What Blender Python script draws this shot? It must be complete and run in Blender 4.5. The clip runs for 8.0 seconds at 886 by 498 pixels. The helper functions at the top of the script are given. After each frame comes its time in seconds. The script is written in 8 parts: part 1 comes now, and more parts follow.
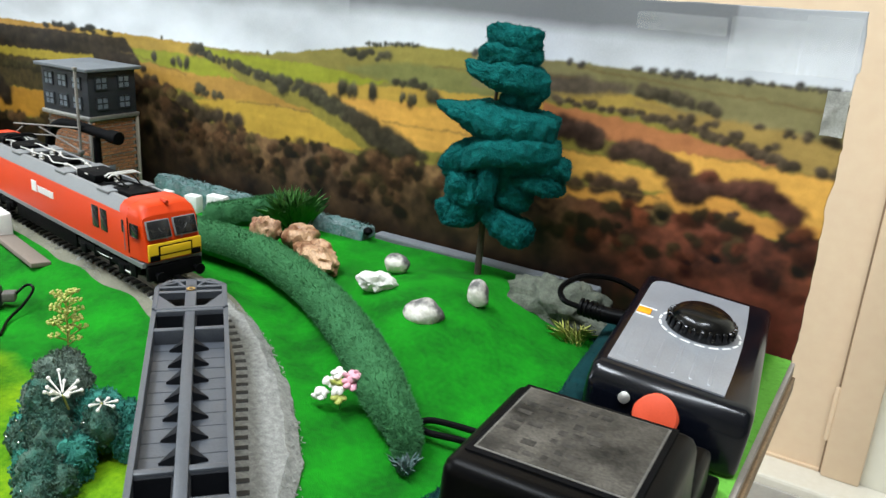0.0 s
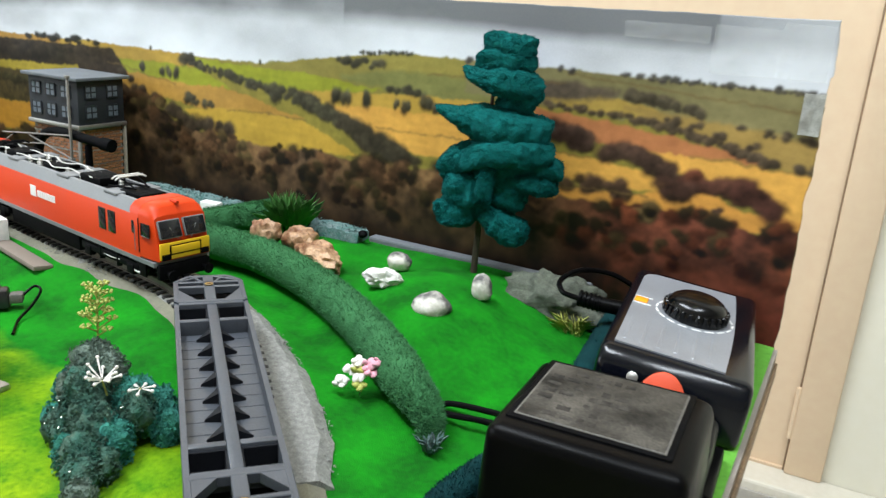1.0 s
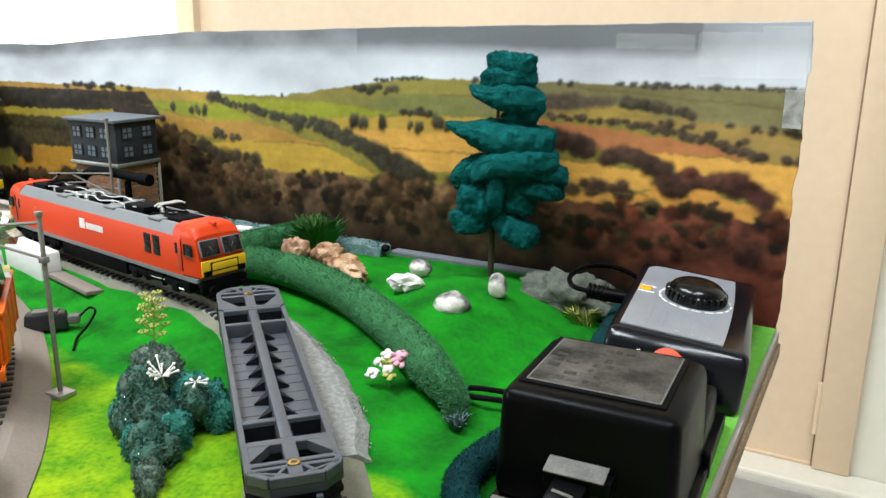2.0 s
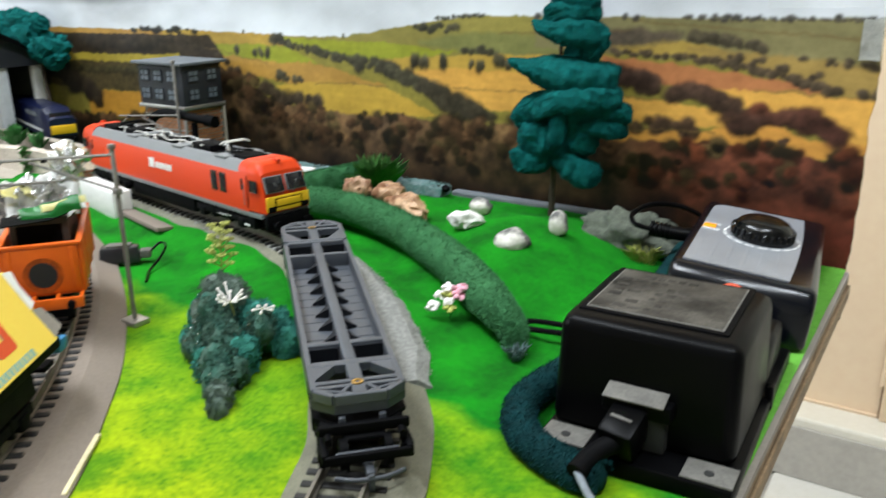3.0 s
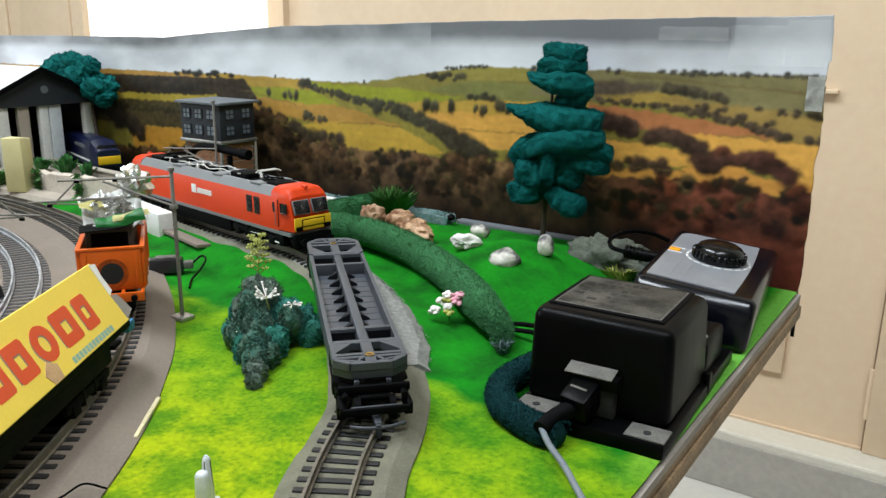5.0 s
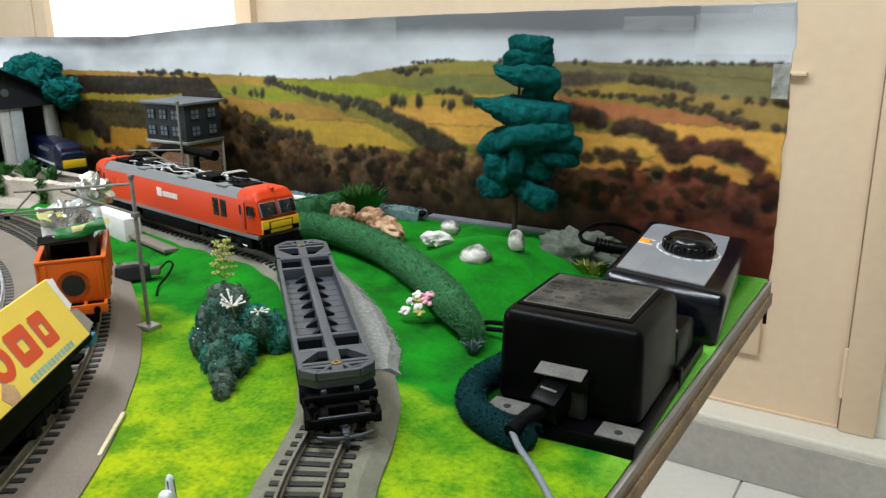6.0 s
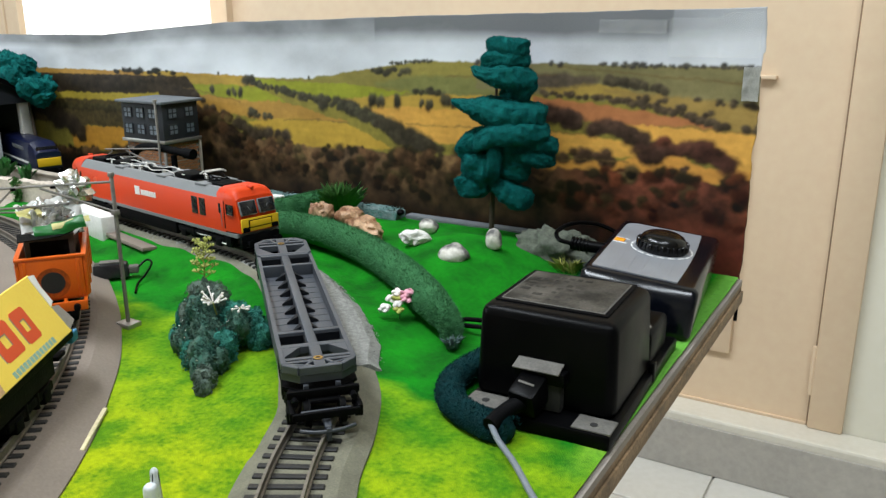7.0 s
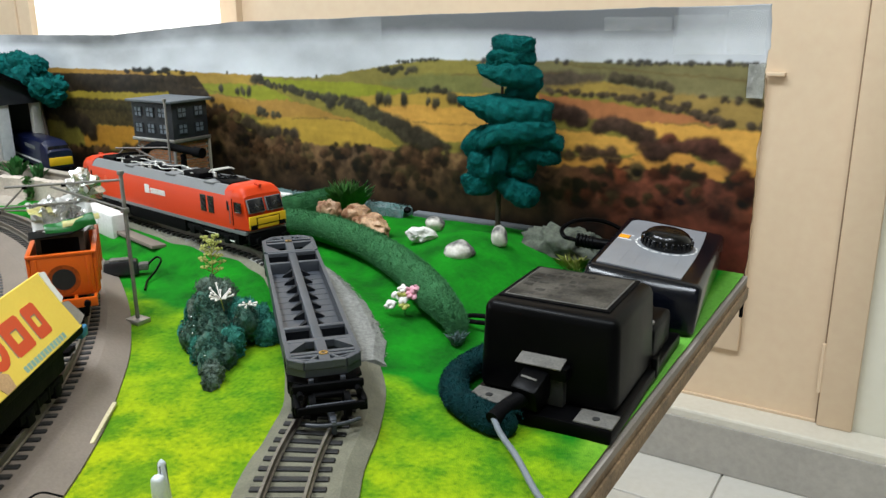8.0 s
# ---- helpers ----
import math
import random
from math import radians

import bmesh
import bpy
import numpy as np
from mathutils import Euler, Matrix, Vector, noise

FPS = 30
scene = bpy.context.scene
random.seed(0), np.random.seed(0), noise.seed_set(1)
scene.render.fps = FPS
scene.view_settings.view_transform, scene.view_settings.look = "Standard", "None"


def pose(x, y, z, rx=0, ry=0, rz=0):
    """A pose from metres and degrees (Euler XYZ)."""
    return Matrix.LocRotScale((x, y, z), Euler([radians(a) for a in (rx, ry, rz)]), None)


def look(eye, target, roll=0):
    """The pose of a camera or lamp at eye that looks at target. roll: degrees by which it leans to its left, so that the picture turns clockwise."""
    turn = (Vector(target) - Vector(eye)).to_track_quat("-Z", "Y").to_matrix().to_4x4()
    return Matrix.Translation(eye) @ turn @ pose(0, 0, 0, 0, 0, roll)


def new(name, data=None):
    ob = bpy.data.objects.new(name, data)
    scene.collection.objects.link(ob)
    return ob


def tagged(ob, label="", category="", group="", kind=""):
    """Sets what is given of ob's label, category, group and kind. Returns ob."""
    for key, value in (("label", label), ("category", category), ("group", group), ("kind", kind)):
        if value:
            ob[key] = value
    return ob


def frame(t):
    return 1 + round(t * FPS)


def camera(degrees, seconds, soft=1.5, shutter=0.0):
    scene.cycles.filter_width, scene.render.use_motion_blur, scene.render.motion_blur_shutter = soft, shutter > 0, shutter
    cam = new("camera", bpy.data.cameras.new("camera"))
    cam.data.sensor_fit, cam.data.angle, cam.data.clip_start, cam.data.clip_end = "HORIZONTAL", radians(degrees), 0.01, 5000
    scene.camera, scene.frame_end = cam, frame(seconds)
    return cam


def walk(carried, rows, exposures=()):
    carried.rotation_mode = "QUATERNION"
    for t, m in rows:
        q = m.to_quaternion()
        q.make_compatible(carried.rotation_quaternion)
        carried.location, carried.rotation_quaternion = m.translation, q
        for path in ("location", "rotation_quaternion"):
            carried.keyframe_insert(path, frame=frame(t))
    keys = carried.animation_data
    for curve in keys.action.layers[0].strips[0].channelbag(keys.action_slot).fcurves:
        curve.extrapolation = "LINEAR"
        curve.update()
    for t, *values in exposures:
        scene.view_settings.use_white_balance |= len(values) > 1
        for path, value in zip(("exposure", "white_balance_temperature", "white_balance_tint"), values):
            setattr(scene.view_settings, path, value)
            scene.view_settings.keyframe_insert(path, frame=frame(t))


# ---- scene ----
cam = camera(57.5, 8.0, 1.4, 0.5)
PATH = [
    (0, (0.234, 0.139, 0.194), (-0.717, 1.776, -0.451), 3.8),
    (0.5, (0.215, 0.127, 0.191), (-0.66, 1.819, -0.417), 4.7),
    (1, (0.22, 0.106, 0.185), (-0.639, 1.814, -0.404), 4.2),
    (1.5, (0.241, 0.075, 0.185), (-0.642, 1.792, -0.335), 1.7),
    (3, (0.244, 0.067, 0.172), (-0.785, 1.662, -0.458), -0.4),
    (3.5, (0.263, 0.04, 0.179), (-0.947, 1.442, -0.575), 0.2),
    (4, (0.29, -0.003, 0.181), (-0.984, 1.379, -0.502), 1.7),
    (4.5, (0.287, 0.006, 0.177), (-0.851, 1.555, -0.373), 1.8),
    (5, (0.293, 0.005, 0.178), (-0.781, 1.608, -0.348), 0.6),
    (6.5, (0.295, 0.018, 0.185), (-0.709, 1.653, -0.381), -0.8),
    (7, (0.297, 0.007, 0.184), (-0.679, 1.662, -0.37), -0.2),
    (7.5, (0.303, 0.006, 0.184), (-0.687, 1.657, -0.358), -0.6),
    (8, (0.302, 0.005, 0.184), (-0.696, 1.646, -0.373), -0.5),
]
EXPOSURES = [(0, 0.20), (1.5, 0.20), (3, 0.14), (4, 0.04), (5, -0.16), (6.5, -0.18), (8, -0.18)]
walk(cam, [(t, look(eye, target, roll)) for t, eye, target, roll in PATH], EXPOSURES)

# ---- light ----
# soft light of a lit room: added unseen fill lamps, two overhead, one west
world = bpy.data.worlds.new("room_world")
scene.world = world
world.use_nodes = True
world.node_tree.nodes["Background"].inputs[0].default_value = (0.93, 0.97, 1.0, 1)
world.node_tree.nodes["Background"].inputs[1].default_value = 0.06


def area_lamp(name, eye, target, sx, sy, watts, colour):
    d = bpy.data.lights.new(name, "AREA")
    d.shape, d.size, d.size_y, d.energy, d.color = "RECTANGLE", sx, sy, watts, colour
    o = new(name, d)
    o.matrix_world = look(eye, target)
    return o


area_lamp("overhead_fill_west", (-0.60, 0.0, 1.62), (-0.40, 0.32, 0.0), 1.2, 0.22, 42, (0.85, 0.925, 1.0))
area_lamp("overhead_fill_east", (0.55, -0.10, 1.66), (0.05, 0.30, 0.0), 0.9, 0.22, 24, (0.85, 0.925, 1.0))
area_lamp("side_fill", (-2.59, -0.9, 0.9), (0.0, 0.5, 0.0), 1.0, 1.2, 33, (0.82, 0.92, 1.0))

# ---- materials ----


def nodes_of(name):
    m = bpy.data.materials.new(name)
    m.use_nodes = True
    return m, m.node_tree.nodes, m.node_tree.links, m.node_tree.nodes["Principled BSDF"]


def mat(name, colour, rough=0.5, metal=0.0, var=0.25, scale=120.0, bump=0.15, fine=900.0, second=None, spec=0.5, coat=0.0, spread=0.5, rand=0.0):
    """A surface with variation at two scales and a fine relief; second: the colour that the stains take."""
    m, nd, ln, bs = nodes_of(name)
    tc = nd.new("ShaderNodeTexCoord")
    n1, n2 = nd.new("ShaderNodeTexNoise"), nd.new("ShaderNodeTexNoise")
    for n, s, d in ((n1, scale, 5.0), (n2, fine, 3.0)):
        n.inputs["Scale"].default_value, n.inputs["Detail"].default_value = s, d
        ln.new(tc.outputs["Object"], n.inputs["Vector"])
    ramp = nd.new("ShaderNodeValToRGB")
    c2 = second or tuple(c * (1 - var) for c in colour)
    ramp.color_ramp.elements[0].position, ramp.color_ramp.elements[1].position = 0.5 - spread * 0.4, 0.5 + spread * 0.4
    ramp.color_ramp.elements[0].color, ramp.color_ramp.elements[1].color = (*c2, 1), (*colour, 1)
    ln.new(n1.outputs["Fac"], ramp.inputs["Fac"])
    mix = nd.new("ShaderNodeMix")
    mix.data_type, mix.blend_type = "RGBA", "OVERLAY"
    mix.inputs["Factor"].default_value = min(1.0, var * 1.2)
    ln.new(ramp.outputs["Color"], mix.inputs["A"])
    ln.new(n2.outputs["Fac"], mix.inputs["B"])
    out = mix.outputs["Result"]
    if rand:
        oi, hsv, mr = nd.new("ShaderNodeObjectInfo"), nd.new("ShaderNodeHueSaturation"), nd.new("ShaderNodeMapRange")
        mr.inputs["To Min"].default_value, mr.inputs["To Max"].default_value = 1 - rand, 1 + rand
        ln.new(oi.outputs["Random"], mr.inputs["Value"])
        ln.new(mr.outputs["Result"], hsv.inputs["Value"])
        ln.new(out, hsv.inputs["Color"])
        out = hsv.outputs["Color"]
    ln.new(out, bs.inputs["Base Color"])
    rr = nd.new("ShaderNodeMapRange")
    rr.inputs["To Min"].default_value, rr.inputs["To Max"].default_value = max(0.02, rough - 0.1), min(1.0, rough + 0.1)
    ln.new(n1.outputs["Fac"], rr.inputs["Value"])
    ln.new(rr.outputs["Result"], bs.inputs["Roughness"])
    bs.inputs["Metallic"].default_value = metal
    bs.inputs["Specular IOR Level"].default_value = spec
    bs.inputs["Coat Weight"].default_value = coat
    if bump:
        b = nd.new("ShaderNodeBump")
        b.inputs["Strength"].default_value, b.inputs["Distance"].default_value = bump, 0.001
        ln.new(n2.outputs["Fac"], b.inputs["Height"])
        ln.new(b.outputs["Normal"], bs.inputs["Normal"])
    return m


def grass_material():
    """Flocked mat: deep green towards the back, painted lime yellow at the front, with a ragged line between."""
    m, nd, ln, bs = nodes_of("grass_mat")
    tc, sep = nd.new("ShaderNodeTexCoord"), nd.new("ShaderNodeSeparateXYZ")
    ln.new(tc.outputs["Object"], sep.inputs["Vector"])
    tex = []
    for s, d in ((40, 5), (420, 4), (1700, 2)):
        n = nd.new("ShaderNodeTexNoise")
        n.inputs["Scale"].default_value, n.inputs["Detail"].default_value = s, d
        ln.new(tc.outputs["Object"], n.inputs["Vector"])
        tex.append(n.outputs["Fac"])

    def math2(op, a, b):
        k = nd.new("ShaderNodeMath")
        k.operation = op
        for i, v in enumerate((a, b)):
            if isinstance(v, (int, float)):
                k.inputs[i].default_value = v
            else:
                ln.new(v, k.inputs[i])
        return k.outputs[0]

    # line of the painted edge: y = 0.327 - 0.115 x
    d = math2("SUBTRACT", math2("SUBTRACT", 0.327, math2("MULTIPLY", sep.outputs["X"], 0.115)), sep.outputs["Y"])
    d = math2("ADD", math2("MULTIPLY", d, 75.0), 0.35)
    d = math2("ADD", d, math2("MULTIPLY", math2("SUBTRACT", tex[0], 0.5), 2.2))
    side = math2("MULTIPLY", math2("SUBTRACT", sep.outputs["X"], 0.183), 120.0)
    d = math2("MAXIMUM", d, side)
    inside = math2("MULTIPLY", math2("SUBTRACT", -0.10, sep.outputs["X"]), 25.0)
    left = math2("SUBTRACT", 1.0, math2("MINIMUM", math2("MAXIMUM", math2("SUBTRACT", inside, 2.2), 0.0), 1.0))
    d = math2("MULTIPLY", math2("MINIMUM", math2("MAXIMUM", d, 0.0), 1.0), left)
    green, lime = nd.new("ShaderNodeValToRGB"), nd.new("ShaderNodeValToRGB")
    green.color_ramp.elements[0].color, green.color_ramp.elements[1].color = (0.0015, 0.080, 0.003, 1), (0.005, 0.225, 0.006, 1)
    lime.color_ramp.elements[0].color, lime.color_ramp.elements[1].color = (0.016, 0.150, 0.003, 1), (0.185, 0.335, 0.004, 1)
    soft = math2("ADD", math2("MULTIPLY", tex[0], 0.78), math2("MULTIPLY", tex[1], 0.22))
    for r, t in ((green, soft), (lime, soft)):
        r.color_ramp.elements[0].position, r.color_ramp.elements[1].position = 0.33, 0.68
        ln.new(t, r.inputs["Fac"])
    mix = nd.new("ShaderNodeMix")
    mix.data_type = "RGBA"
    ln.new(d, mix.inputs["Factor"])
    ln.new(green.outputs["Color"], mix.inputs["A"])
    front = math2("MINIMUM", math2("MAXIMUM", math2("MULTIPLY", math2("SUBTRACT", 0.300, sep.outputs["Y"]), 5.0), 0.0), 1.0)
    warm = nd.new("ShaderNodeMix")
    warm.data_type = "RGBA"
    warm.inputs["B"].default_value = (0.50, 0.49, 0.002, 1)
    patch = math2("MINIMUM", math2("MAXIMUM", math2("MULTIPLY", math2("SUBTRACT", soft, 0.36), 4.0), 0.25), 0.90)
    ln.new(math2("MULTIPLY", front, patch), warm.inputs["Factor"])
    ln.new(lime.outputs["Color"], warm.inputs["A"])
    rim = nd.new("ShaderNodeMix")
    rim.data_type = "RGBA"
    rim.inputs["B"].default_value = (0.12, 0.36, 0.045, 1)
    back = math2("MINIMUM", math2("MAXIMUM", math2("MULTIPLY", math2("SUBTRACT", sep.outputs["Y"], 0.28), 14.0), 0.0), 1.0)
    ln.new(math2("MULTIPLY", back, math2("MINIMUM", math2("MAXIMUM", side, 0.0), 1.0)), rim.inputs["Factor"])
    ln.new(warm.outputs["Result"], rim.inputs["A"])
    ln.new(rim.outputs["Result"], mix.inputs["B"])
    speck = nd.new("ShaderNodeMix")
    speck.data_type, speck.blend_type = "RGBA", "OVERLAY"
    ln.new(math2("ADD", math2("MULTIPLY", d, 0.10), 0.14), speck.inputs["Factor"])
    ln.new(mix.outputs["Result"], speck.inputs["A"])
    ln.new(tex[1], speck.inputs["B"])
    # fine dark flecks in the lime paint
    fleck = nd.new("ShaderNodeMix")
    fleck.data_type = "RGBA"
    fleck.inputs["B"].default_value = (0.022, 0.135, 0.004, 1)
    few = math2("MINIMUM", math2("MAXIMUM", math2("MULTIPLY", math2("SUBTRACT", 0.37, tex[1]), 7.0), 0.0), 0.22)
    ln.new(math2("MULTIPLY", few, d), fleck.inputs["Factor"])
    ln.new(speck.outputs["Result"], fleck.inputs["A"])
    ln.new(fleck.outputs["Result"], bs.inputs["Base Color"])
    bs.inputs["Roughness"].default_value = 0.9
    bs.inputs["Specular IOR Level"].default_value = 0.15
    b = nd.new("ShaderNodeBump")
    b.inputs["Strength"].default_value, b.inputs["Distance"].default_value = 0.6, 0.0012
    ln.new(tex[2], b.inputs["Height"])
    ln.new(b.outputs["Normal"], bs.inputs["Normal"])
    return m


def poster_material():
    """Printed paper: ink from the sheet's colour layer, faint print grain, slight gloss and creases."""
    m, nd, ln, bs = nodes_of("printed_paper")
    at = nd.new("ShaderNodeVertexColor")
    at.layer_name = "ink"
    tc, n = nd.new("ShaderNodeTexCoord"), nd.new("ShaderNodeTexNoise")
    n.inputs["Scale"].default_value, n.inputs["Detail"].default_value = 900, 3
    ln.new(tc.outputs["Object"], n.inputs["Vector"])
    mix = nd.new("ShaderNodeMix")
    mix.data_type, mix.blend_type = "RGBA", "OVERLAY"
    mix.inputs["Factor"].default_value = 0.08
    ln.new(at.outputs["Color"], mix.inputs["A"])
    ln.new(n.outputs["Fac"], mix.inputs["B"])
    ln.new(mix.outputs["Result"], bs.inputs["Base Color"])
    bs.inputs["Roughness"].default_value = 0.42
    bs.inputs["Specular IOR Level"].default_value = 0.22
    w = nd.new("ShaderNodeTexNoise")
    w.inputs["Scale"].default_value, w.inputs["Detail"].default_value = 14, 2
    ln.new(tc.outputs["Object"], w.inputs["Vector"])
    b = nd.new("ShaderNodeBump")
    b.inputs["Strength"].default_value, b.inputs["Distance"].default_value = 0.35, 0.004
    ln.new(w.outputs["Fac"], b.inputs["Height"])
    ln.new(b.outputs["Normal"], bs.inputs["Normal"])
    return m


def glass_material(name, tint, rough=0.05, alpha=1.0):
    m, nd, ln, bs = nodes_of(name)
    bs.inputs["Base Color"].default_value = (*tint, 1)
    bs.inputs["Roughness"].default_value = rough
    bs.inputs["Transmission Weight"].default_value = 0.85 if alpha == 1 else 0.0
    bs.inputs["Alpha"].default_value = alpha
    return m


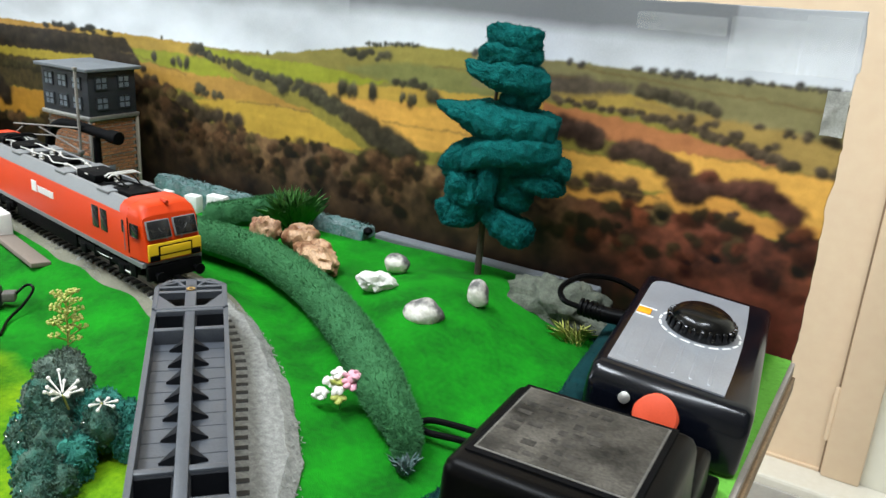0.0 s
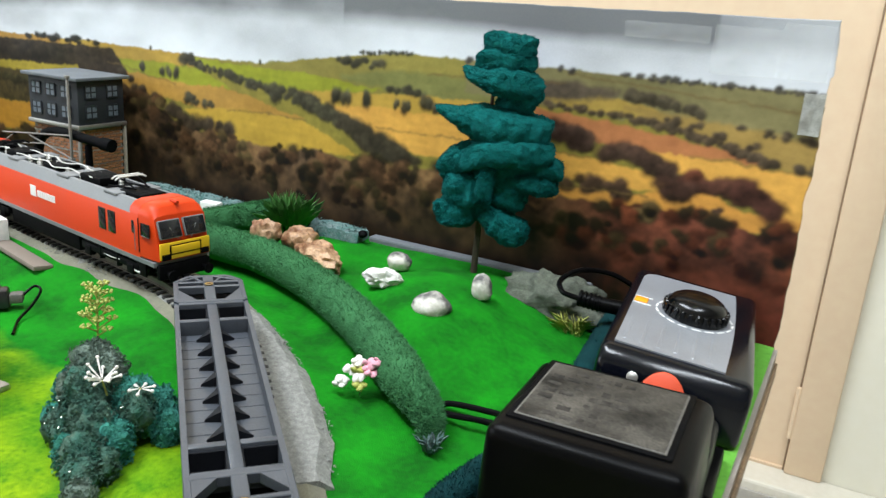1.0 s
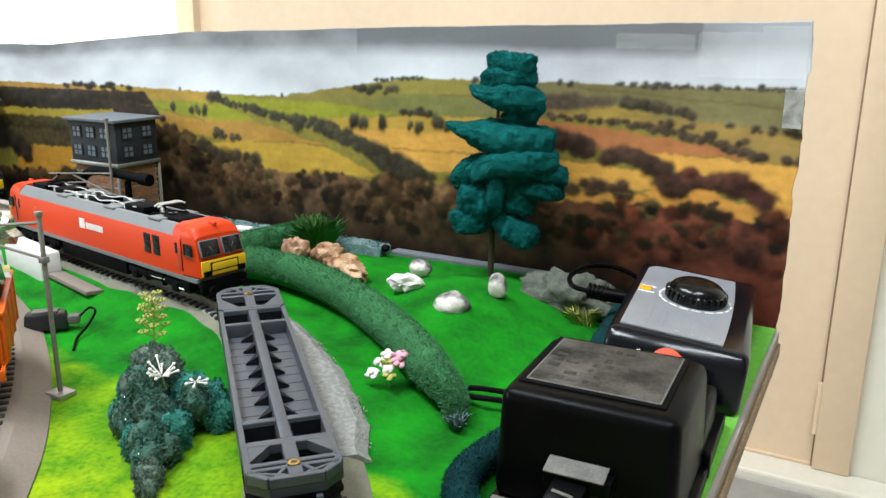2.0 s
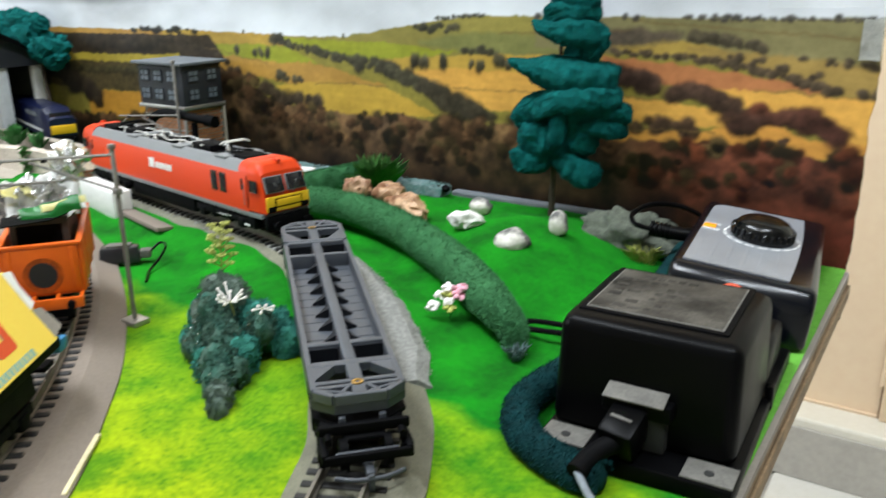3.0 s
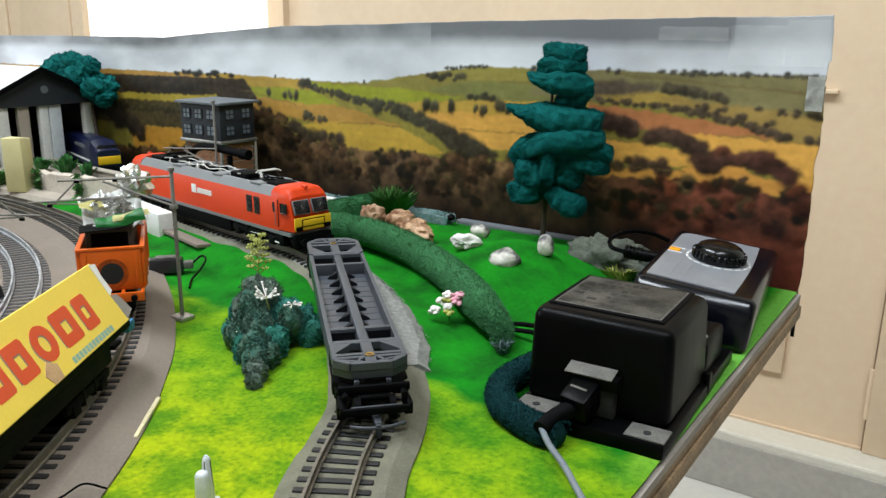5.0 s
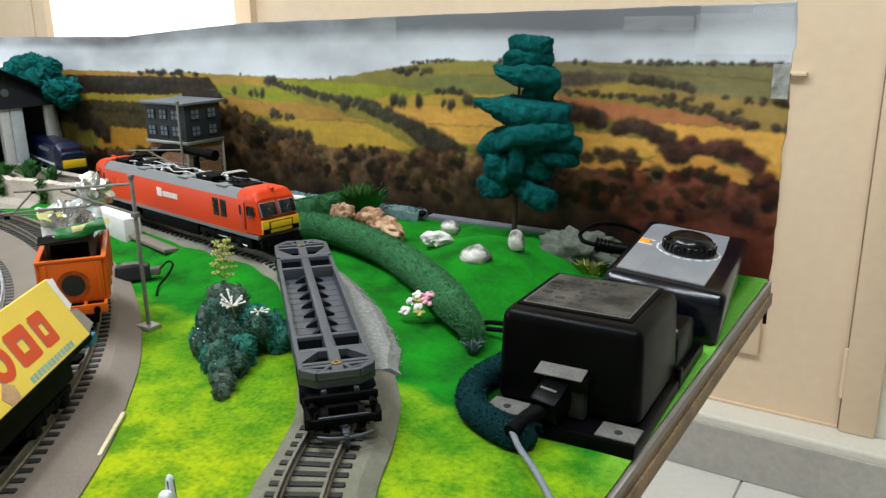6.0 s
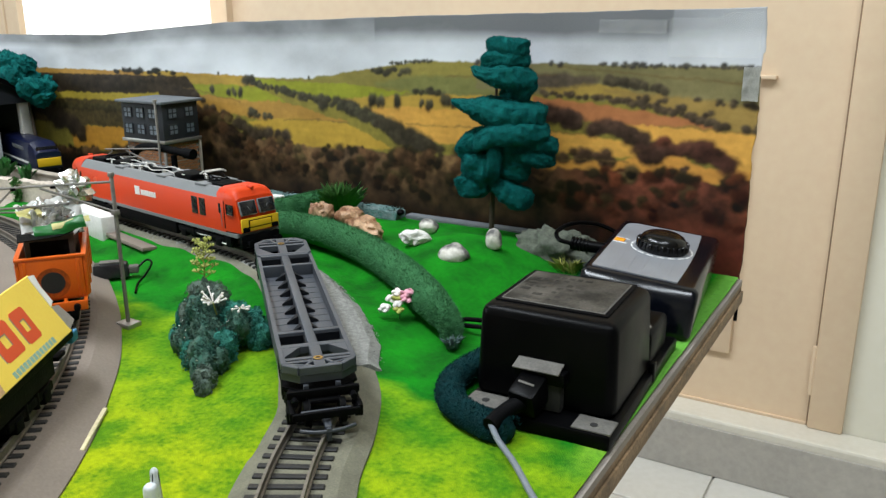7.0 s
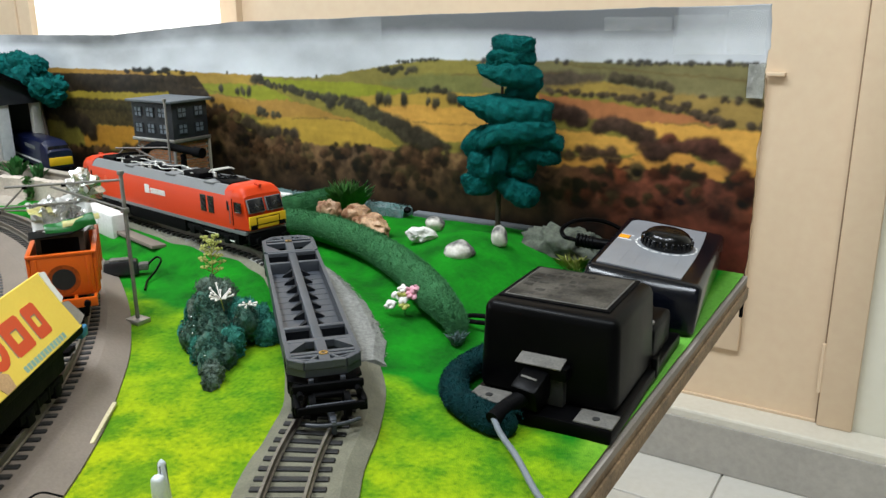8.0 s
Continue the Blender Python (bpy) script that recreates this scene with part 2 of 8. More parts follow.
M = {
    "grass": grass_material(),
    "poster": poster_material(),
    "ply": mat("plywood_edge", (0.30, 0.20, 0.11), 0.75, var=0.5, scale=60, fine=500, bump=0.3),
    "greycard": mat("grey_card", (0.30, 0.265, 0.23), 0.85, var=0.2, scale=40, fine=800, bump=0.1),
    "card": mat("brown_card", (0.195, 0.158, 0.127), 0.85, var=0.18, scale=25, fine=700, bump=0.12),
    "cardedge": mat("torn_card_edge", (0.62, 0.54, 0.33), 0.9, var=0.3, scale=90, bump=0.2),
    "roadbed": mat("painted_roadbed", (0.165, 0.158, 0.112), 0.9, var=0.35, scale=70, fine=1200, bump=0.3),
    "gravel": mat("grey_gravel", (0.27, 0.27, 0.25), 0.9, var=0.45, scale=420, fine=1600, bump=0.8),
    "sleeper": mat("sleeper_plastic", (0.013, 0.012, 0.011), 0.6, var=0.4, scale=300, rand=0.3),
    # inner-track sleepers: grey colour stands in for light reflected off them
    "sleepergrey": mat("sheen_grey_sleeper", (0.040, 0.040, 0.046), 0.55, var=0.4, scale=300, rand=0.25),
    "rail": mat("nickel_rail", (0.58, 0.60, 0.64), 0.35, metal=0.5, var=0.4, scale=90, bump=0.05),
    "railold": mat("dull_brown_rail", (0.20, 0.178, 0.145), 0.5, metal=0.5, var=0.4, scale=90, bump=0.05),
    "wall": mat("cream_paint", (0.70, 0.535, 0.37), 0.5, var=0.08, scale=5, fine=60, bump=0.08),
    "whitewall": mat("white_wall_paint", (0.72, 0.69, 0.58), 0.6, var=0.06, scale=4, fine=60, bump=0.08),
    "seam": mat("dark_door_seam", (0.27, 0.18, 0.11), 0.8, var=0.3, scale=20),
    "tile": mat("pale_floor_tile", (0.60, 0.575, 0.52), 0.35, var=0.1, scale=6, fine=90, bump=0.03, rand=0.04),
    "grout": mat("tile_grout", (0.48, 0.45, 0.40), 0.9, var=0.2),
    "step": mat("stone_step", (0.66, 0.62, 0.53), 0.4, var=0.1, scale=9, fine=120, bump=0.05),
    "red": mat("red_livery", (0.58, 0.042, 0.004), 0.45, var=0.06, scale=40, bump=0.02, spec=0.22),
    "redroof": mat("red_cab_roof", (0.56, 0.040, 0.008), 0.45, spec=0.25, var=0.06, scale=40, bump=0.02),
    "grey": mat("grey_livery", (0.165, 0.17, 0.175), 0.5, var=0.12, scale=70, bump=0.03),
    "yellow": mat("warning_yellow", (0.72, 0.44, 0.012), 0.4, var=0.06, scale=80, bump=0.02),
    "black": mat("black_plastic", (0.0018, 0.0018, 0.0021), 0.34, var=0.3, scale=50, fine=1500, bump=0.06, spec=0.06),
    "gloss": mat("glossy_black_plastic", (0.0022, 0.0022, 0.0026), 0.20, var=0.2, scale=50, bump=0.02, spec=0.30),
    # clip base lifted to grey for the pale reflections on its case
    "clip": mat("reflection_grey_clip", (0.018, 0.019, 0.021), 0.36, var=0.5, scale=120, bump=0.1, spec=0.5),
    "under": mat("underframe_black", (0.0025, 0.0025, 0.003), 0.65, var=0.4, scale=140, bump=0.2, spec=0.06),
    "white": mat("white_print", (0.78, 0.78, 0.77), 0.5, var=0.05, bump=0),
    "glass": mat("dark_cab_glass", (0.016, 0.016, 0.018), 0.12, var=0.4, scale=90, bump=0, spec=0.45),
    "winframe": mat("white_window_frame", (0.62, 0.60, 0.56), 0.4, var=0.1, bump=0.02),
    "wagon": mat("grey_wagon_plastic", (0.036, 0.041, 0.050), 0.5, var=0.2, scale=90, bump=0.08),
    "wagontop": mat("grey_wagon_ribs", (0.058, 0.065, 0.078), 0.45, var=0.2, scale=120, bump=0.08),
    # darker copy of the wagon grey: shade put into pockets and gussets
    "pocket": mat("shaded_wagon_plastic", (0.008, 0.009, 0.012), 0.6, var=0.3, scale=120, bump=0.05, spec=0.2),
    "brass": mat("brass_screw", (0.55, 0.36, 0.10), 0.3, metal=1.0, var=0.2),
    "metal": mat("grey_metal", (0.42, 0.41, 0.39), 0.4, metal=0.8, var=0.2, scale=200, bump=0.05),
    "pole": mat("grey_mast_paint", (0.22, 0.205, 0.185), 0.5, var=0.3, scale=150, bump=0.1),
    "orange": mat("orange_plastic", (0.68, 0.105, 0.004), 0.38, var=0.12, scale=60, bump=0.03),
    "rust": mat("brown_ring", (0.24, 0.045, 0.006), 0.6, var=0.5, scale=200, second=(0.46, 0.075, 0.006), bump=0.05, spec=0.2),
    "blue": mat("blue_plastic", (0.03, 0.19, 0.38), 0.45, var=0.2, scale=80),
    "boxyellow": mat("yellow_carton", (0.86, 0.62, 0.10), 0.5, spec=0.2, var=0.08, scale=30, fine=600, bump=0.06),
    "boxblue": mat("blue_carton_end", (0.0, 0.20, 0.75), 0.5, spec=0.2, var=0.08, scale=30, bump=0.04),
    "boxred": mat("red_carton_print", (0.70, 0.085, 0.025), 0.42, var=0.06, scale=60, bump=0),
    "boxgrey": mat("grey_print_shadow", (0.30, 0.235, 0.19), 0.5, var=0.15, scale=60, bump=0),
    "boxteal": mat("teal_print", (0.25, 0.42, 0.36), 0.45, var=0.1, bump=0),
    "boxtan": mat("tan_print", (0.62, 0.38, 0.20), 0.45, var=0.25, scale=200, bump=0),
    "foil": mat("crumpled_foil", (0.80, 0.80, 0.79), 0.22, metal=0.9, var=0.2, scale=200, bump=0.5, fine=400),
    "hedge": mat("hedge_flock", (0.043, 0.155, 0.060), 0.95, var=0.25, scale=120, fine=1600, bump=0.5, spec=0.1),
    "teal": mat("teal_sponge", (0.004, 0.120, 0.113), 0.95, var=0.35, scale=260, fine=1300, bump=1.0, spec=0.1),
    "tealdark": mat("teal_foam_tube", (0.0032, 0.030, 0.033), 0.9, var=0.4, scale=140, fine=1200, bump=0.4, spec=0.1),
    "rock": mat("pale_grey_stone", (0.60, 0.57, 0.51), 0.75, var=0.3, scale=48, spread=0.13, second=(0.085, 0.082, 0.08), bump=0.5, fine=500),
    "rockwhite": mat("white_stone", (0.74, 0.73, 0.68), 0.7, var=0.3, scale=130, bump=0.4, fine=500),
    "rockbrown": mat("brown_rough_stone", (0.50, 0.31, 0.18), 0.45, var=0.4, scale=85, spread=0.25, second=(0.17, 0.070, 0.030), bump=0.9, fine=600),
    "bark": mat("brown_trunk", (0.055, 0.038, 0.025), 0.85, var=0.4, scale=300, bump=0.5),
    "brick": mat("orange_brick_card", (0.33, 0.135, 0.055), 0.85, var=0.4, scale=160, bump=0.3, rand=0.2),
    "mortar": mat("grey_mortar", (0.20, 0.185, 0.16), 0.9, var=0.25, scale=160, bump=0.2),
    "slate": mat("dark_slate_wall", (0.016, 0.019, 0.025), 0.7, var=0.3, scale=90, bump=0.15),
    "pane": mat("pale_window_print", (0.15, 0.18, 0.22), 0.3, var=0.35, scale=260, bump=0),
    "olivewall": mat("olive_grey_wall", (0.085, 0.105, 0.085), 0.75, var=0.2, scale=50, bump=0.15),
    "shedroof": mat("white_shed_roof", (0.60, 0.595, 0.58), 0.5, var=0.06, scale=30, bump=0.08),
    # dark colour that stands in for shade inside things and in holes
    "dark": mat("dark_inside_shade", (0.012, 0.012, 0.011), 0.85, var=0.3, scale=60),
    "concrete": mat("pale_concrete", (0.38, 0.33, 0.27), 0.85, var=0.2, scale=60, bump=0.25),
    "cream": mat("cream_block", (0.60, 0.53, 0.27), 0.7, var=0.12, scale=60, bump=0.1),
    "navy": mat("navy_livery", (0.003, 0.006, 0.032), 0.35, var=0.1, scale=60, coat=0.2),
    "silver": mat("brushed_silver_plastic", (0.33, 0.345, 0.375), 0.34, metal=0.35, var=0.15, scale=50, bump=0.04, fine=1200),
    "navyblack": mat("blue_black_plastic", (0.0025, 0.0032, 0.006), 0.20, var=0.2, scale=50, bump=0.03, spec=0.26, coat=0.05),
    "dusty": mat("dusty_black_panel", (0.014, 0.013, 0.011), 0.5, var=0.6, scale=60, second=(0.088, 0.080, 0.068), spread=0.5, spec=0.1, bump=0.1, fine=900),
    "dust": mat("dusty_grey_ledge", (0.13, 0.122, 0.108), 0.8, var=0.4, scale=110, bump=0.2),
    "led": mat("orange_lamp_lens", (0.85, 0.34, 0.02), 0.25, var=0.1, bump=0),
    "redbutton": mat("red_button", (0.62, 0.075, 0.030), 0.4, var=0.1, bump=0.02),
    "cable": mat("grey_cable", (0.16, 0.18, 0.205), 0.45, var=0.2, scale=100, bump=0.05),
    "foam": mat("white_polystyrene", (0.72, 0.72, 0.69), 0.85, var=0.12, scale=300, fine=900, bump=0.4),
    "figure": mat("white_plastic_figure", (0.62, 0.66, 0.68), 0.35, var=0.15, scale=150, bump=0.1),
    "petal": mat("white_petal", (0.80, 0.76, 0.72), 0.6, var=0.12, scale=200, bump=0.1),
    "pink": mat("pink_petal", (0.72, 0.34, 0.42), 0.6, var=0.2, scale=200, bump=0.1),
    "leaf": mat("lime_leaf", (0.40, 0.42, 0.09), 0.6, var=0.3, scale=200, bump=0.1),
    "leafgreen": mat("green_leaf", (0.050, 0.235, 0.050), 0.55, var=0.4, scale=200, bump=0.2),
    "fern": mat("fern_leaf", (0.075, 0.24, 0.045), 0.6, var=0.4, scale=200, bump=0.2),
    "plaster": mat("pale_pink_plaster", (0.58, 0.50, 0.42), 0.85, var=0.25, scale=60, bump=0.4, fine=500),
    "leafdark": mat("dark_bush_moss", (0.020, 0.105, 0.075), 0.9, var=0.4, scale=130, second=(0.062, 0.110, 0.080), bump=1.0, fine=1000),
    "fibre": mat("brown_fibre", (0.50, 0.32, 0.15), 0.9, var=0.5, scale=120, bump=0.8),
    "bluegrey": mat("blue_grey_wall", (0.125, 0.137, 0.15), 0.8, var=0.2, scale=80, bump=0.2),
    "tealnet": mat("blue_green_scatter", (0.05, 0.14, 0.125), 0.95, var=0.6, scale=260, second=(0.15, 0.20, 0.20), bump=1.0),
    "green": mat("green_wrapper_print", (0.02, 0.24, 0.045), 0.3, var=0.2, scale=80),
    "wrapper": mat("white_wrapper", (0.84, 0.84, 0.82), 0.35, var=0.2, scale=90, bump=0.3),
    "paleyellow": mat("pale_yellow_print", (0.78, 0.72, 0.30), 0.35, var=0.2, scale=80, bump=0.2),
    "mossteal": mat("teal_green_moss", (0.055, 0.260, 0.205), 0.95, var=0.4, scale=150, second=(0.030, 0.140, 0.112), fine=1300, bump=1.0, spec=0.1),
    "mossgrey": mat("grey_green_moss", (0.165, 0.220, 0.185), 0.95, var=0.4, scale=120, second=(0.075, 0.115, 0.085), fine=1300, bump=1.0, spec=0.1),
    "shedpane": mat("pale_shed_window", (0.25, 0.29, 0.30), 0.35, var=0.3, scale=120, bump=0),
    "faintprint": mat("faint_worn_print", (0.017, 0.016, 0.014), 0.6, var=0.5, scale=200, bump=0, second=(0.055, 0.050, 0.044), spec=0.1),
    # darker copy of the step stone: the riser's shade as colour
    "riser": mat("shaded_riser_stone", (0.40, 0.375, 0.335), 0.5, var=0.15, scale=12, fine=120, bump=0.05),
    "brownchoc": mat("brown_carton", (0.05, 0.035, 0.025), 0.6, var=0.4, scale=80),
    "cleartape": glass_material("clear_tape_film", (0.92, 0.93, 0.92), 0.15, 0.10),
    "heap": mat("dull_grey_gravel", (0.105, 0.118, 0.088), 0.95, var=0.5, scale=260, fine=1200, bump=1.0),
    "tape": mat("clear_tape", (0.62, 0.62, 0.58), 0.12, var=0.25, scale=120, bump=0.3),
    "redmark": mat("red_marking", (0.55, 0.05, 0.02), 0.6, var=0.3, scale=150),
    "dress": mat("plain_blue_cloth", (0.010, 0.022, 0.075), 0.8, var=0.3, scale=20, bump=0.1),
}
# emission stands in for daylight through the curtain; the wall behind is solid
M["curtain"] = mat("glowing_curtain_cloth", (0.85, 0.85, 0.84), 0.9, var=0.05, scale=30, bump=0.1)
M["curtain"].node_tree.nodes["Principled BSDF"].inputs["Emission Color"].default_value = (1.0, 0.99, 0.97, 1)
M["curtain"].node_tree.nodes["Principled BSDF"].inputs["Emission Strength"].default_value = 0.75

# ---- mesh helpers ----


def thing(name, m, label, category, group="", kind=""):
    o = new(name)
    o.empty_display_size = 0.01
    o.matrix_world = m
    return tagged(o, label, category, group, kind)


def part(name, bm, material, parent=None, label="", smooth=True):
    me = bpy.data.meshes.new(name)
    bm.normal_update()
    bm.to_mesh(me)
    bm.free()
    for k in material if isinstance(material, (list, tuple)) else [material]:
        me.materials.append(M[k])
    if smooth:
        me.shade_smooth()
        me.set_sharp_from_angle(angle=radians(35))
    o = new(name, me)
    if parent is not None:
        o.parent = parent
    return tagged(o, label)


def box(bm, x0, x1, y0, y1, z0, z1, bevel=0.0, m=None, mi=0, seg=2, top=None):
    """A block; top: how far its upper face is drawn in on each side."""
    t = bmesh.new()
    k = top or (0, 0)
    v = [t.verts.new(p) for p in ((x0, y0, z0), (x1, y0, z0), (x1, y1, z0), (x0, y1, z0), (x0 + k[0], y0 + k[1], z1), (x1 - k[0], y0 + k[1], z1), (x1 - k[0], y1 - k[1], z1), (x0 + k[0], y1 - k[1], z1))]
    for f in ((3, 2, 1, 0), (4, 5, 6, 7), (0, 1, 5, 4), (1, 2, 6, 5), (2, 3, 7, 6), (3, 0, 4, 7)):
        t.faces.new([v[i] for i in f]).material_index = mi
    if bevel:
        bmesh.ops.bevel(t, geom=t.edges[:], offset=bevel, segments=seg, affect="EDGES", profile=0.5)
    if m is not None:
        bmesh.ops.transform(t, matrix=m, verts=t.verts[:])
    return join(bm, t)


def join(bm, t):
    me = bpy.data.meshes.new("tmp")
    t.to_mesh(me)
    t.free()
    bm.from_mesh(me)
    bpy.data.meshes.remove(me)
    return bm


def cyl(bm, p, q, r0, r1=None, n=14, mi=0):
    """A round bar from p to q."""
    p, q = Vector(p), Vector(q)
    r1 = r0 if r1 is None else r1
    t = bmesh.new()
    bmesh.ops.create_cone(t, cap_ends=True, segments=n, radius1=r0, radius2=r1, depth=(q - p).length)
    for f in t.faces:
        f.material_index = mi
    bmesh.ops.transform(t, matrix=Matrix.Translation((p + q) / 2) @ (q - p).to_track_quat("Z", "Y").to_matrix().to_4x4(), verts=t.verts[:])
    return join(bm, t)


def lathe(bm, prof, n=32, m=None, mi=0):
    """A turned shape from (radius, height) pairs."""
    t = bmesh.new()
    rings = [[t.verts.new((r * math.cos(2 * math.pi * i / n), r * math.sin(2 * math.pi * i / n), z)) for i in range(n)] for r, z in prof]
    for a, b in zip(rings, rings[1:]):
        for i in range(n):
            t.faces.new((a[i], a[(i + 1) % n], b[(i + 1) % n], b[i])).material_index = mi
    t.faces.new(rings[-1]).material_index = mi
    t.faces.new(rings[0][::-1]).material_index = mi
    if m is not None:
        bmesh.ops.transform(t, matrix=m, verts=t.verts[:])
    return join(bm, t)


def spline(pts, n):
    """n points along a smooth line through pts."""
    P = [Vector(p) for p in pts]
    P = [2 * P[0] - P[1]] + P + [2 * P[-1] - P[-2]]
    out = []
    for i in range(1, len(P) - 2):
        k = max(2, n // (len(pts) - 1))
        for j in range(k):
            t = j / k
            a, b, c, d = P[i - 1:i + 3]
            out.append(0.5 * (2 * b + (c - a) * t + (2 * a - 5 * b + 4 * c - d) * t * t + (3 * b - a - 3 * c + d) * t ** 3))
    return out + [P[-2]]


def tube(bm, pts, r, n=10, lump=0.0, freq=60.0, squash=1.0, mi=0, taper=False):
    """A round strand along pts, with an uneven skin if lump is given."""
    t = bmesh.new()
    rings = []
    for i, p in enumerate(pts):
        d = (pts[min(i + 1, len(pts) - 1)] - pts[max(i - 1, 0)]).normalized()
        u = d.cross(Vector((0, 0, 1)))
        u = Vector((1, 0, 0)) if u.length < 1e-4 else u.normalized()
        w = u.cross(d)
        e = min(1.0, 0.35 + 0.65 * min(i / taper, (len(pts) - 1 - i) / 3)) if taper else 1.0
        ring = []
        for k in range(n):
            a = 2 * math.pi * k / n
            o = u * math.cos(a) + w * math.sin(a) * squash
            q = p + o * r * e
            if lump:
                q += o * r * lump * (noise.noise(q * freq) + 0.6 * noise.noise(q * freq * 3.1))
            ring.append(t.verts.new(q))
        rings.append(ring)
    for a, b in zip(rings, rings[1:]):
        for i in range(n):
            t.faces.new((a[i], a[(i + 1) % n], b[(i + 1) % n], b[i])).material_index = mi
    t.faces.new(rings[0][::-1]).material_index = mi
    t.faces.new(rings[-1]).material_index = mi
    return join(bm, t)


def blob(bm, c, rx, ry, rz, lump=0.25, freq=40.0, sub=3, m=None, flat=None, mi=0, seed=0.0):
    """An uneven lump; flat: the height under which it is cut level."""
    t = bmesh.new()
    bmesh.ops.create_icosphere(t, subdivisions=sub, radius=1.0)
    off = Vector((seed * 7.3, seed * 3.1, seed * 5.7))
    for v in t.verts:
        d = v.co.normalized()
        q = Vector((d.x * rx, d.y * ry, d.z * rz))
        k = 1 + lump * (noise.noise(q * freq + off) + 0.5 * noise.noise(q * freq * 2.7 + off) + 0.25 * noise.noise(q * freq * 6 + off))
        v.co = q * k
    for f in t.faces:
        f.material_index = mi
    mm = Matrix.Translation(c) @ (m or Matrix.Identity(4))
    bmesh.ops.transform(t, matrix=mm, verts=t.verts[:])
    if flat is not None:
        for v in t.verts:
            v.co.z = max(v.co.z, flat)
    return join(bm, t)


def slab(bm, poly, z0, z1, mi=0):
    """A flat plate with the outline poly."""
    t = bmesh.new()
    a = [t.verts.new((x, y, z0)) for x, y in poly]
    b = [t.verts.new((x, y, z1)) for x, y in poly]
    t.faces.new(a[::-1]), t.faces.new(b)
    for i in range(len(poly)):
        j = (i + 1) % len(poly)
        t.faces.new((a[i], a[j], b[j], b[i]))
    bmesh.ops.recalc_face_normals(t, faces=t.faces[:])
    for f in t.faces:
        f.material_index = mi
    return join(bm, t)


def B():
    return bmesh.new()


def felt(o):
    """Round shading for fuzzy surfaces."""
    o.data.set_sharp_from_angle(angle=math.pi)
    return o


RZ = lambda a: Matrix.Rotation(radians(a), 4, "Z")

# ---- the room ----
FLOOR, WALL, CEIL = -0.475, 1.18, 1.75


def structure(name, bm, material, label="", smooth=False):
    o = part(name, bm, material, None, "", smooth)
    return tagged(o, label, "", "", "structure")


floor = structure("floor", box(B(), -2.6, 3.9, -2.2, 1.3, FLOOR - 0.05, FLOOR - 0.004), "grout", "pale stone floor tiles with narrow joints")
structure("ceiling", box(B(), -2.6, 3.9, -2.2, 1.3, CEIL, CEIL + 0.05), "whitewall", "plain white ceiling")
# opening added to hold the side fill lamp
b = box(box(B(), -2.65, -2.6, -2.2, -1.42, FLOOR, CEIL), -2.65, -2.6, -0.38, 1.3, FLOOR, CEIL)
box(box(b, -2.65, -2.6, -1.42, -0.38, FLOOR, 0.28), -2.65, -2.6, -1.42, -0.38, 1.52, CEIL)
structure("wall_west", b, "whitewall", "plain white painted wall with an opening added for a fill lamp")
# unseen housings, added over the two overhead fill lamps
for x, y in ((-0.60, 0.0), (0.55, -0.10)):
    o = tagged(new("fill_lamp_housing"), "plain white housing added above an unseen fill lamp", "lamp", "ceiling lamps")
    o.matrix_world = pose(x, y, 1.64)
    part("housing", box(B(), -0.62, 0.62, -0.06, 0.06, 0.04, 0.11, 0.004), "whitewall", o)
structure("wall_east", box(B(), 3.9, 3.95, -2.2, 1.3, FLOOR, CEIL), "whitewall", "plain white painted wall")
structure("wall_south", box(B(), -2.6, 3.9, -2.25, -2.2, FLOOR, CEIL), "whitewall", "plain white painted wall")
structure("wall_north", box(box(B(), 0.262, 3.9, WALL, WALL + 0.12, FLOOR, CEIL), -2.6, -0.93, WALL, WALL + 0.12, FLOOR, CEIL), "whitewall", "white painted wall round the cream door")
# door: two cream leaves in a cream frame, on a stone step
door = tagged(new("door_1"), "closed cream painted double door with panels and dark seams", "door", "", "structure")
b = B()
box(b, -0.93, -0.86, WALL - 0.012, WALL + 0.1, -0.385, CEIL, 0.003)
box(b, 0.216, 0.262, WALL - 0.012, WALL + 0.1, -0.385, CEIL, 0.003)
part("frame", b, "wall", door)
part("seam", box(B(), 0.2137, 0.216, WALL - 0.002, WALL + 0.08, -0.385, CEIL), "seam", door, "dark seam beside the frame")
b = box(B(), -0.86, 0.2137, WALL + 0.004, WALL + 0.05, -0.385, CEIL)
for x0, x1 in ((-0.80, -0.36), (-0.26, 0.10)):
    box(b, x0, x1, WALL - 0.005, WALL + 0.01, -0.30, 0.10, 0.004)
    box(b, x0, x1, WALL - 0.005, WALL + 0.01, 0.24, 0.95, 0.004)
part("leaf", b, "wall", door)
part("sill", box(B(), -0.86, 0.2137, WALL - 0.0005, WALL + 0.03, -0.40, -0.383), "wall", door)
part("ledge", box(B(), 0.10, 0.124, WALL - 0.007, WALL + 0.01, 0.1015, 0.1065, 0.001), "wall", door)
part("hinge", cyl(B(), (0.2142, WALL - 0.006, -0.335), (0.2142, WALL - 0.006, -0.262), 0.0035), "wall", door)
# thin sheet before the step, grey in place of shade on its front
structure("step_shade_sheet", box(B(), -1.2, 1.6, 1.121, 1.1249, FLOOR + 0.0005, -0.398, 0.001), "riser", "front of the pale step, coloured grey for its shade")
structure("step", box(B(), -1.2, 1.6, 1.125, WALL - 0.0005, FLOOR, -0.385, 0.004), "step", "pale stone step under the door")
tile_mesh = None
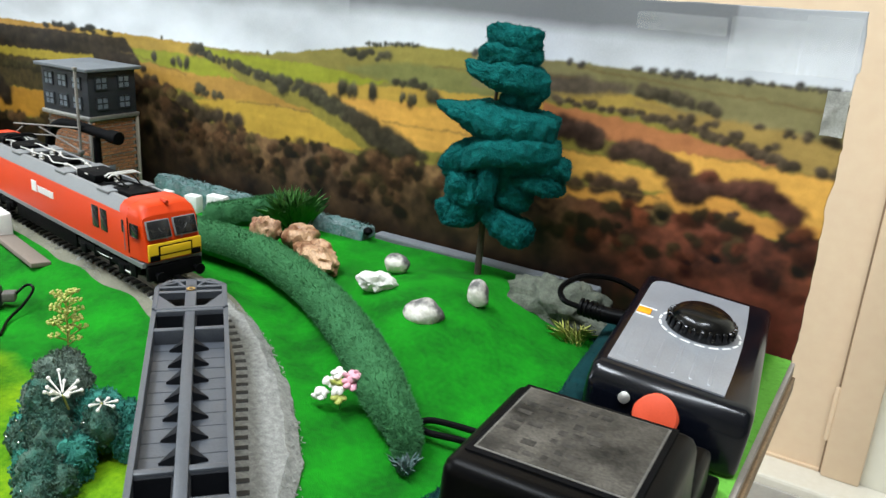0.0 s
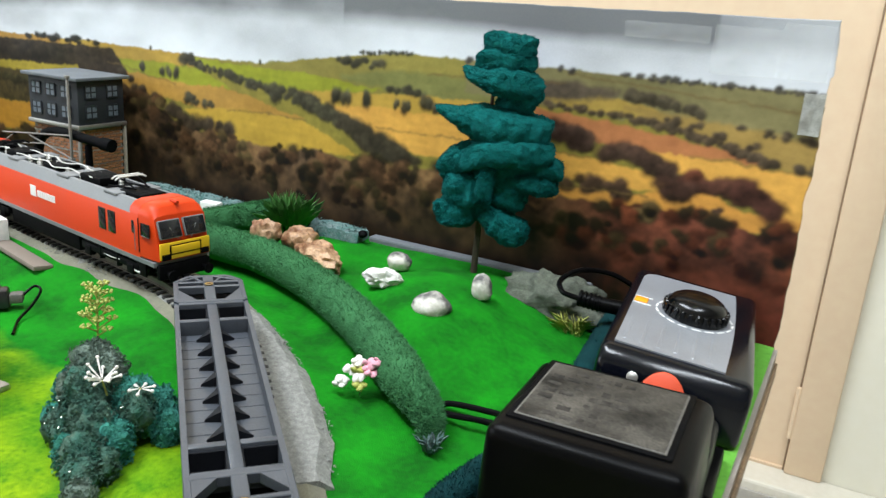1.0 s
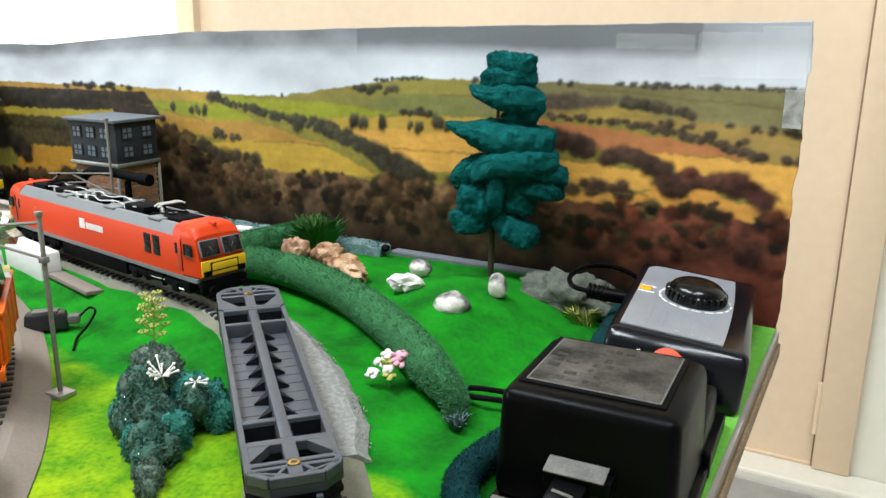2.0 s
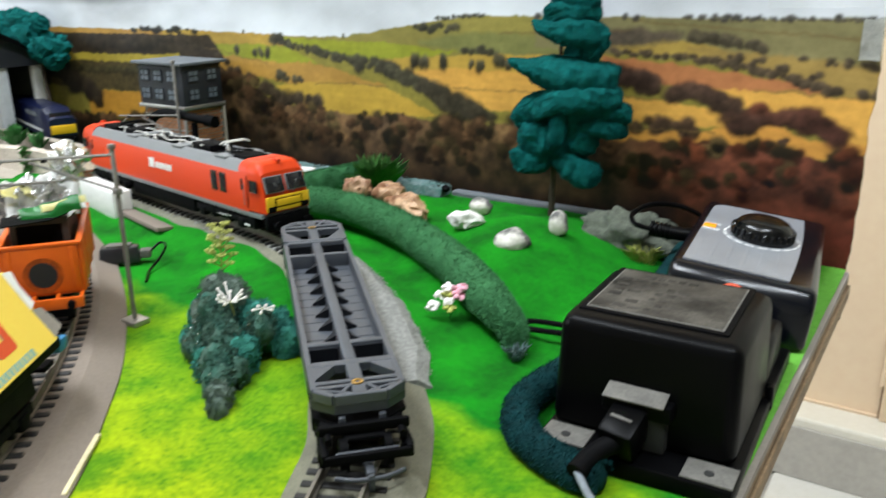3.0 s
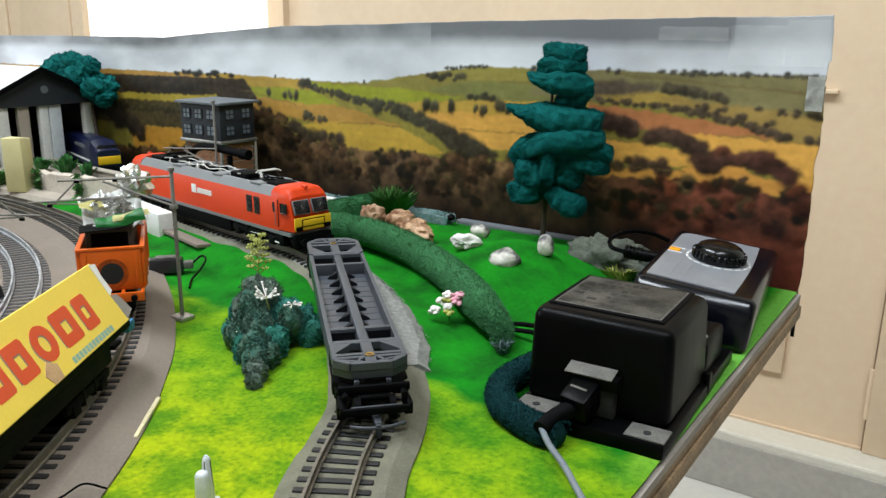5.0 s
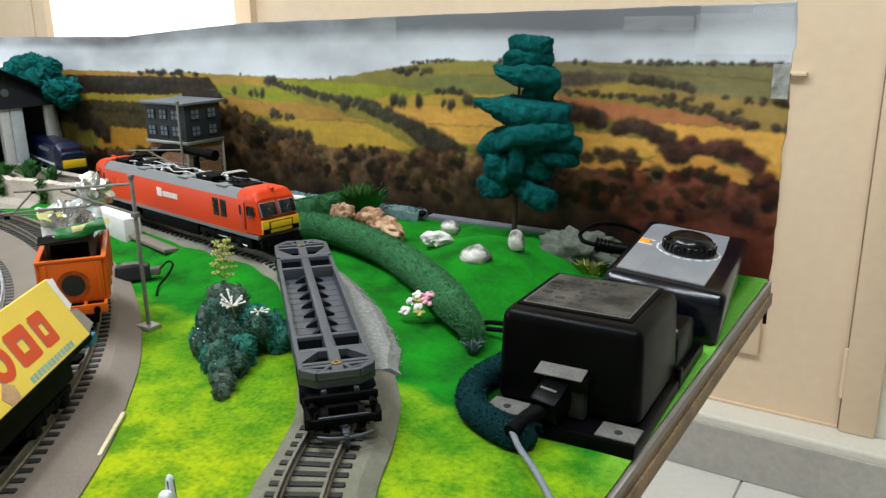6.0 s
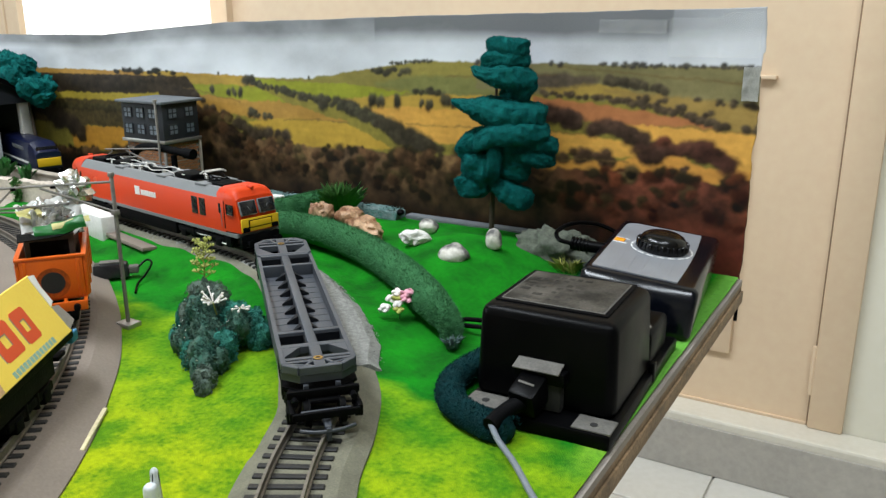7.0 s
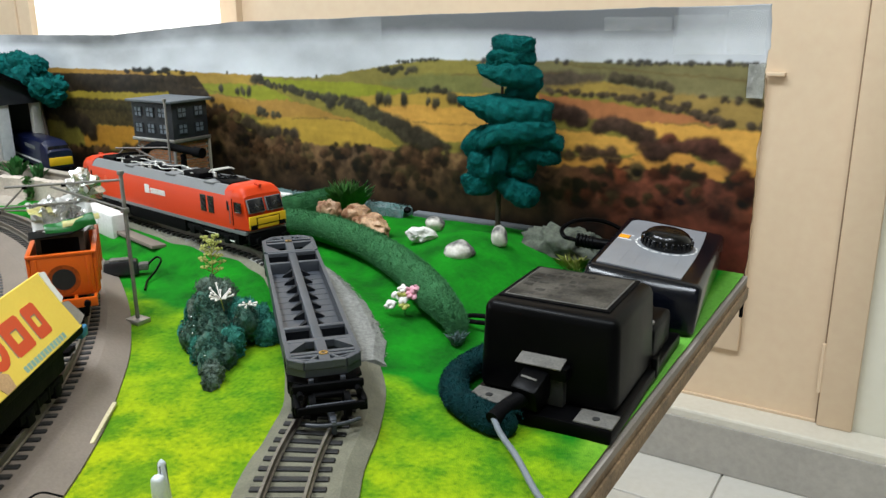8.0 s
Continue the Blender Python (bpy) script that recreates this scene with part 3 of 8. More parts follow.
for i in range(21):
    for j in range(12):
        x, y = -2.6 + 0.3005 * i, -2.2 + 0.2915 * j
        if tile_mesh is None:
            q = part("tile", box(B(), 0.0015, 0.2990, 0.0015, 0.2900, -0.004, 0, 0.001, seg=1), "tile", floor, smooth=False)
            tile_mesh = q.data
        else:
            q = new("tile", tile_mesh)
            q.parent = floor
        q.matrix_local = pose(x, y, FLOOR)

# ---- the layout board ----
board = thing("layout_board", pose(0, 0, 0), "plywood layout board with grey card edge, on a low table", "board")
part("core", box(B(), -1.35, 0.2010, -0.32, 0.598, -0.017, -0.005), "ply", board)
part("facing", box(B(), -1.35, 0.2010, -0.32, 0.598, -0.005, -0.001), "greycard", board, "grey card sheet")
part("edge_strip", box(B(), 0.2010, 0.2026, -0.32, 0.598, -0.018, -0.009, 0.0006), "ply", board, "brown wooden edge strip")
for x in (-1.25, 0.05):
    for y in (-0.22, 0.5):
        part("leg", box(B(), x, x + 0.05, y, y + 0.05, FLOOR, -0.017, 0.003), "ply", board)


MAIN = [Vector((p[0], p[1], 0)) for p in spline([(0.165, 0.02, 0), (0.156, 0.09, 0), (0.130, 0.1645, 0), (0.0965, 0.2255, 0), (0.0660, 0.2840, 0), (0.0130, 0.3405, 0), (-0.040, 0.392, 0), (-0.097, 0.426, 0), (-0.163, 0.442, 0), (-0.234, 0.4545, 0), (-0.365, 0.481, 0), (-0.52, 0.503, 0), (-0.80, 0.505, 0)], 120)]


def climb(x):
    """The main line rises towards the locomotive."""
    return float(np.interp(x, [-0.9, -0.5, -0.36, -0.12, 0.08, 0.135], [0.0, 0.005, 0.007, 0.0095, 0.0022, 0.0]))


def rail_bank(x, y):
    """The soft bank on which the main line climbs."""
    d = min((p.x - x) ** 2 + (p.y - y) ** 2 for p in MAIN) ** 0.5
    k = min(1.0, max(0.0, (0.058 - d) / 0.032))
    return climb(x) * k * k * (3 - 2 * k)


HEDGE = [(0.0830, 0.3805), (0.0758, 0.3890), (0.0575, 0.4020), (0.0226, 0.4306), (-0.0196, 0.4590), (-0.0638, 0.4822), (-0.1100, 0.4980), (-0.1480, 0.5005), (-0.1810, 0.5015)]


def rise(x, y):
    """Height of the terrace behind the hedge, with the planted mound on it."""
    g = lambda cx, cy, sx, sy: math.exp(-(((x - cx) / sx) ** 2 + ((y - cy) / sy) ** 2))
    hy = float(np.interp(x, [p[0] for p in HEDGE[::-1]], [p[1] for p in HEDGE[::-1]]))
    k = min(1.0, max(0.0, ((y - hy) * 0.8 + 0.020) / 0.050))
    terrace = 0.0120 * k * k * (3 - 2 * k) * min(1.0, max(0.0, (0.088 - x) / 0.055)) * min(1.0, max(0.0, (x + 0.24) / 0.06))
    h = terrace + 0.0170 * g(0.018, 0.497, 0.058, 0.048) + 0.006 * g(0.09, 0.5, 0.05, 0.06)
    return max(h, rail_bank(x, y) if y > 0.22 and x > -0.62 else 0.0) + 0.0012 * noise.noise(Vector((x * 30, y * 30, 0)))


def ground_sheet():
    t = bmesh.new()
    xs = [-1.34 + i * 0.02 for i in range(40)] + [-0.54 + i * 0.006 for i in range(122)] + [0.1920, 0.1990]
    ys = [-0.31 + i * 0.02 for i in range(27)] + [0.23 + i * 0.006 for i in range(61)] + [0.5955]
    rows = [[t.verts.new((x, y, 0.001 + max(0, rise(x, y)) * (1 if 0.2 < y else 0))) for x in xs] for y in ys]
    for a, c in zip(rows, rows[1:]):
        for i in range(len(xs) - 1):
            t.faces.new((a[i], a[i + 1], c[i + 1], c[i]))
    return t


structure("ground", ground_sheet(), "grass", "flocked grass mat, deep green behind and lime yellow in front", True)

# ---- printed backdrop ----


def vnoise(x, z, f, seed):
    """Smooth value noise on arrays."""
    rg = np.random.RandomState(seed)
    tab = rg.rand(256, 256)
    u, v = x * f + 57.3, z * f + 31.7
    i, j = np.floor(u).astype(int), np.floor(v).astype(int)
    a, c = u - i, v - j
    a, c = a * a * (3 - 2 * a), c * c * (3 - 2 * c)
    g = lambda p, q: tab[p % 256, q % 256]
    return (g(i, j) * (1 - a) + g(i + 1, j) * a) * (1 - c) + (g(i, j + 1) * (1 - a) + g(i + 1, j + 1) * a) * c


def fbm(x, z, f, seed):
    return (vnoise(x, z, f, seed) * 0.5 + vnoise(x, z, f * 2.1, seed + 1) * 0.3 + vnoise(x, z, f * 4.3, seed + 2) * 0.2) * 2 - 1


class Print:
    """The landscape on the backdrop, laid down in flat inks from the far hills to the near wood."""

    def __init__(self, X, Z):
        self.X, self.Z = X, Z
        self.wx = X + 0.0025 * fbm(X, Z, 130, 3)
        self.wz = Z + 0.0022 * fbm(X, Z, 150, 13)
        self.C = np.zeros(X.shape + (3,))
        self.grain = fbm(X, Z, 260, 40)
        self.rg = np.random.RandomState(5)

    def lay(self, k, colour, vary=0.12):
        k = np.clip(k, 0, 1)[..., None]
        c = np.array(colour) * (1 + vary * self.grain[..., None])
        self.C = self.C * (1 - k) + c * k

    def poly(self, pts, colour, soft=0.0008, vary=0.12):
        """A field with the given corners."""
        d = np.full(self.X.shape, 1e9)
        inside = np.zeros(self.X.shape, bool)
        n = len(pts)
        for (x0, z0), (x1, z1) in zip(pts, pts[1:] + pts[:1]):
            cond = ((z0 > self.wz) != (z1 > self.wz)) & (self.wx < (x1 - x0) * (self.wz - z0) / (z1 - z0 + 1e-9) + x0)
            inside ^= cond
            L = max(1e-9, (x1 - x0) ** 2 + (z1 - z0) ** 2)
            t = np.clip(((self.wx - x0) * (x1 - x0) + (self.wz - z0) * (z1 - z0)) / L, 0, 1)
            d = np.minimum(d, np.hypot(self.wx - x0 - t * (x1 - x0), self.wz - z0 - t * (z1 - z0)))
        self.lay(np.where(inside, 1, 1 - d / soft), colour, vary)

    def line(self, a, c, colour, wide=0.0007):
        """A thin field edge."""
        (x0, z0), (x1, z1) = a, c
        t = np.clip(((self.wx - x0) * (x1 - x0) + (self.wz - z0) * (z1 - z0)) / ((x1 - x0) ** 2 + (z1 - z0) ** 2), 0, 1)
        d = np.hypot(self.wx - x0 - t * (x1 - x0), self.wz - z0 - t * (z1 - z0))
        self.lay((1.4 - d / wide) * (0.55 + 0.35 * self.grain), colour)

    def trees(self, line, count, size, colour, tall=0.8, jitter=0.5):
        """Rounded crowns along a line, each with a lit top and a dark foot."""
        line = [Vector((*p, 0)) for p in line]
        for i in range(count):
            s = self.rg.rand() * (len(line) - 1) if count < 34 else (i + self.rg.rand() * jitter) / count * (len(line) - 1)
            k = min(int(s), len(line) - 2)
            p = line[k].lerp(line[k + 1], s - k)
            r = size * (0.6 + 0.8 * self.rg.rand() ** 1.4)
            x, z = p.x + (self.rg.rand() - 0.5) * size * 1.6, p.y + (self.rg.rand() - 0.5) * size * 1.1
            a, c = abs(self.X[0] - x) < r * 2.2, abs(self.Z[:, 0] - z) < r * 2.2
            ix = np.ix_(c, a)
            if not a.any() or not c.any():
                continue
            wx, wz = self.X[ix] + 0.34 * r * fbm(self.X[ix], self.Z[ix], 0.9 / r, 77), self.Z[ix] + 0.34 * r * fbm(self.X[ix], self.Z[ix], 0.9 / r, 87)
            d = np.hypot(wx - x, (wz - z) / tall)
            q = np.clip((1 - d / r) * 1.9, 0, 1)[..., None] * 0.95
            tone = (0.35 + 1.35 * np.clip((self.Z[ix] - z) / r * 0.5 + 0.40 - (self.X[ix] - x) / r * 0.22, 0, 1) ** 1.3 + 0.45 * self.grain[ix])[..., None] * (0.7 + 0.6 * self.rg.rand())
            self.C[ix] = self.C[ix] * (1 - q) + np.array(colour) * tone * q


def backdrop():
    step = 0.00072
    xs, zs = np.arange(-0.88, 0.2, step), np.linspace(-0.019, 0.19, 290)
    X, Z = np.meshgrid(xs, zs)
    p = Print(X, Z)
    # sky with grey banks of cloud
    cl = fbm(X * 0.7, Z * 1.1, 13, 60) + 0.3 * fbm(X, Z * 1.5, 40, 66)
    band = np.clip((Z - 0.166) / 0.012, 0, 1)
    hz = np.clip((Z - 0.130) / 0.055, 0, 1)
    base = 0.69 - 0.25 * hz * (1 - 0.5 * np.clip((X - 0.05) * 8, 0, 1)) + 0.20 * cl - (0.20 + 0.14 * ((X > -0.12) & (X < 0.136))) * band * (1 + 0.5 * fbm(X, Z, 9, 63))
    p.C = np.clip(base, 0.16, 0.82)[..., None] * np.array((0.96, 0.99, 1.06))
    hor = np.interp(X, [-0.88, -0.5, -0.36, -0.237, -0.189, -0.15, -0.106, -0.07, -0.03, 0.075, 0.1, 0.2], [0.128, 0.132, 0.132, 0.129, 0.130, 0.138, 0.146, 0.150, 0.150, 0.150, 0.149, 0.150])
    p.lay((hor - p.Z + 0.0006 * p.grain) * 1500, (0.22, 0.20, 0.045), 0.2)
    hill, lime, olive = (0.22, 0.20, 0.055), (0.245, 0.275, 0.03), (0.190, 0.180, 0.085)
    gold, tan, rust, dark, wood = (0.52, 0.315, 0.075), (0.36, 0.225, 0.055), (0.36, 0.165, 0.070), (0.020, 0.020, 0.016), (0.050, 0.028, 0.014)
    p.poly([(-0.88, 0.131), (-0.36, 0.133), (-0.36, 0.12), (-0.88, 0.115)], tan)
    p.poly([(-0.42, 0.133), (-0.275, 0.130), (-0.262, 0.120), (-0.31, 0.118), (-0.363, 0.115), (-0.42, 0.114)], (0.36, 0.255, 0.055))
    p.poly([(-0.37, 0.1165), (-0.31, 0.119), (-0.264, 0.118), (-0.228, 0.107), (-0.287, 0.1035), (-0.326, 0.108), (-0.37, 0.110)], lime)
    p.poly([(-0.36, 0.107), (-0.326, 0.108), (-0.272, 0.104), (-0.229, 0.106), (-0.155, 0.091), (-0.208, 0.092), (-0.26, 0.088), (-0.34, 0.094)], tan)
    p.poly([(-0.275, 0.128), (-0.2, 0.130), (-0.143, 0.139), (-0.06, 0.150), (0.04, 0.150), (0.04, 0.124), (-0.054, 0.119), (-0.13, 0.113), (-0.174, 0.109)], hill)
    p.poly([(-0.275, 0.128), (-0.23, 0.126), (-0.15, 0.126), (-0.085, 0.121), (-0.14, 0.114), (-0.19, 0.111), (-0.25, 0.121)], lime)
    p.poly([(-0.12, 0.128), (-0.06, 0.136), (0.02, 0.134), (0.02, 0.124), (-0.058, 0.121)], (0.175, 0.185, 0.065), soft=0.004)
    p.poly([(-0.02, 0.150), (0.2, 0.150), (0.2, 0.118), (0.12, 0.121), (-0.02, 0.128)], olive)
    p.poly([(0.035, 0.130), (0.075, 0.137), (0.11, 0.130), (0.105, 0.124), (0.05, 0.126)], (0.33, 0.25, 0.065))
    p.poly([(0.09, 0.130), (0.2, 0.122), (0.2, 0.104), (0.177, 0.108), (0.15, 0.115)], (0.27, 0.20, 0.065), soft=0.003)
    p.poly([(-0.135, 0.106), (-0.082, 0.1105), (0.04, 0.110), (0.04, 0.080), (-0.055, 0.080), (-0.09, 0.087), (-0.105, 0.096)], gold)
    p.poly([(-0.16, 0.111), (-0.124, 0.116), (-0.05, 0.120), (0.04, 0.123), (0.04, 0.109), (-0.082, 0.1095), (-0.133, 0.105)], (0.40, 0.285, 0.06))
    p.poly([(-0.275, 0.084), (-0.24, 0.0895), (-0.208, 0.0915), (-0.154, 0.0895), (-0.105, 0.072), (-0.187, 0.063), (-0.24, 0.066)], (0.40, 0.285, 0.05))
    p.poly([(0.03, 0.1225), (0.08, 0.1195), (0.118, 0.1155), (0.15, 0.1125), (0.175, 0.106), (0.143, 0.107), (0.103, 0.104), (0.03, 0.112)], rust)
    p.poly([(0.10, 0.1045), (0.131, 0.1060), (0.2, 0.1040), (0.2, 0.077), (0.185, 0.077), (0.173, 0.085), (0.137, 0.093), (0.118, 0.097)], gold)
    p.poly([(0.02, 0.094), (0.072, 0.0965), (0.109, 0.091), (0.124, 0.088), (0.116, 0.081), (0.02, 0.080)], gold)
    p.poly([(0.02, 0.072), (0.101, 0.0765), (0.118, 0.081), (0.138, 0.088), (0.166, 0.078), (0.2, 0.078), (0.2, 0.068), (0.02, 0.062)], (0.50, 0.275, 0.065))
    p.poly([(-0.62, 0.122), (-0.357, 0.127), (-0.34, 0.104), (-0.62, 0.097)], (0.040, 0.030, 0.018), soft=0.002, vary=0.6)
    p.poly([(-0.58, 0.101), (-0.464, 0.104), (-0.40, 0.107), (-0.40, 0.096), (-0.467, 0.094), (-0.58, 0.090)], (0.30, 0.25, 0.04))
    p.poly([(-0.66, 0.092), (-0.40, 0.096), (-0.37, 0.068), (-0.66, 0.066)], (0.065, 0.052, 0.022), soft=0.002, vary=0.6)
    p.poly([(-0.555, 0.064), (-0.40, 0.068), (-0.42, 0.040), (-0.555, 0.038)], (0.38, 0.21, 0.035))
    # wide tonal drift and faint mowing streaks in the fields
    drift = 1 + 0.22 * fbm(X, Z * 2.2, 16, 400) + 0.10 * fbm(X * 0.35, Z * 3.0, 120, 410) + 0.07 * fbm(X, Z, 75, 420)
    p.C = np.where((Z < hor)[..., None], p.C * drift[..., None], p.C)
    # hedgerows and copses
    p.trees([(-0.47, 0.132), (-0.37, 0.132)], 26, 0.005, dark)
    p.trees([(-0.63, 0.118), (-0.36, 0.122)], 140, 0.0048, (0.045, 0.033, 0.02))
    p.trees([(-0.6, 0.086), (-0.41, 0.088)], 100, 0.0045, (0.05, 0.045, 0.02))
    p.trees([(-0.62, 0.085), (-0.575, 0.072), (-0.535, 0.055)], 46, 0.011, (0.034, 0.026, 0.016))
    p.trees([(-0.60, 0.112), (-0.50, 0.113), (-0.42, 0.116)], 50, 0.0075, (0.036, 0.028, 0.018))
    hedge, umber = (0.060, 0.058, 0.036), (0.066, 0.042, 0.030)
    p.trees([(-0.275, 0.126), (-0.257, 0.121), (-0.222, 0.115), (-0.187, 0.1095)], 58, 0.0046, hedge)
    p.trees([(-0.275, 0.127), (-0.268, 0.124)], 6, 0.0066, hedge)
    p.trees([(-0.187, 0.1095), (-0.155, 0.1065), (-0.142, 0.103), (-0.117, 0.094)], 50, 0.0064, hedge)
    p.trees([(-0.120, 0.095), (-0.096, 0.086), (-0.075, 0.079), (-0.060, 0.073)], 44, 0.0082, (0.050, 0.045, 0.028))
    p.trees([(-0.276, 0.096), (-0.265, 0.092), (-0.243, 0.0925)], 14, 0.0042, hedge)
    p.trees([(-0.345, 0.104), (-0.292, 0.082), (-0.262, 0.070), (-0.225, 0.074)], 40, 0.0078, (0.060, 0.047, 0.030))
    p.trees([(-0.122, 0.1405), (-0.090, 0.1395)], 14, 0.0046, hedge)
    p.trees([(-0.105, 0.1475), (-0.063, 0.1505)], 36, 0.0022, hedge)
    p.trees([(-0.085, 0.1255), (-0.069, 0.1235), (-0.056, 0.122)], 12, 0.0040, hedge)
    for x, z, r in ((-0.124, 0.111, 0.0034), (-0.116, 0.1115, 0.0034), (-0.099, 0.1125, 0.0042), (-0.074, 0.1125, 0.0034), (-0.064, 0.1115, 0.0030), (-0.048, 0.114, 0.0046), (-0.041, 0.1135, 0.0036), (-0.322, 0.114, 0.0034), (-0.300, 0.112, 0.0030), (-0.294, 0.112, 0.0030), (-0.286, 0.111, 0.0034), (-0.313, 0.132, 0.0016), (-0.198, 0.131, 0.0016)):
        p.trees([(x, z), (x, z + 0.001)], 3, r, hedge, tall=1.7)
    for x in (-0.02, 0.045, 0.052, 0.085, 0.094, 0.103, 0.109, 0.116, 0.128, 0.147, 0.172, 0.192):
        p.trees([(x, 0.1505), (x + 0.002, 0.1505)], 3, 0.0026, (0.075, 0.07, 0.062))
    p.trees([(0.10, 0.1495), (0.2, 0.1500)], 60, 0.0017, (0.085, 0.078, 0.065))
    p.poly([(0.02, 0.139), (0.055, 0.1405), (0.082, 0.138), (0.06, 0.133), (0.02, 0.130)], (0.10, 0.085, 0.060), soft=0.004, vary=0.4)
    p.trees([(0.090, 0.1385), (0.109, 0.136), (0.135, 0.1315)], 40, 0.0042, (0.080, 0.070, 0.045))
    p.trees([(0.040, 0.126), (0.096, 0.1235), (0.133, 0.1185), (0.161, 0.1115), (0.180, 0.107)], 110, 0.0034, (0.085, 0.066, 0.042))
    for x, z, r in ((0.117, 0.125, 0.0040), (0.131, 0.123, 0.0036), (0.145, 0.120, 0.0032), (0.156, 0.126, 0.0026), (0.164, 0.115, 0.0042), (0.172, 0.125, 0.0036), (0.180, 0.1245, 0.0034), (0.193, 0.124, 0.0042), (0.190, 0.107, 0.0040), (0.197, 0.107, 0.0036)):
        p.trees([(x, z), (x + 0.003, z)], 3, r, (0.075, 0.060, 0.040))
    p.trees([(0.030, 0.111), (0.055, 0.1075), (0.071, 0.1035), (0.097, 0.1010), (0.113, 0.0965), (0.123, 0.092)], 56, 0.0066, umber)
    p.trees([(0.030, 0.108), (0.060, 0.105)], 12, 0.0092, umber)
    p.trees([(0.095, 0.100), (0.118, 0.096)], 8, 0.0070, umber)
    p.trees([(0.128, 0.090), (0.146, 0.089), (0.163, 0.091), (0.183, 0.080)], 44, 0.0056, (0.080, 0.038, 0.026))
    p.trees([(0.134, 0.096), (0.136, 0.095)], 4, 0.0048, (0.14, 0.055, 0.032))
    p.trees([(0.163, 0.090), (0.184, 0.081)], 14, 0.0078, (0.075, 0.034, 0.024))
    p.trees([(0.040, 0.079), (0.066, 0.078), (0.094, 0.079)], 16, 0.0072, (0.078, 0.050, 0.032))
    p.trees([(0.122, 0.0825), (0.131, 0.082)], 8, 0.0082, (0.066, 0.036, 0.026))
    p.trees([(0.152, 0.0765), (0.155, 0.0765)], 3, 0.0030, umber)
    # thin field edges
    for a, c in (((-0.229, 0.0895), (-0.194, 0.0920)), ((-0.194, 0.0920), (-0.151, 0.0900)), ((-0.363, 0.115), (-0.287, 0.1035)), ((-0.09, 0.0945), (-0.02, 0.0945)), ((0.131, 0.1060), (0.2, 0.1040)), ((0.02, 0.0945), (0.072, 0.0965)), ((0.05, 0.1475), (0.19, 0.1385)), ((-0.05, 0.137), (0.05, 0.141)), ((0.02, 0.0735), (0.11, 0.0775))):
        p.line(a, c, (0.14, 0.10, 0.038))
    # near autumn wood, from its far top down to its dark foot
    top = np.interp(X, [-0.88, -0.56, -0.485, -0.42, -0.352, -0.323, -0.292, -0.266, -0.247, -0.194, -0.135, -0.092, -0.041, 0.05, 0.106, 0.136, 0.160, 0.2], [0.04, 0.036, 0.04, 0.05, 0.100, 0.096, 0.080, 0.066, 0.071, 0.066, 0.070, 0.067, 0.072, 0.066, 0.071, 0.074, 0.069, 0.072])
    n1 = fbm(X, Z, 60, 90)
    p.lay((top - Z + 0.006 * n1) * 400, (0.030, 0.018, 0.011), 0.7)
    depth = np.clip((top - Z) / top, 0, 1)
    crown = 0.85 * fbm(X, Z * 1.1, 48, 120) + 0.35 * fbm(X, Z * 1.1, 130, 130) + 0.15 * fbm(X, Z, 420, 140)
    hue = fbm(X, Z, 28, 150)
    lit = np.clip(0.50 + 0.80 * crown, 0, 1.7) ** 1.30 * (1.85 - 1.70 * depth)
    brown = np.stack([0.140 + 0.04 * hue, 0.090 + 0.020 * hue, 0.042 + 0 * hue], -1)
    maroon = np.stack([0.115 + 0.04 * hue, 0.040 + 0.010 * hue, 0.022 + 0 * hue], -1)
    side = np.clip((X - 0.02) * 14, 0, 1)[..., None]
    ink = (brown * (1 - side) + maroon * side) * lit[..., None] + np.array((0.010, 0.0070, 0.0050))
    k = np.clip((top - Z + 0.005 * n1 + 0.003 * crown) * 500, 0, 1)[..., None]
    p.C = p.C * (1 - k) + ink * k
    for s in range(420):
        x = -0.88 + 1.08 * p.rg.rand()
        h, warm, up = float(np.interp(x, X[0], top[0])), p.rg.rand(), 0.42 + 0.58 * p.rg.rand() ** 0.6
        lo = (0.35 + 1.0 * p.rg.rand()) * (up * 1.5 - 0.45)
        col = (0.120 * lo, 0.070 * lo, 0.034 * lo) if warm < 0.5 else (0.105 * lo, 0.080 * lo, 0.034 * lo) if warm < 0.75 else (0.030 * lo, 0.024 * lo, 0.012 * lo)
        if x > 0.05 and warm < 0.6:
            col = (0.125 * lo, 0.042 * lo, 0.020 * lo)
        p.trees([(x, h * up), (x + 0.002, h * up)], 2, 0.0062, col)
    dip = np.clip(0.044 - Z, 0, 0.034) / 0.034
    p.lay(dip * 0.75 * (X < 0.09), (0.012, 0.009, 0.007), 0.4)
    p.lay(np.clip((X - 0.12) * 12, 0, 1) * dip * 0.6, (0.15, 0.034, 0.022), 0.5)
    C = p.C
    C = (C * 2 + np.roll(C, 1, 0) + np.roll(C, -1, 0)) / 4
    C = (C * 2 + np.roll(C, 1, 1) + np.roll(C, -1, 1)) / 4
    C = C * (1 + 0.10 * fbm(X, Z, 90, 310) * (Z < hor))[..., None]
    land = (Z < hor)[..., None]
    C = np.where(land, np.clip(C, 0, 1) ** 1.12 * np.array((1.22, 1.13, 1.15)), C)
    C = np.clip(C, 0.003, 0.9)
    nz, nx = X.shape
    # the sheet sags and waves a little
    top_edge = np.interp(X, [-0.88, -0.69, -0.48, -0.40, -0.30, -0.166, -0.05, 0.2], [0.163, 0.165, 0.166, 0.172, 0.179, 0.182, 0.185, 0.189])
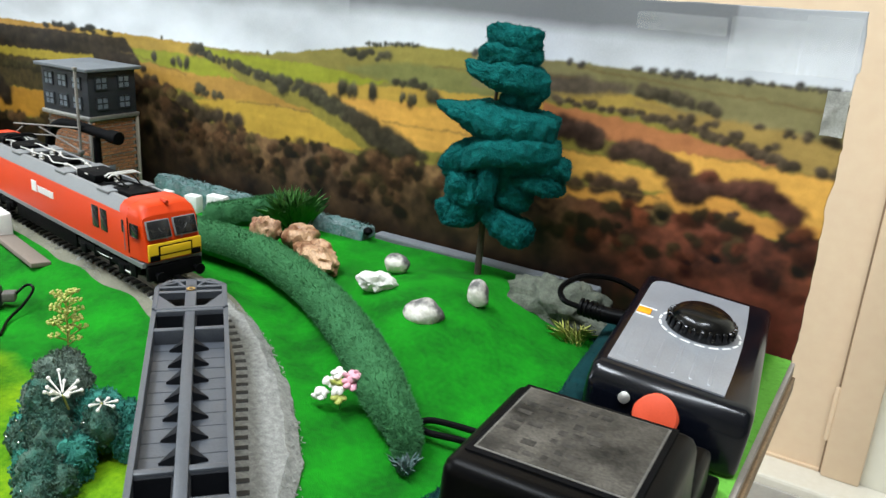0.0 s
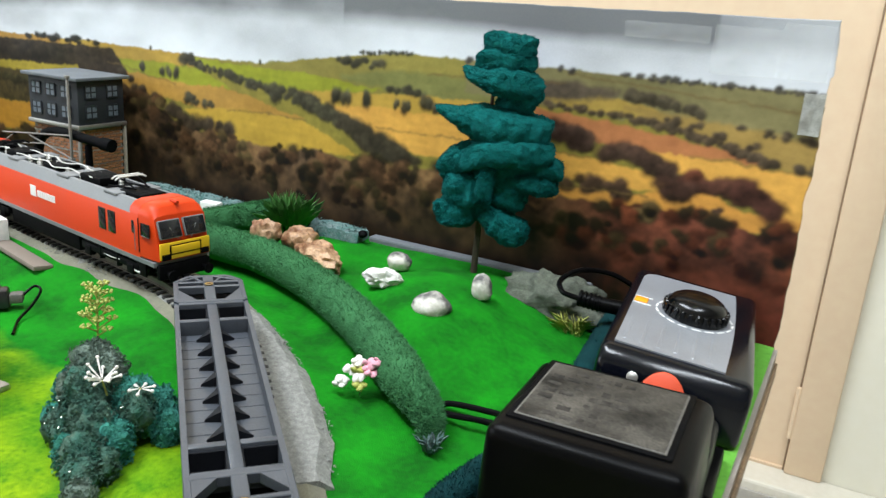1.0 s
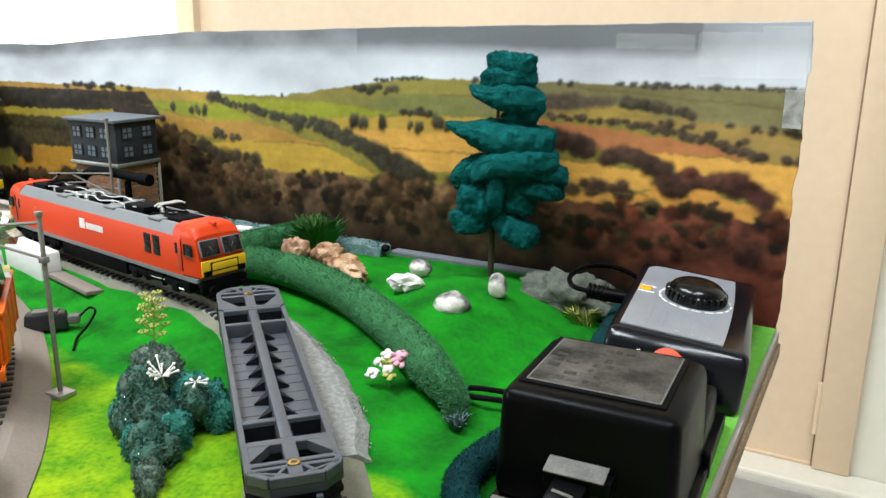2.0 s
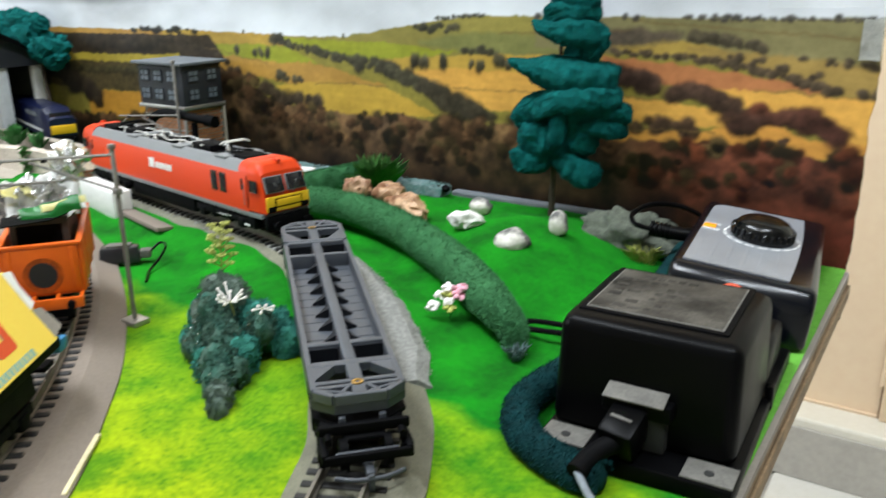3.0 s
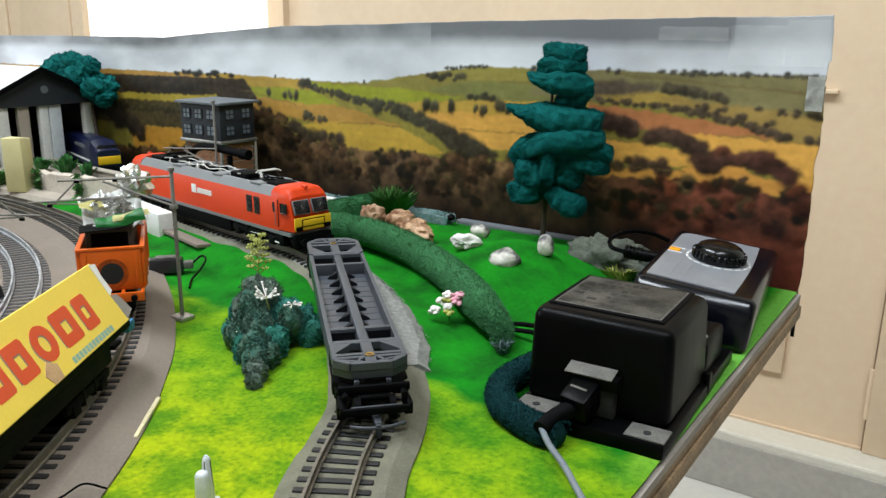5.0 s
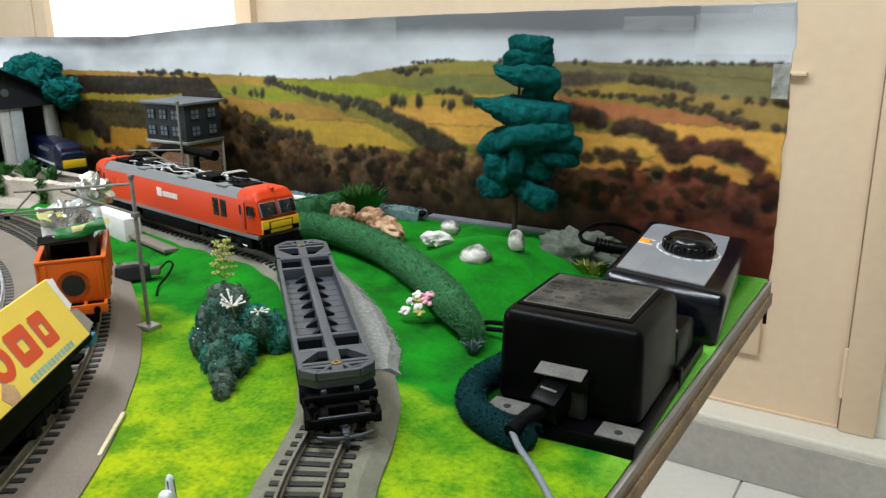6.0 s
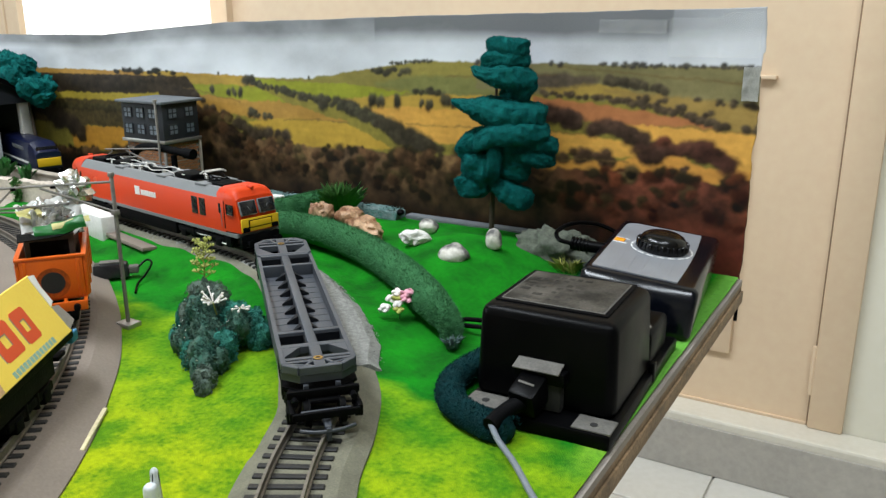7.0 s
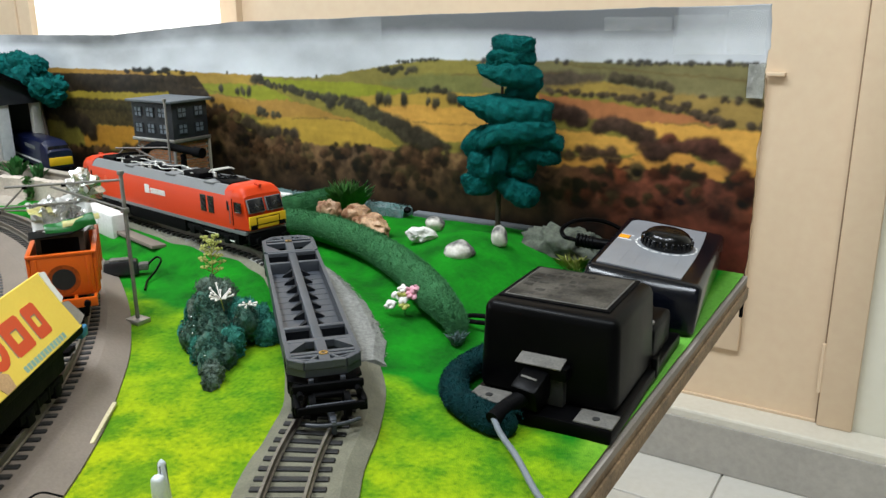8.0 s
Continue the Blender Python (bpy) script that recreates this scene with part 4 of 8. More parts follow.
    bow = 0.0016 * np.sin(X * 17) * (Z / 0.19) + 0.0025 * fbm(X, Z, 9, 200) * np.clip(Z / 0.19, 0, 1)
    zz = np.where(Z > 0.12, 0.12 + (Z - 0.12) * (top_edge - 0.12) / 0.07, Z)
    ragged = np.clip((X - 0.19) / 0.01, 0, 1) * (0.0016 * fbm(X * 0, Z, 60, 230) - 0.0012 * (vnoise(X * 0, Z, 35, 240) > 0.72))
    co = np.stack([X + ragged, 0.6 + bow, zz + 0.0006 * fbm(X, Z, 40, 210) * (Z > 0.185)], -1).reshape(-1, 3)
    idx = np.arange(nz * nx).reshape(nz, nx)
    quad = np.stack([idx[:-1, :-1], idx[:-1, 1:], idx[1:, 1:], idx[1:, :-1]], -1).reshape(-1, 4)
    me = bpy.data.meshes.new("backdrop")
    me.vertices.add(len(co)), me.loops.add(quad.size), me.polygons.add(len(quad))
    me.vertices.foreach_set("co", co.ravel())
    me.loops.foreach_set("vertex_index", quad.ravel().astype(np.int32))
    me.polygons.foreach_set("loop_start", np.arange(0, quad.size, 4, dtype=np.int32))
    me.update(calc_edges=True)
    lay = me.color_attributes.new("ink", "FLOAT_COLOR", "POINT")
    lay.data.foreach_set("color", np.concatenate([C, np.ones((nz, nx, 1))], -1).reshape(-1, 4).ravel().astype(np.float32))
    me.shade_smooth()
    me.materials.append(M["poster"])
    o = new("backdrop_poster", me)
    so = o.modifiers.new("paper", "SOLIDIFY")
    so.thickness, so.offset = 0.0004, -1
    return tagged(o, "printed paper backdrop of autumn fields and hills, creased and taped", "poster")


backdrop()

# ---- railway track ----
RAIL = 0.0095


def arc(cx, cy, r, a0, a1, n):
    return [Vector((cx + r * math.cos(radians(a0 + (a1 - a0) * i / n)), cy + r * math.sin(radians(a0 + (a1 - a0) * i / n)), 0)) for i in range(n + 1)]


def resample(pts, gap):
    out, need = [pts[0]], gap
    for a, c in zip(pts, pts[1:]):
        L, at = (c - a).length, 0.0
        while L - at >= need:
            at += need
            out.append(a.lerp(c, at / L))
            need = gap
        need -= L - at
    return out


INNER = arc(-0.473, -0.097, 0.448, 0, 118, 140)
OUTER = arc(-0.504, -0.194, 0.6050, 8, 112, 160)
YARD = [Vector((q[0], q[1], 0)) for q in spline([(-0.95, 0.565), (-0.75, 0.572), (-0.64, 0.571), (-0.56, 0.556), (-0.49, 0.533), (-0.42, 0.508), (-0.36, 0.492)], 60)]


def card_lift(x):
    return 0.004


def track(line, label, railmat="rail", base=0.003, lift=lambda x: 0.0, wood="sleeper"):
    o = thing("railway_track", pose(0, 0, 0), label, "track", "model tracks")
    pts = resample(line, 0.0072)
    sm = None
    for i in range(1, len(pts) - 1):
        d = (pts[i + 1] - pts[i - 1]).normalized()
        m = Matrix.Translation((pts[i].x, pts[i].y, base + lift(pts[i].x))) @ RZ(math.degrees(math.atan2(d.y, d.x)))
        if sm is None:
            s = part("sleeper", box(B(), -0.0015, 0.0015, -0.0152, 0.0152, -0.002, 0.0009, 0.0003, seg=1), wood, o, smooth=False)
            sm = s.data
        else:
            s = new("sleeper", sm)
            s.parent = o
        s.matrix_local = m
    for side in (-1, 1):
        b = B()
        rings = []
        for i in range(0, len(pts)):
            d = (pts[min(i + 1, len(pts) - 1)] - pts[max(i - 1, 0)]).normalized()
            nrm = Vector((-d.y, d.x, 0)) * side
            c = pts[i] + nrm * 0.0087
            z0, z1 = base + 0.0008 + lift(pts[i].x), RAIL + lift(pts[i].x)
            prof = [(-0.0012, z0), (0.0012, z0), (0.0012, z0 + 0.0006), (0.0004, z0 + 0.0010), (0.0004, z1 - 0.0012), (0.0006, z1 - 0.0010), (0.0006, z1), (-0.0006, z1), (-0.0006, z1 - 0.0010), (-0.0004, z1 - 0.0012), (-0.0004, z0 + 0.001), (-0.0012, z0 + 0.0006)]
            rings.append([b.verts.new((c.x + nrm.x * u, c.y + nrm.y * u, z)) for u, z in prof])
        for p, q in zip(rings, rings[1:]):
            for k in range(12):
                b.faces.new((p[k], p[(k + 1) % 12], q[(k + 1) % 12], q[k]))
        bmesh.ops.recalc_face_normals(b, faces=b.faces[:])
        part("rail", b, railmat, o, smooth=False)
    return o


def ribbon(line, left, right, z0, z1, wob=0.002, freq=40, lift=lambda x: 0.0, slope=0.0, foot=None):
    """A raised band along a line, with uneven edges."""
    t = bmesh.new()
    pts = resample(line, 0.006)
    L, R = [], []
    for i, p in enumerate(pts):
        d = (pts[min(i + 1, len(pts) - 1)] - pts[max(i - 1, 0)]).normalized()
        n = Vector((-d.y, d.x, 0))
        wl, wr = (left(i / len(pts)) if callable(left) else left), (right(i / len(pts)) if callable(right) else right)
        L.append(p + n * (wl + wob * noise.noise(p * freq)))
        R.append(p - n * (wr + wob * noise.noise(p * freq + Vector((5, 5, 5)))))
    poly = [(p.x, p.y) for p in L] + [(p.x, p.y) for p in R[::-1]]
    n = len(L)
    rows = []
    for a, c in zip(L, R):
        e = (c - a).normalized() * slope
        zt = z1 + lift(a.x)
        zl = zt if not slope else lift(a.x) + 0.0004 if foot is None else foot
        rows.append([t.verts.new(q) for q in ((a.x, a.y, z0), (a.x, a.y, zl), (a.x + e.x, a.y + e.y, zt), (c.x - e.x, c.y - e.y, zt), (c.x, c.y, zl), (c.x, c.y, z0))])
    for a, c in zip(rows, rows[1:]):
        for k in range(6):
            t.faces.new((a[k], a[(k + 1) % 6], c[(k + 1) % 6], c[k]))
    t.faces.new(rows[0][::-1]), t.faces.new(rows[-1])
    bmesh.ops.recalc_face_normals(t, faces=t.faces[:])
    return t


structure("track_bed", ribbon(MAIN, 0.0228, 0.0278, -0.0005, 0.0036, 0.0014, 28, climb, 0.007), "roadbed", "painted grey-green roadbed under the track")
structure("gravel_bed", ribbon([p for p in MAIN if -0.42 < p.x and p.y > 0.306], lambda s: 0.019 * min(1, 0.3 + s * 16), lambda s: float(np.interp(s, [0, 0.03, 0.08, 0.15, 0.22, 0.32, 0.5, 1.0], [0.0300, 0.0345, 0.0360, 0.0347, 0.0305, 0.0275, 0.021, 0.017])), 0.0, 0.0046, 0.0030, 90, climb, 0.006), "gravel", "grey gravel ballast beside the rails")
structure("card_bed", ribbon(OUTER, 0.030, lambda s: float(np.interp(s, [0, 0.26, 0.36, 0.43, 1], [0.037, 0.0365, 0.0340, 0.0320, 0.031])), 0.0003, 0.0042, 0.0010, 25, card_lift, 0.013, 0.0021), "card", "brown card strip under the outer curved track")
structure("card_bed_inner", ribbon(INNER, 0.034, 0.068, 0.0003, 0.0044, 0.003), "card", "brown card sheet under the curved tracks")
def grit():
    """Loose grains on the ballast and along its ragged edge."""
    rg = random.Random(83)
    line = [p for p in MAIN if -0.42 < p.x and p.y > 0.306]
    co, fa = [], []
    for _ in range(9000):
        k = rg.randrange(1, len(line) - 1)
        p = line[k].lerp(line[k + 1], rg.random())
        # window with a pale curtain beside the door, lit by its own emission
        d = (line[k + 1] - line[k - 1]).normalized()
        side = rg.choice((-1, 1, 1))
        n = Vector((d.y, -d.x, 0)) * side
        u = k / len(line)
        far = float(np.interp(u, [0, 0.08, 0.22, 0.5, 1.0], [0.032, 0.037, 0.031, 0.022, 0.018])) if side > 0 else 0.0195
        o = rg.uniform(0.0115, far + 0.0015)
        q = p + n * o + Vector((0, 0, climb(p.x) + (0.0046 if o < far - 0.006 else 0.0046 - 0.0042 * (o - far + 0.006) / 0.0075)))
        r = rg.uniform(0.0003, 0.0009)
        i = len(co)
        co += [q + Vector((rg.uniform(-1, 1), rg.uniform(-1, 1), rg.uniform(-0.3, 1))) * r for _ in range(4)]
        fa += [(i, i + 1, i + 2), (i, i + 1, i + 3), (i, i + 2, i + 3), (i + 1, i + 2, i + 3)]
    me = bpy.data.meshes.new("gravel_grit")
    me.from_pydata(co, [], fa)
    me.materials.append(M["gravel"])
    return tagged(new("gravel_grit", me), "loose pale grey grit on the ballast", "gravel", "", "stuff")


grit()
track(MAIN, "model railway track on grey gravel with dull rails", "railold", 0.0045, climb)
track(INNER, "inner curve of model railway track with shiny rails", "rail", 0.0042, wood="sleepergrey")
track(OUTER, "outer curve of model railway track on card", "railold", 0.0042, card_lift)
track(YARD, "model railway track leading into the shed", "railold", 0.0042)

# ---- rolling stock ----


def wheelset(o, x, r=0.0065, gauge=0.0165):
    b = B()
    cyl(b, (x, -gauge / 2 - 0.002, r), (x, gauge / 2 + 0.002, r), 0.0012)
    for s in (-1, 1):
        y = s * gauge / 2
        cyl(b, (x, y - 0.0012 * s, r), (x, y + 0.0014 * s, r), r, n=20)
        cyl(b, (x, y - 0.0016 * s, r), (x, y - 0.0010 * s, r), r + 0.0008, n=20)
    return part("wheelset", b, "under", o, "dark metal wheels on an axle")


def bogie(o, cx, half, r=0.0065, width=0.026):
    wheelset(o, cx - half, r), wheelset(o, cx + half, r)
    b = B()
    for s in (-1, 1):
        box(b, cx - half - 0.008, cx + half + 0.008, s * width / 2 - 0.0012, s * width / 2 + 0.0012, 0.006, 0.0105, 0.0006)
        for k in (-1, 1):
            box(b, cx + k * half - 0.0035, cx + k * half + 0.0035, s * width / 2 - 0.002, s * width / 2 + 0.002, 0.003, 0.009, 0.0006)
        for k in (-0.4, 0.4):
            cyl(b, (cx + k * half, s * width / 2, 0.004), (cx + k * half, s * width / 2, 0.012), 0.0016)
    box(b, cx - 0.006, cx + 0.006, -width / 2, width / 2, 0.009, 0.013, 0.0006)
    for k in (-1, 1):
        box(b, cx + k * (half + 0.008) - 0.001, cx + k * (half + 0.008) + 0.001, -width / 2, width / 2, 0.0065, 0.010, 0.0005)
    return part("bogie_frame", b, "under", o, "black bogie side frames")


def section(bm, xs, prof, mi=0, cap=True):
    """A body drawn along x: prof(x) gives its closed outline of (y, z)."""
    t = bmesh.new()
    rings = [[t.verts.new((x, y, z)) for y, z in prof(x)] for x in xs]
    for a, c in zip(rings, rings[1:]):
        n = len(a)
        for i in range(n):
            t.faces.new((a[i], a[(i + 1) % n], c[(i + 1) % n], c[i])).material_index = mi
    if cap:
        t.faces.new(rings[0][::-1]), t.faces.new(rings[-1])
    bmesh.ops.recalc_face_normals(t, faces=t.faces[:])
    return join(bm, t)


def electric_loco():
    o = thing("electric_locomotive", pose(-0.2345, 0.4535, RAIL + 0.0085, 0, -0.9, -11.6), "red electric model locomotive with grey roof and yellow nose", "locomotive")
    W, L, z0, zs, zr = 0.0176, 0.134, 0.0125, 0.0395, 0.0468
    side = lambda w, zt: [(-w, z0), (w, z0), (w, zt), (-w, zt)]
    # body sides
    part("body", section(B(), (-0.1165, 0.1165), lambda x: [(-W, z0 + 0.0024), (W, z0 + 0.0024), (W, zs), (W - 0.0006, zs + 0.001), (-W + 0.0006, zs + 0.001), (-W, zs)]), "red", o)
    part("sole_bar", section(B(), (-0.131, 0.131), lambda x: [(-W - 0.0003, z0), (W + 0.0003, z0), (W + 0.0003, z0 + 0.0025), (-W - 0.0003, z0 + 0.0025)]), "grey", o, "grey lower edge of the body")
    # sloping roof shoulders with a sunken equipment well
    for s in (-1, 1):
        b = section(B(), (-0.1085, 0.1085), lambda x: [(s * W, zs), (s * (W - 0.0015), zs + 0.0032), (s * (W - 0.0046), zr - 0.0012), (s * (W - 0.0068), zr - 0.0010), (s * (W - 0.0068), zs + 0.001), (s * (W - 0.001), zs)])
        part("roof_shoulder", b, "grey", o, "grey sloping roof edge")
    part("roof_well", box(B(), -0.108, 0.108, -W + 0.007, W - 0.007, zs, zs + 0.0045), "under", o, "dark roof well")
    for x0, x1, h in ((-0.104, -0.082, 0.004), (-0.066, -0.046, 0.0045), (-0.012, 0.004, 0.003), (0.036, 0.06, 0.005), (0.082, 0.104, 0.003)):
        part("roof_box", box(B(), x0, x1, -0.0085, 0.0085, zs + 0.0045, zs + 0.0045 + h, 0.0008), "under", o, "dark box on the roof")
    for x0 in (-0.05, 0.018, 0.075):
        part("roof_cover", box(B(), x0, x0 + 0.014, -W + 0.003, W - 0.003, zr - 0.0022, zr - 0.0004, 0.0005), "grey", o)
    b = B()
    for y, ph in ((-0.0075, 0.0), (0.0035, 1.7)):
        tube(b, spline([(-0.078 + 0.010 * k, y + 0.0016 * math.sin(k * 1.3 + ph), zr + 0.0010 + 0.0009 * math.sin(k * 2.1 + ph)) for k in range(14)], 56), 0.0004, 8)
    part("busbar", b, "winframe", o, "white roof pipes")
    for x in (-0.07, -0.036, -0.022, 0.016, 0.034, 0.056):
        for dx, y in ((0, -0.006), (0.004, 0.005)):
            part("insulator", lathe(B(), [(0.0020, 0), (0.0013, 0.0012), (0.0019, 0.0018), (0.0012, 0.0030), (0.0016, 0.0036), (0.0007, 0.0048)], 12, Matrix.Translation((x + dx, y, zr - 0.0030))), "metal", o, "pale ribbed insulator")
    for x, d, up in ((0.082, 1, 0.0026), (-0.076, -1, 0.0008)):
        b = B()
        for y in (-0.006, 0.006):
            tube(b, [Vector((x - 0.016 * d, y, zr - 0.001)), Vector((x + 0.010 * d, y * 0.7, zr + up * 0.6)), Vector((x + 0.011 * d, y * 0.7, zr + up * 0.6))], 0.0006, 6)
            tube(b, [Vector((x + 0.010 * d, y * 0.7, zr + up * 0.6)), Vector((x - 0.004 * d, y * 0.9, zr + up + 0.003))], 0.0005, 6)
        part("pantograph_arm", b, "under", o, "folded dark pantograph arm")
        b = B()
        for k in (-0.0055, -0.0015):
            tube(b, [Vector((x + k * d, -0.0098, zr + up + 0.0026)), Vector((x + k * d, -0.0075, zr + up + 0.0040)), Vector((x + k * d, 0.0075, zr + up + 0.0040)), Vector((x + k * d, 0.0098, zr + up + 0.0026))], 0.0006, 8)
        part("pantograph_head", b, "winframe" if d > 0 else "under", o, "pale collector bars")
    # cabs: raked front with two windscreens
    for s, nm in ((1, "front"), (-1, "rear")):
        xs = [0.1165, 0.122, 0.1275, 0.1305, 0.1330, 0.1340]

        def prof(x, s=s):
            k = (abs(x) - 0.1165) / 0.0175
            w = W * (1 - 0.10 * k * k)
            top = zs + 0.0072 - 0.0040 * k ** 3 - (0.0 if k < 0.9 else 0.002)
            sh = zs - 0.0005
            return [(-w, z0 + 0.0035), (w, z0 + 0.0035), (w, sh), (w * 0.95, sh + (top - sh) * 0.45), (w * 0.80, sh + (top - sh) * 0.85), (w * 0.55, top), (-w * 0.55, top), (-w * 0.80, sh + (top - sh) * 0.85), (-w * 0.95, sh + (top - sh) * 0.45), (-w, sh)]

        # rake: the upper part leans back
        t = section(B(), [s * x for x in xs], prof)
        for v in t.verts:
            if abs(v.co.x) > 0.125 and v.co.z > 0.0265:
                v.co.x -= s * (v.co.z - 0.0265) * 0.34 * (abs(v.co.x) - 0.125) / 0.009
        cab = part("cab", t, "red", o, "red cab with raked front")
        roof = section(B(), [s * x for x in (0.1075, 0.1165)], lambda x: [(-W, zs - 0.0005), (W, zs - 0.0005), (W * 0.95, zs + 0.0033), (W * 0.8, zs + 0.0061), (W * 0.55, zs + 0.0073), (-W * 0.55, zs + 0.0073), (-W * 0.8, zs + 0.0061), (-W * 0.95, zs + 0.0033)])
        part("cab_roof", roof, "redroof", o, "red cab roof")
        fx = 0.1341
        part("nose_panel", box(B(), s * fx - 0.0008, s * fx + 0.0008, -W * 0.9, W * 0.9, z0 + 0.0042, 0.0262, 0.0005), "yellow", o, "yellow warning panel")
        part("grille_recess", box(B(), s * fx - 0.0002, s * fx + 0.0010, -W * 0.58, W * 0.58, z0 + 0.0065, 0.0250, 0.0004), "under", o, "dark line round the nose grille")
        part("nose_grille", box(B(), s * fx - 0.0002, s * fx + 0.0014, -W * 0.52, W * 0.52, z0 + 0.0073, 0.0242, 0.0004), "yellow", o)
        for y in (-1, 1):
            part("marker_light", box(B(), s * (fx + 0.0006) - 0.0006, s * (fx + 0.0006) + 0.0006, y * 0.0122 - 0.0030, y * 0.0122 + 0.0030, z0 + 0.0040, z0 + 0.0075, 0.0005), "under", o, "dark marker light cluster")
            m = Matrix.Translation((s * 0.1316, y * 0.0079, 0.0332)) @ Matrix.Rotation(radians(-19 * s), 4, "Y")
            part("windscreen_frame", box(B(), -0.0009, 0.0009, -0.0070, 0.0070, -0.0053, 0.0053, 0.0006, m=m), "grey", o, "pale windscreen surround")
            part("windscreen", box(B(), -0.0013, 0.0013, -0.0064, 0.0064, -0.0048, 0.0048, 0.0005, m=m), "glass", o, "dark glass windscreen")
            part("wiper", cyl(B(), (s * 0.1345, y * 0.004, 0.0275), (s * 0.1325, y * 0.0085, 0.0345), 0.0002, n=6), "grey", o)
            part("cab_side_window", box(B(), s * 0.1195, s * 0.1280, y * W - 0.0004, y * W * 0.985 + 0.0006 * y, 0.0285, 0.0360, 0.0004), "glass", o, "dark side window")
            part("cab_door_line", box(B(), s * 0.1165 - 0.0004, s * 0.1165 + 0.0004, y * (W + 0.0001) - 0.0002, y * (W + 0.0001) + 0.0002, 0.018, 0.038), "under", o)
            part("handrail", cyl(B(), (s * 0.1135, y * (W + 0.0008), 0.019), (s * 0.1135, y * (W + 0.0008), 0.033), 0.0003, n=6), "grey", o)
            part("door_window", box(B(), s * 0.1095, s * 0.1118, y * W - 0.0004, y * W + 0.0004, 0.0285, 0.0355, 0.0002), "glass", o)
            cyl(bm0 := B(), (s * 0.131, y * 0.0115, 0.0085), (s * 0.139, y * 0.0115, 0.0085), 0.0012)
            cyl(bm0, (s * 0.139, y * 0.0115, 0.0085), (s * 0.140, y * 0.0115, 0.0085), 0.0030)
            part("buffer", bm0, "under", o)
        part("horn", cyl(B(), (s * 0.122, 0, zs + 0.0074), (s * 0.128, 0, zs + 0.0070), 0.0011), "redroof", o)
        part("buffer_beam", box(B(), s * 0.1325 - 0.0015, s * 0.1325 + 0.0015, -W * 0.93, W * 0.93, 0.0050, z0 + 0.001, 0.0006), "under", o)
        part("coupling", box(B(), s * 0.141 - 0.008, s * 0.141 + 0.003, -0.002, 0.002, 0.0035, 0.006, 0.0005), "under", o)
    # side windows, print and details on both flanks
    for y in (-1, 1):
        for x in (0.0775, 0.0880):
            part("side_window", box(B(), x - 0.0040, x + 0.0040, y * W - 0.0004, y * W + 0.0004, 0.0235, 0.0365, 0.0003), "glass", o, "dark narrow body window")
        part("logo_block", box(B(), -0.0125, -0.0050, y * W - 0.0003, y * W + 0.0003, 0.0270, 0.0340), "white", o, "white printed square")
        for i in range(8):
            part("logo_bar", box(B(), -0.0030 + i * 0.0030, -0.0007 + i * 0.0030, y * W - 0.0003, y * W + 0.0003, 0.0275, 0.0318), "white", o, "white printed bar")
        part("crest", cyl(B(), (-0.083, y * (W - 0.0002), 0.030), (-0.083, y * (W + 0.0003), 0.030), 0.0032, n=20), "boxred", o, "faded round crest")
        part("step", box(B(), 0.112, 0.121, y * 0.0165 - 0.0006, y * 0.0165 + 0.0006, 0.004, 0.012, 0.0003), "under", o)
    bogie(o, 0.082, 0.024, 0.0072, 0.0325), bogie(o, -0.082, 0.024, 0.0072, 0.0325)
    part("underframe_box", box(B(), -0.046, 0.046, -0.0168, 0.0168, 0.002, z0, 0.001), "under", o)
    b = B()
    tube(b, spline([(0.070, -0.0165, 0.0085), (0.082, -0.0168, 0.0078), (0.094, -0.0168, 0.0085)], 8), 0.0008, 6)
    tube(b, spline([(0.098, -0.0165, 0.0075), (0.108, -0.0168, 0.006), (0.115, -0.0168, 0.0055)], 8), 0.0008, 6)
    part("brake_pipe", b, "winframe", o, "pale pipe along the bogie")
    return o


electric_loco()


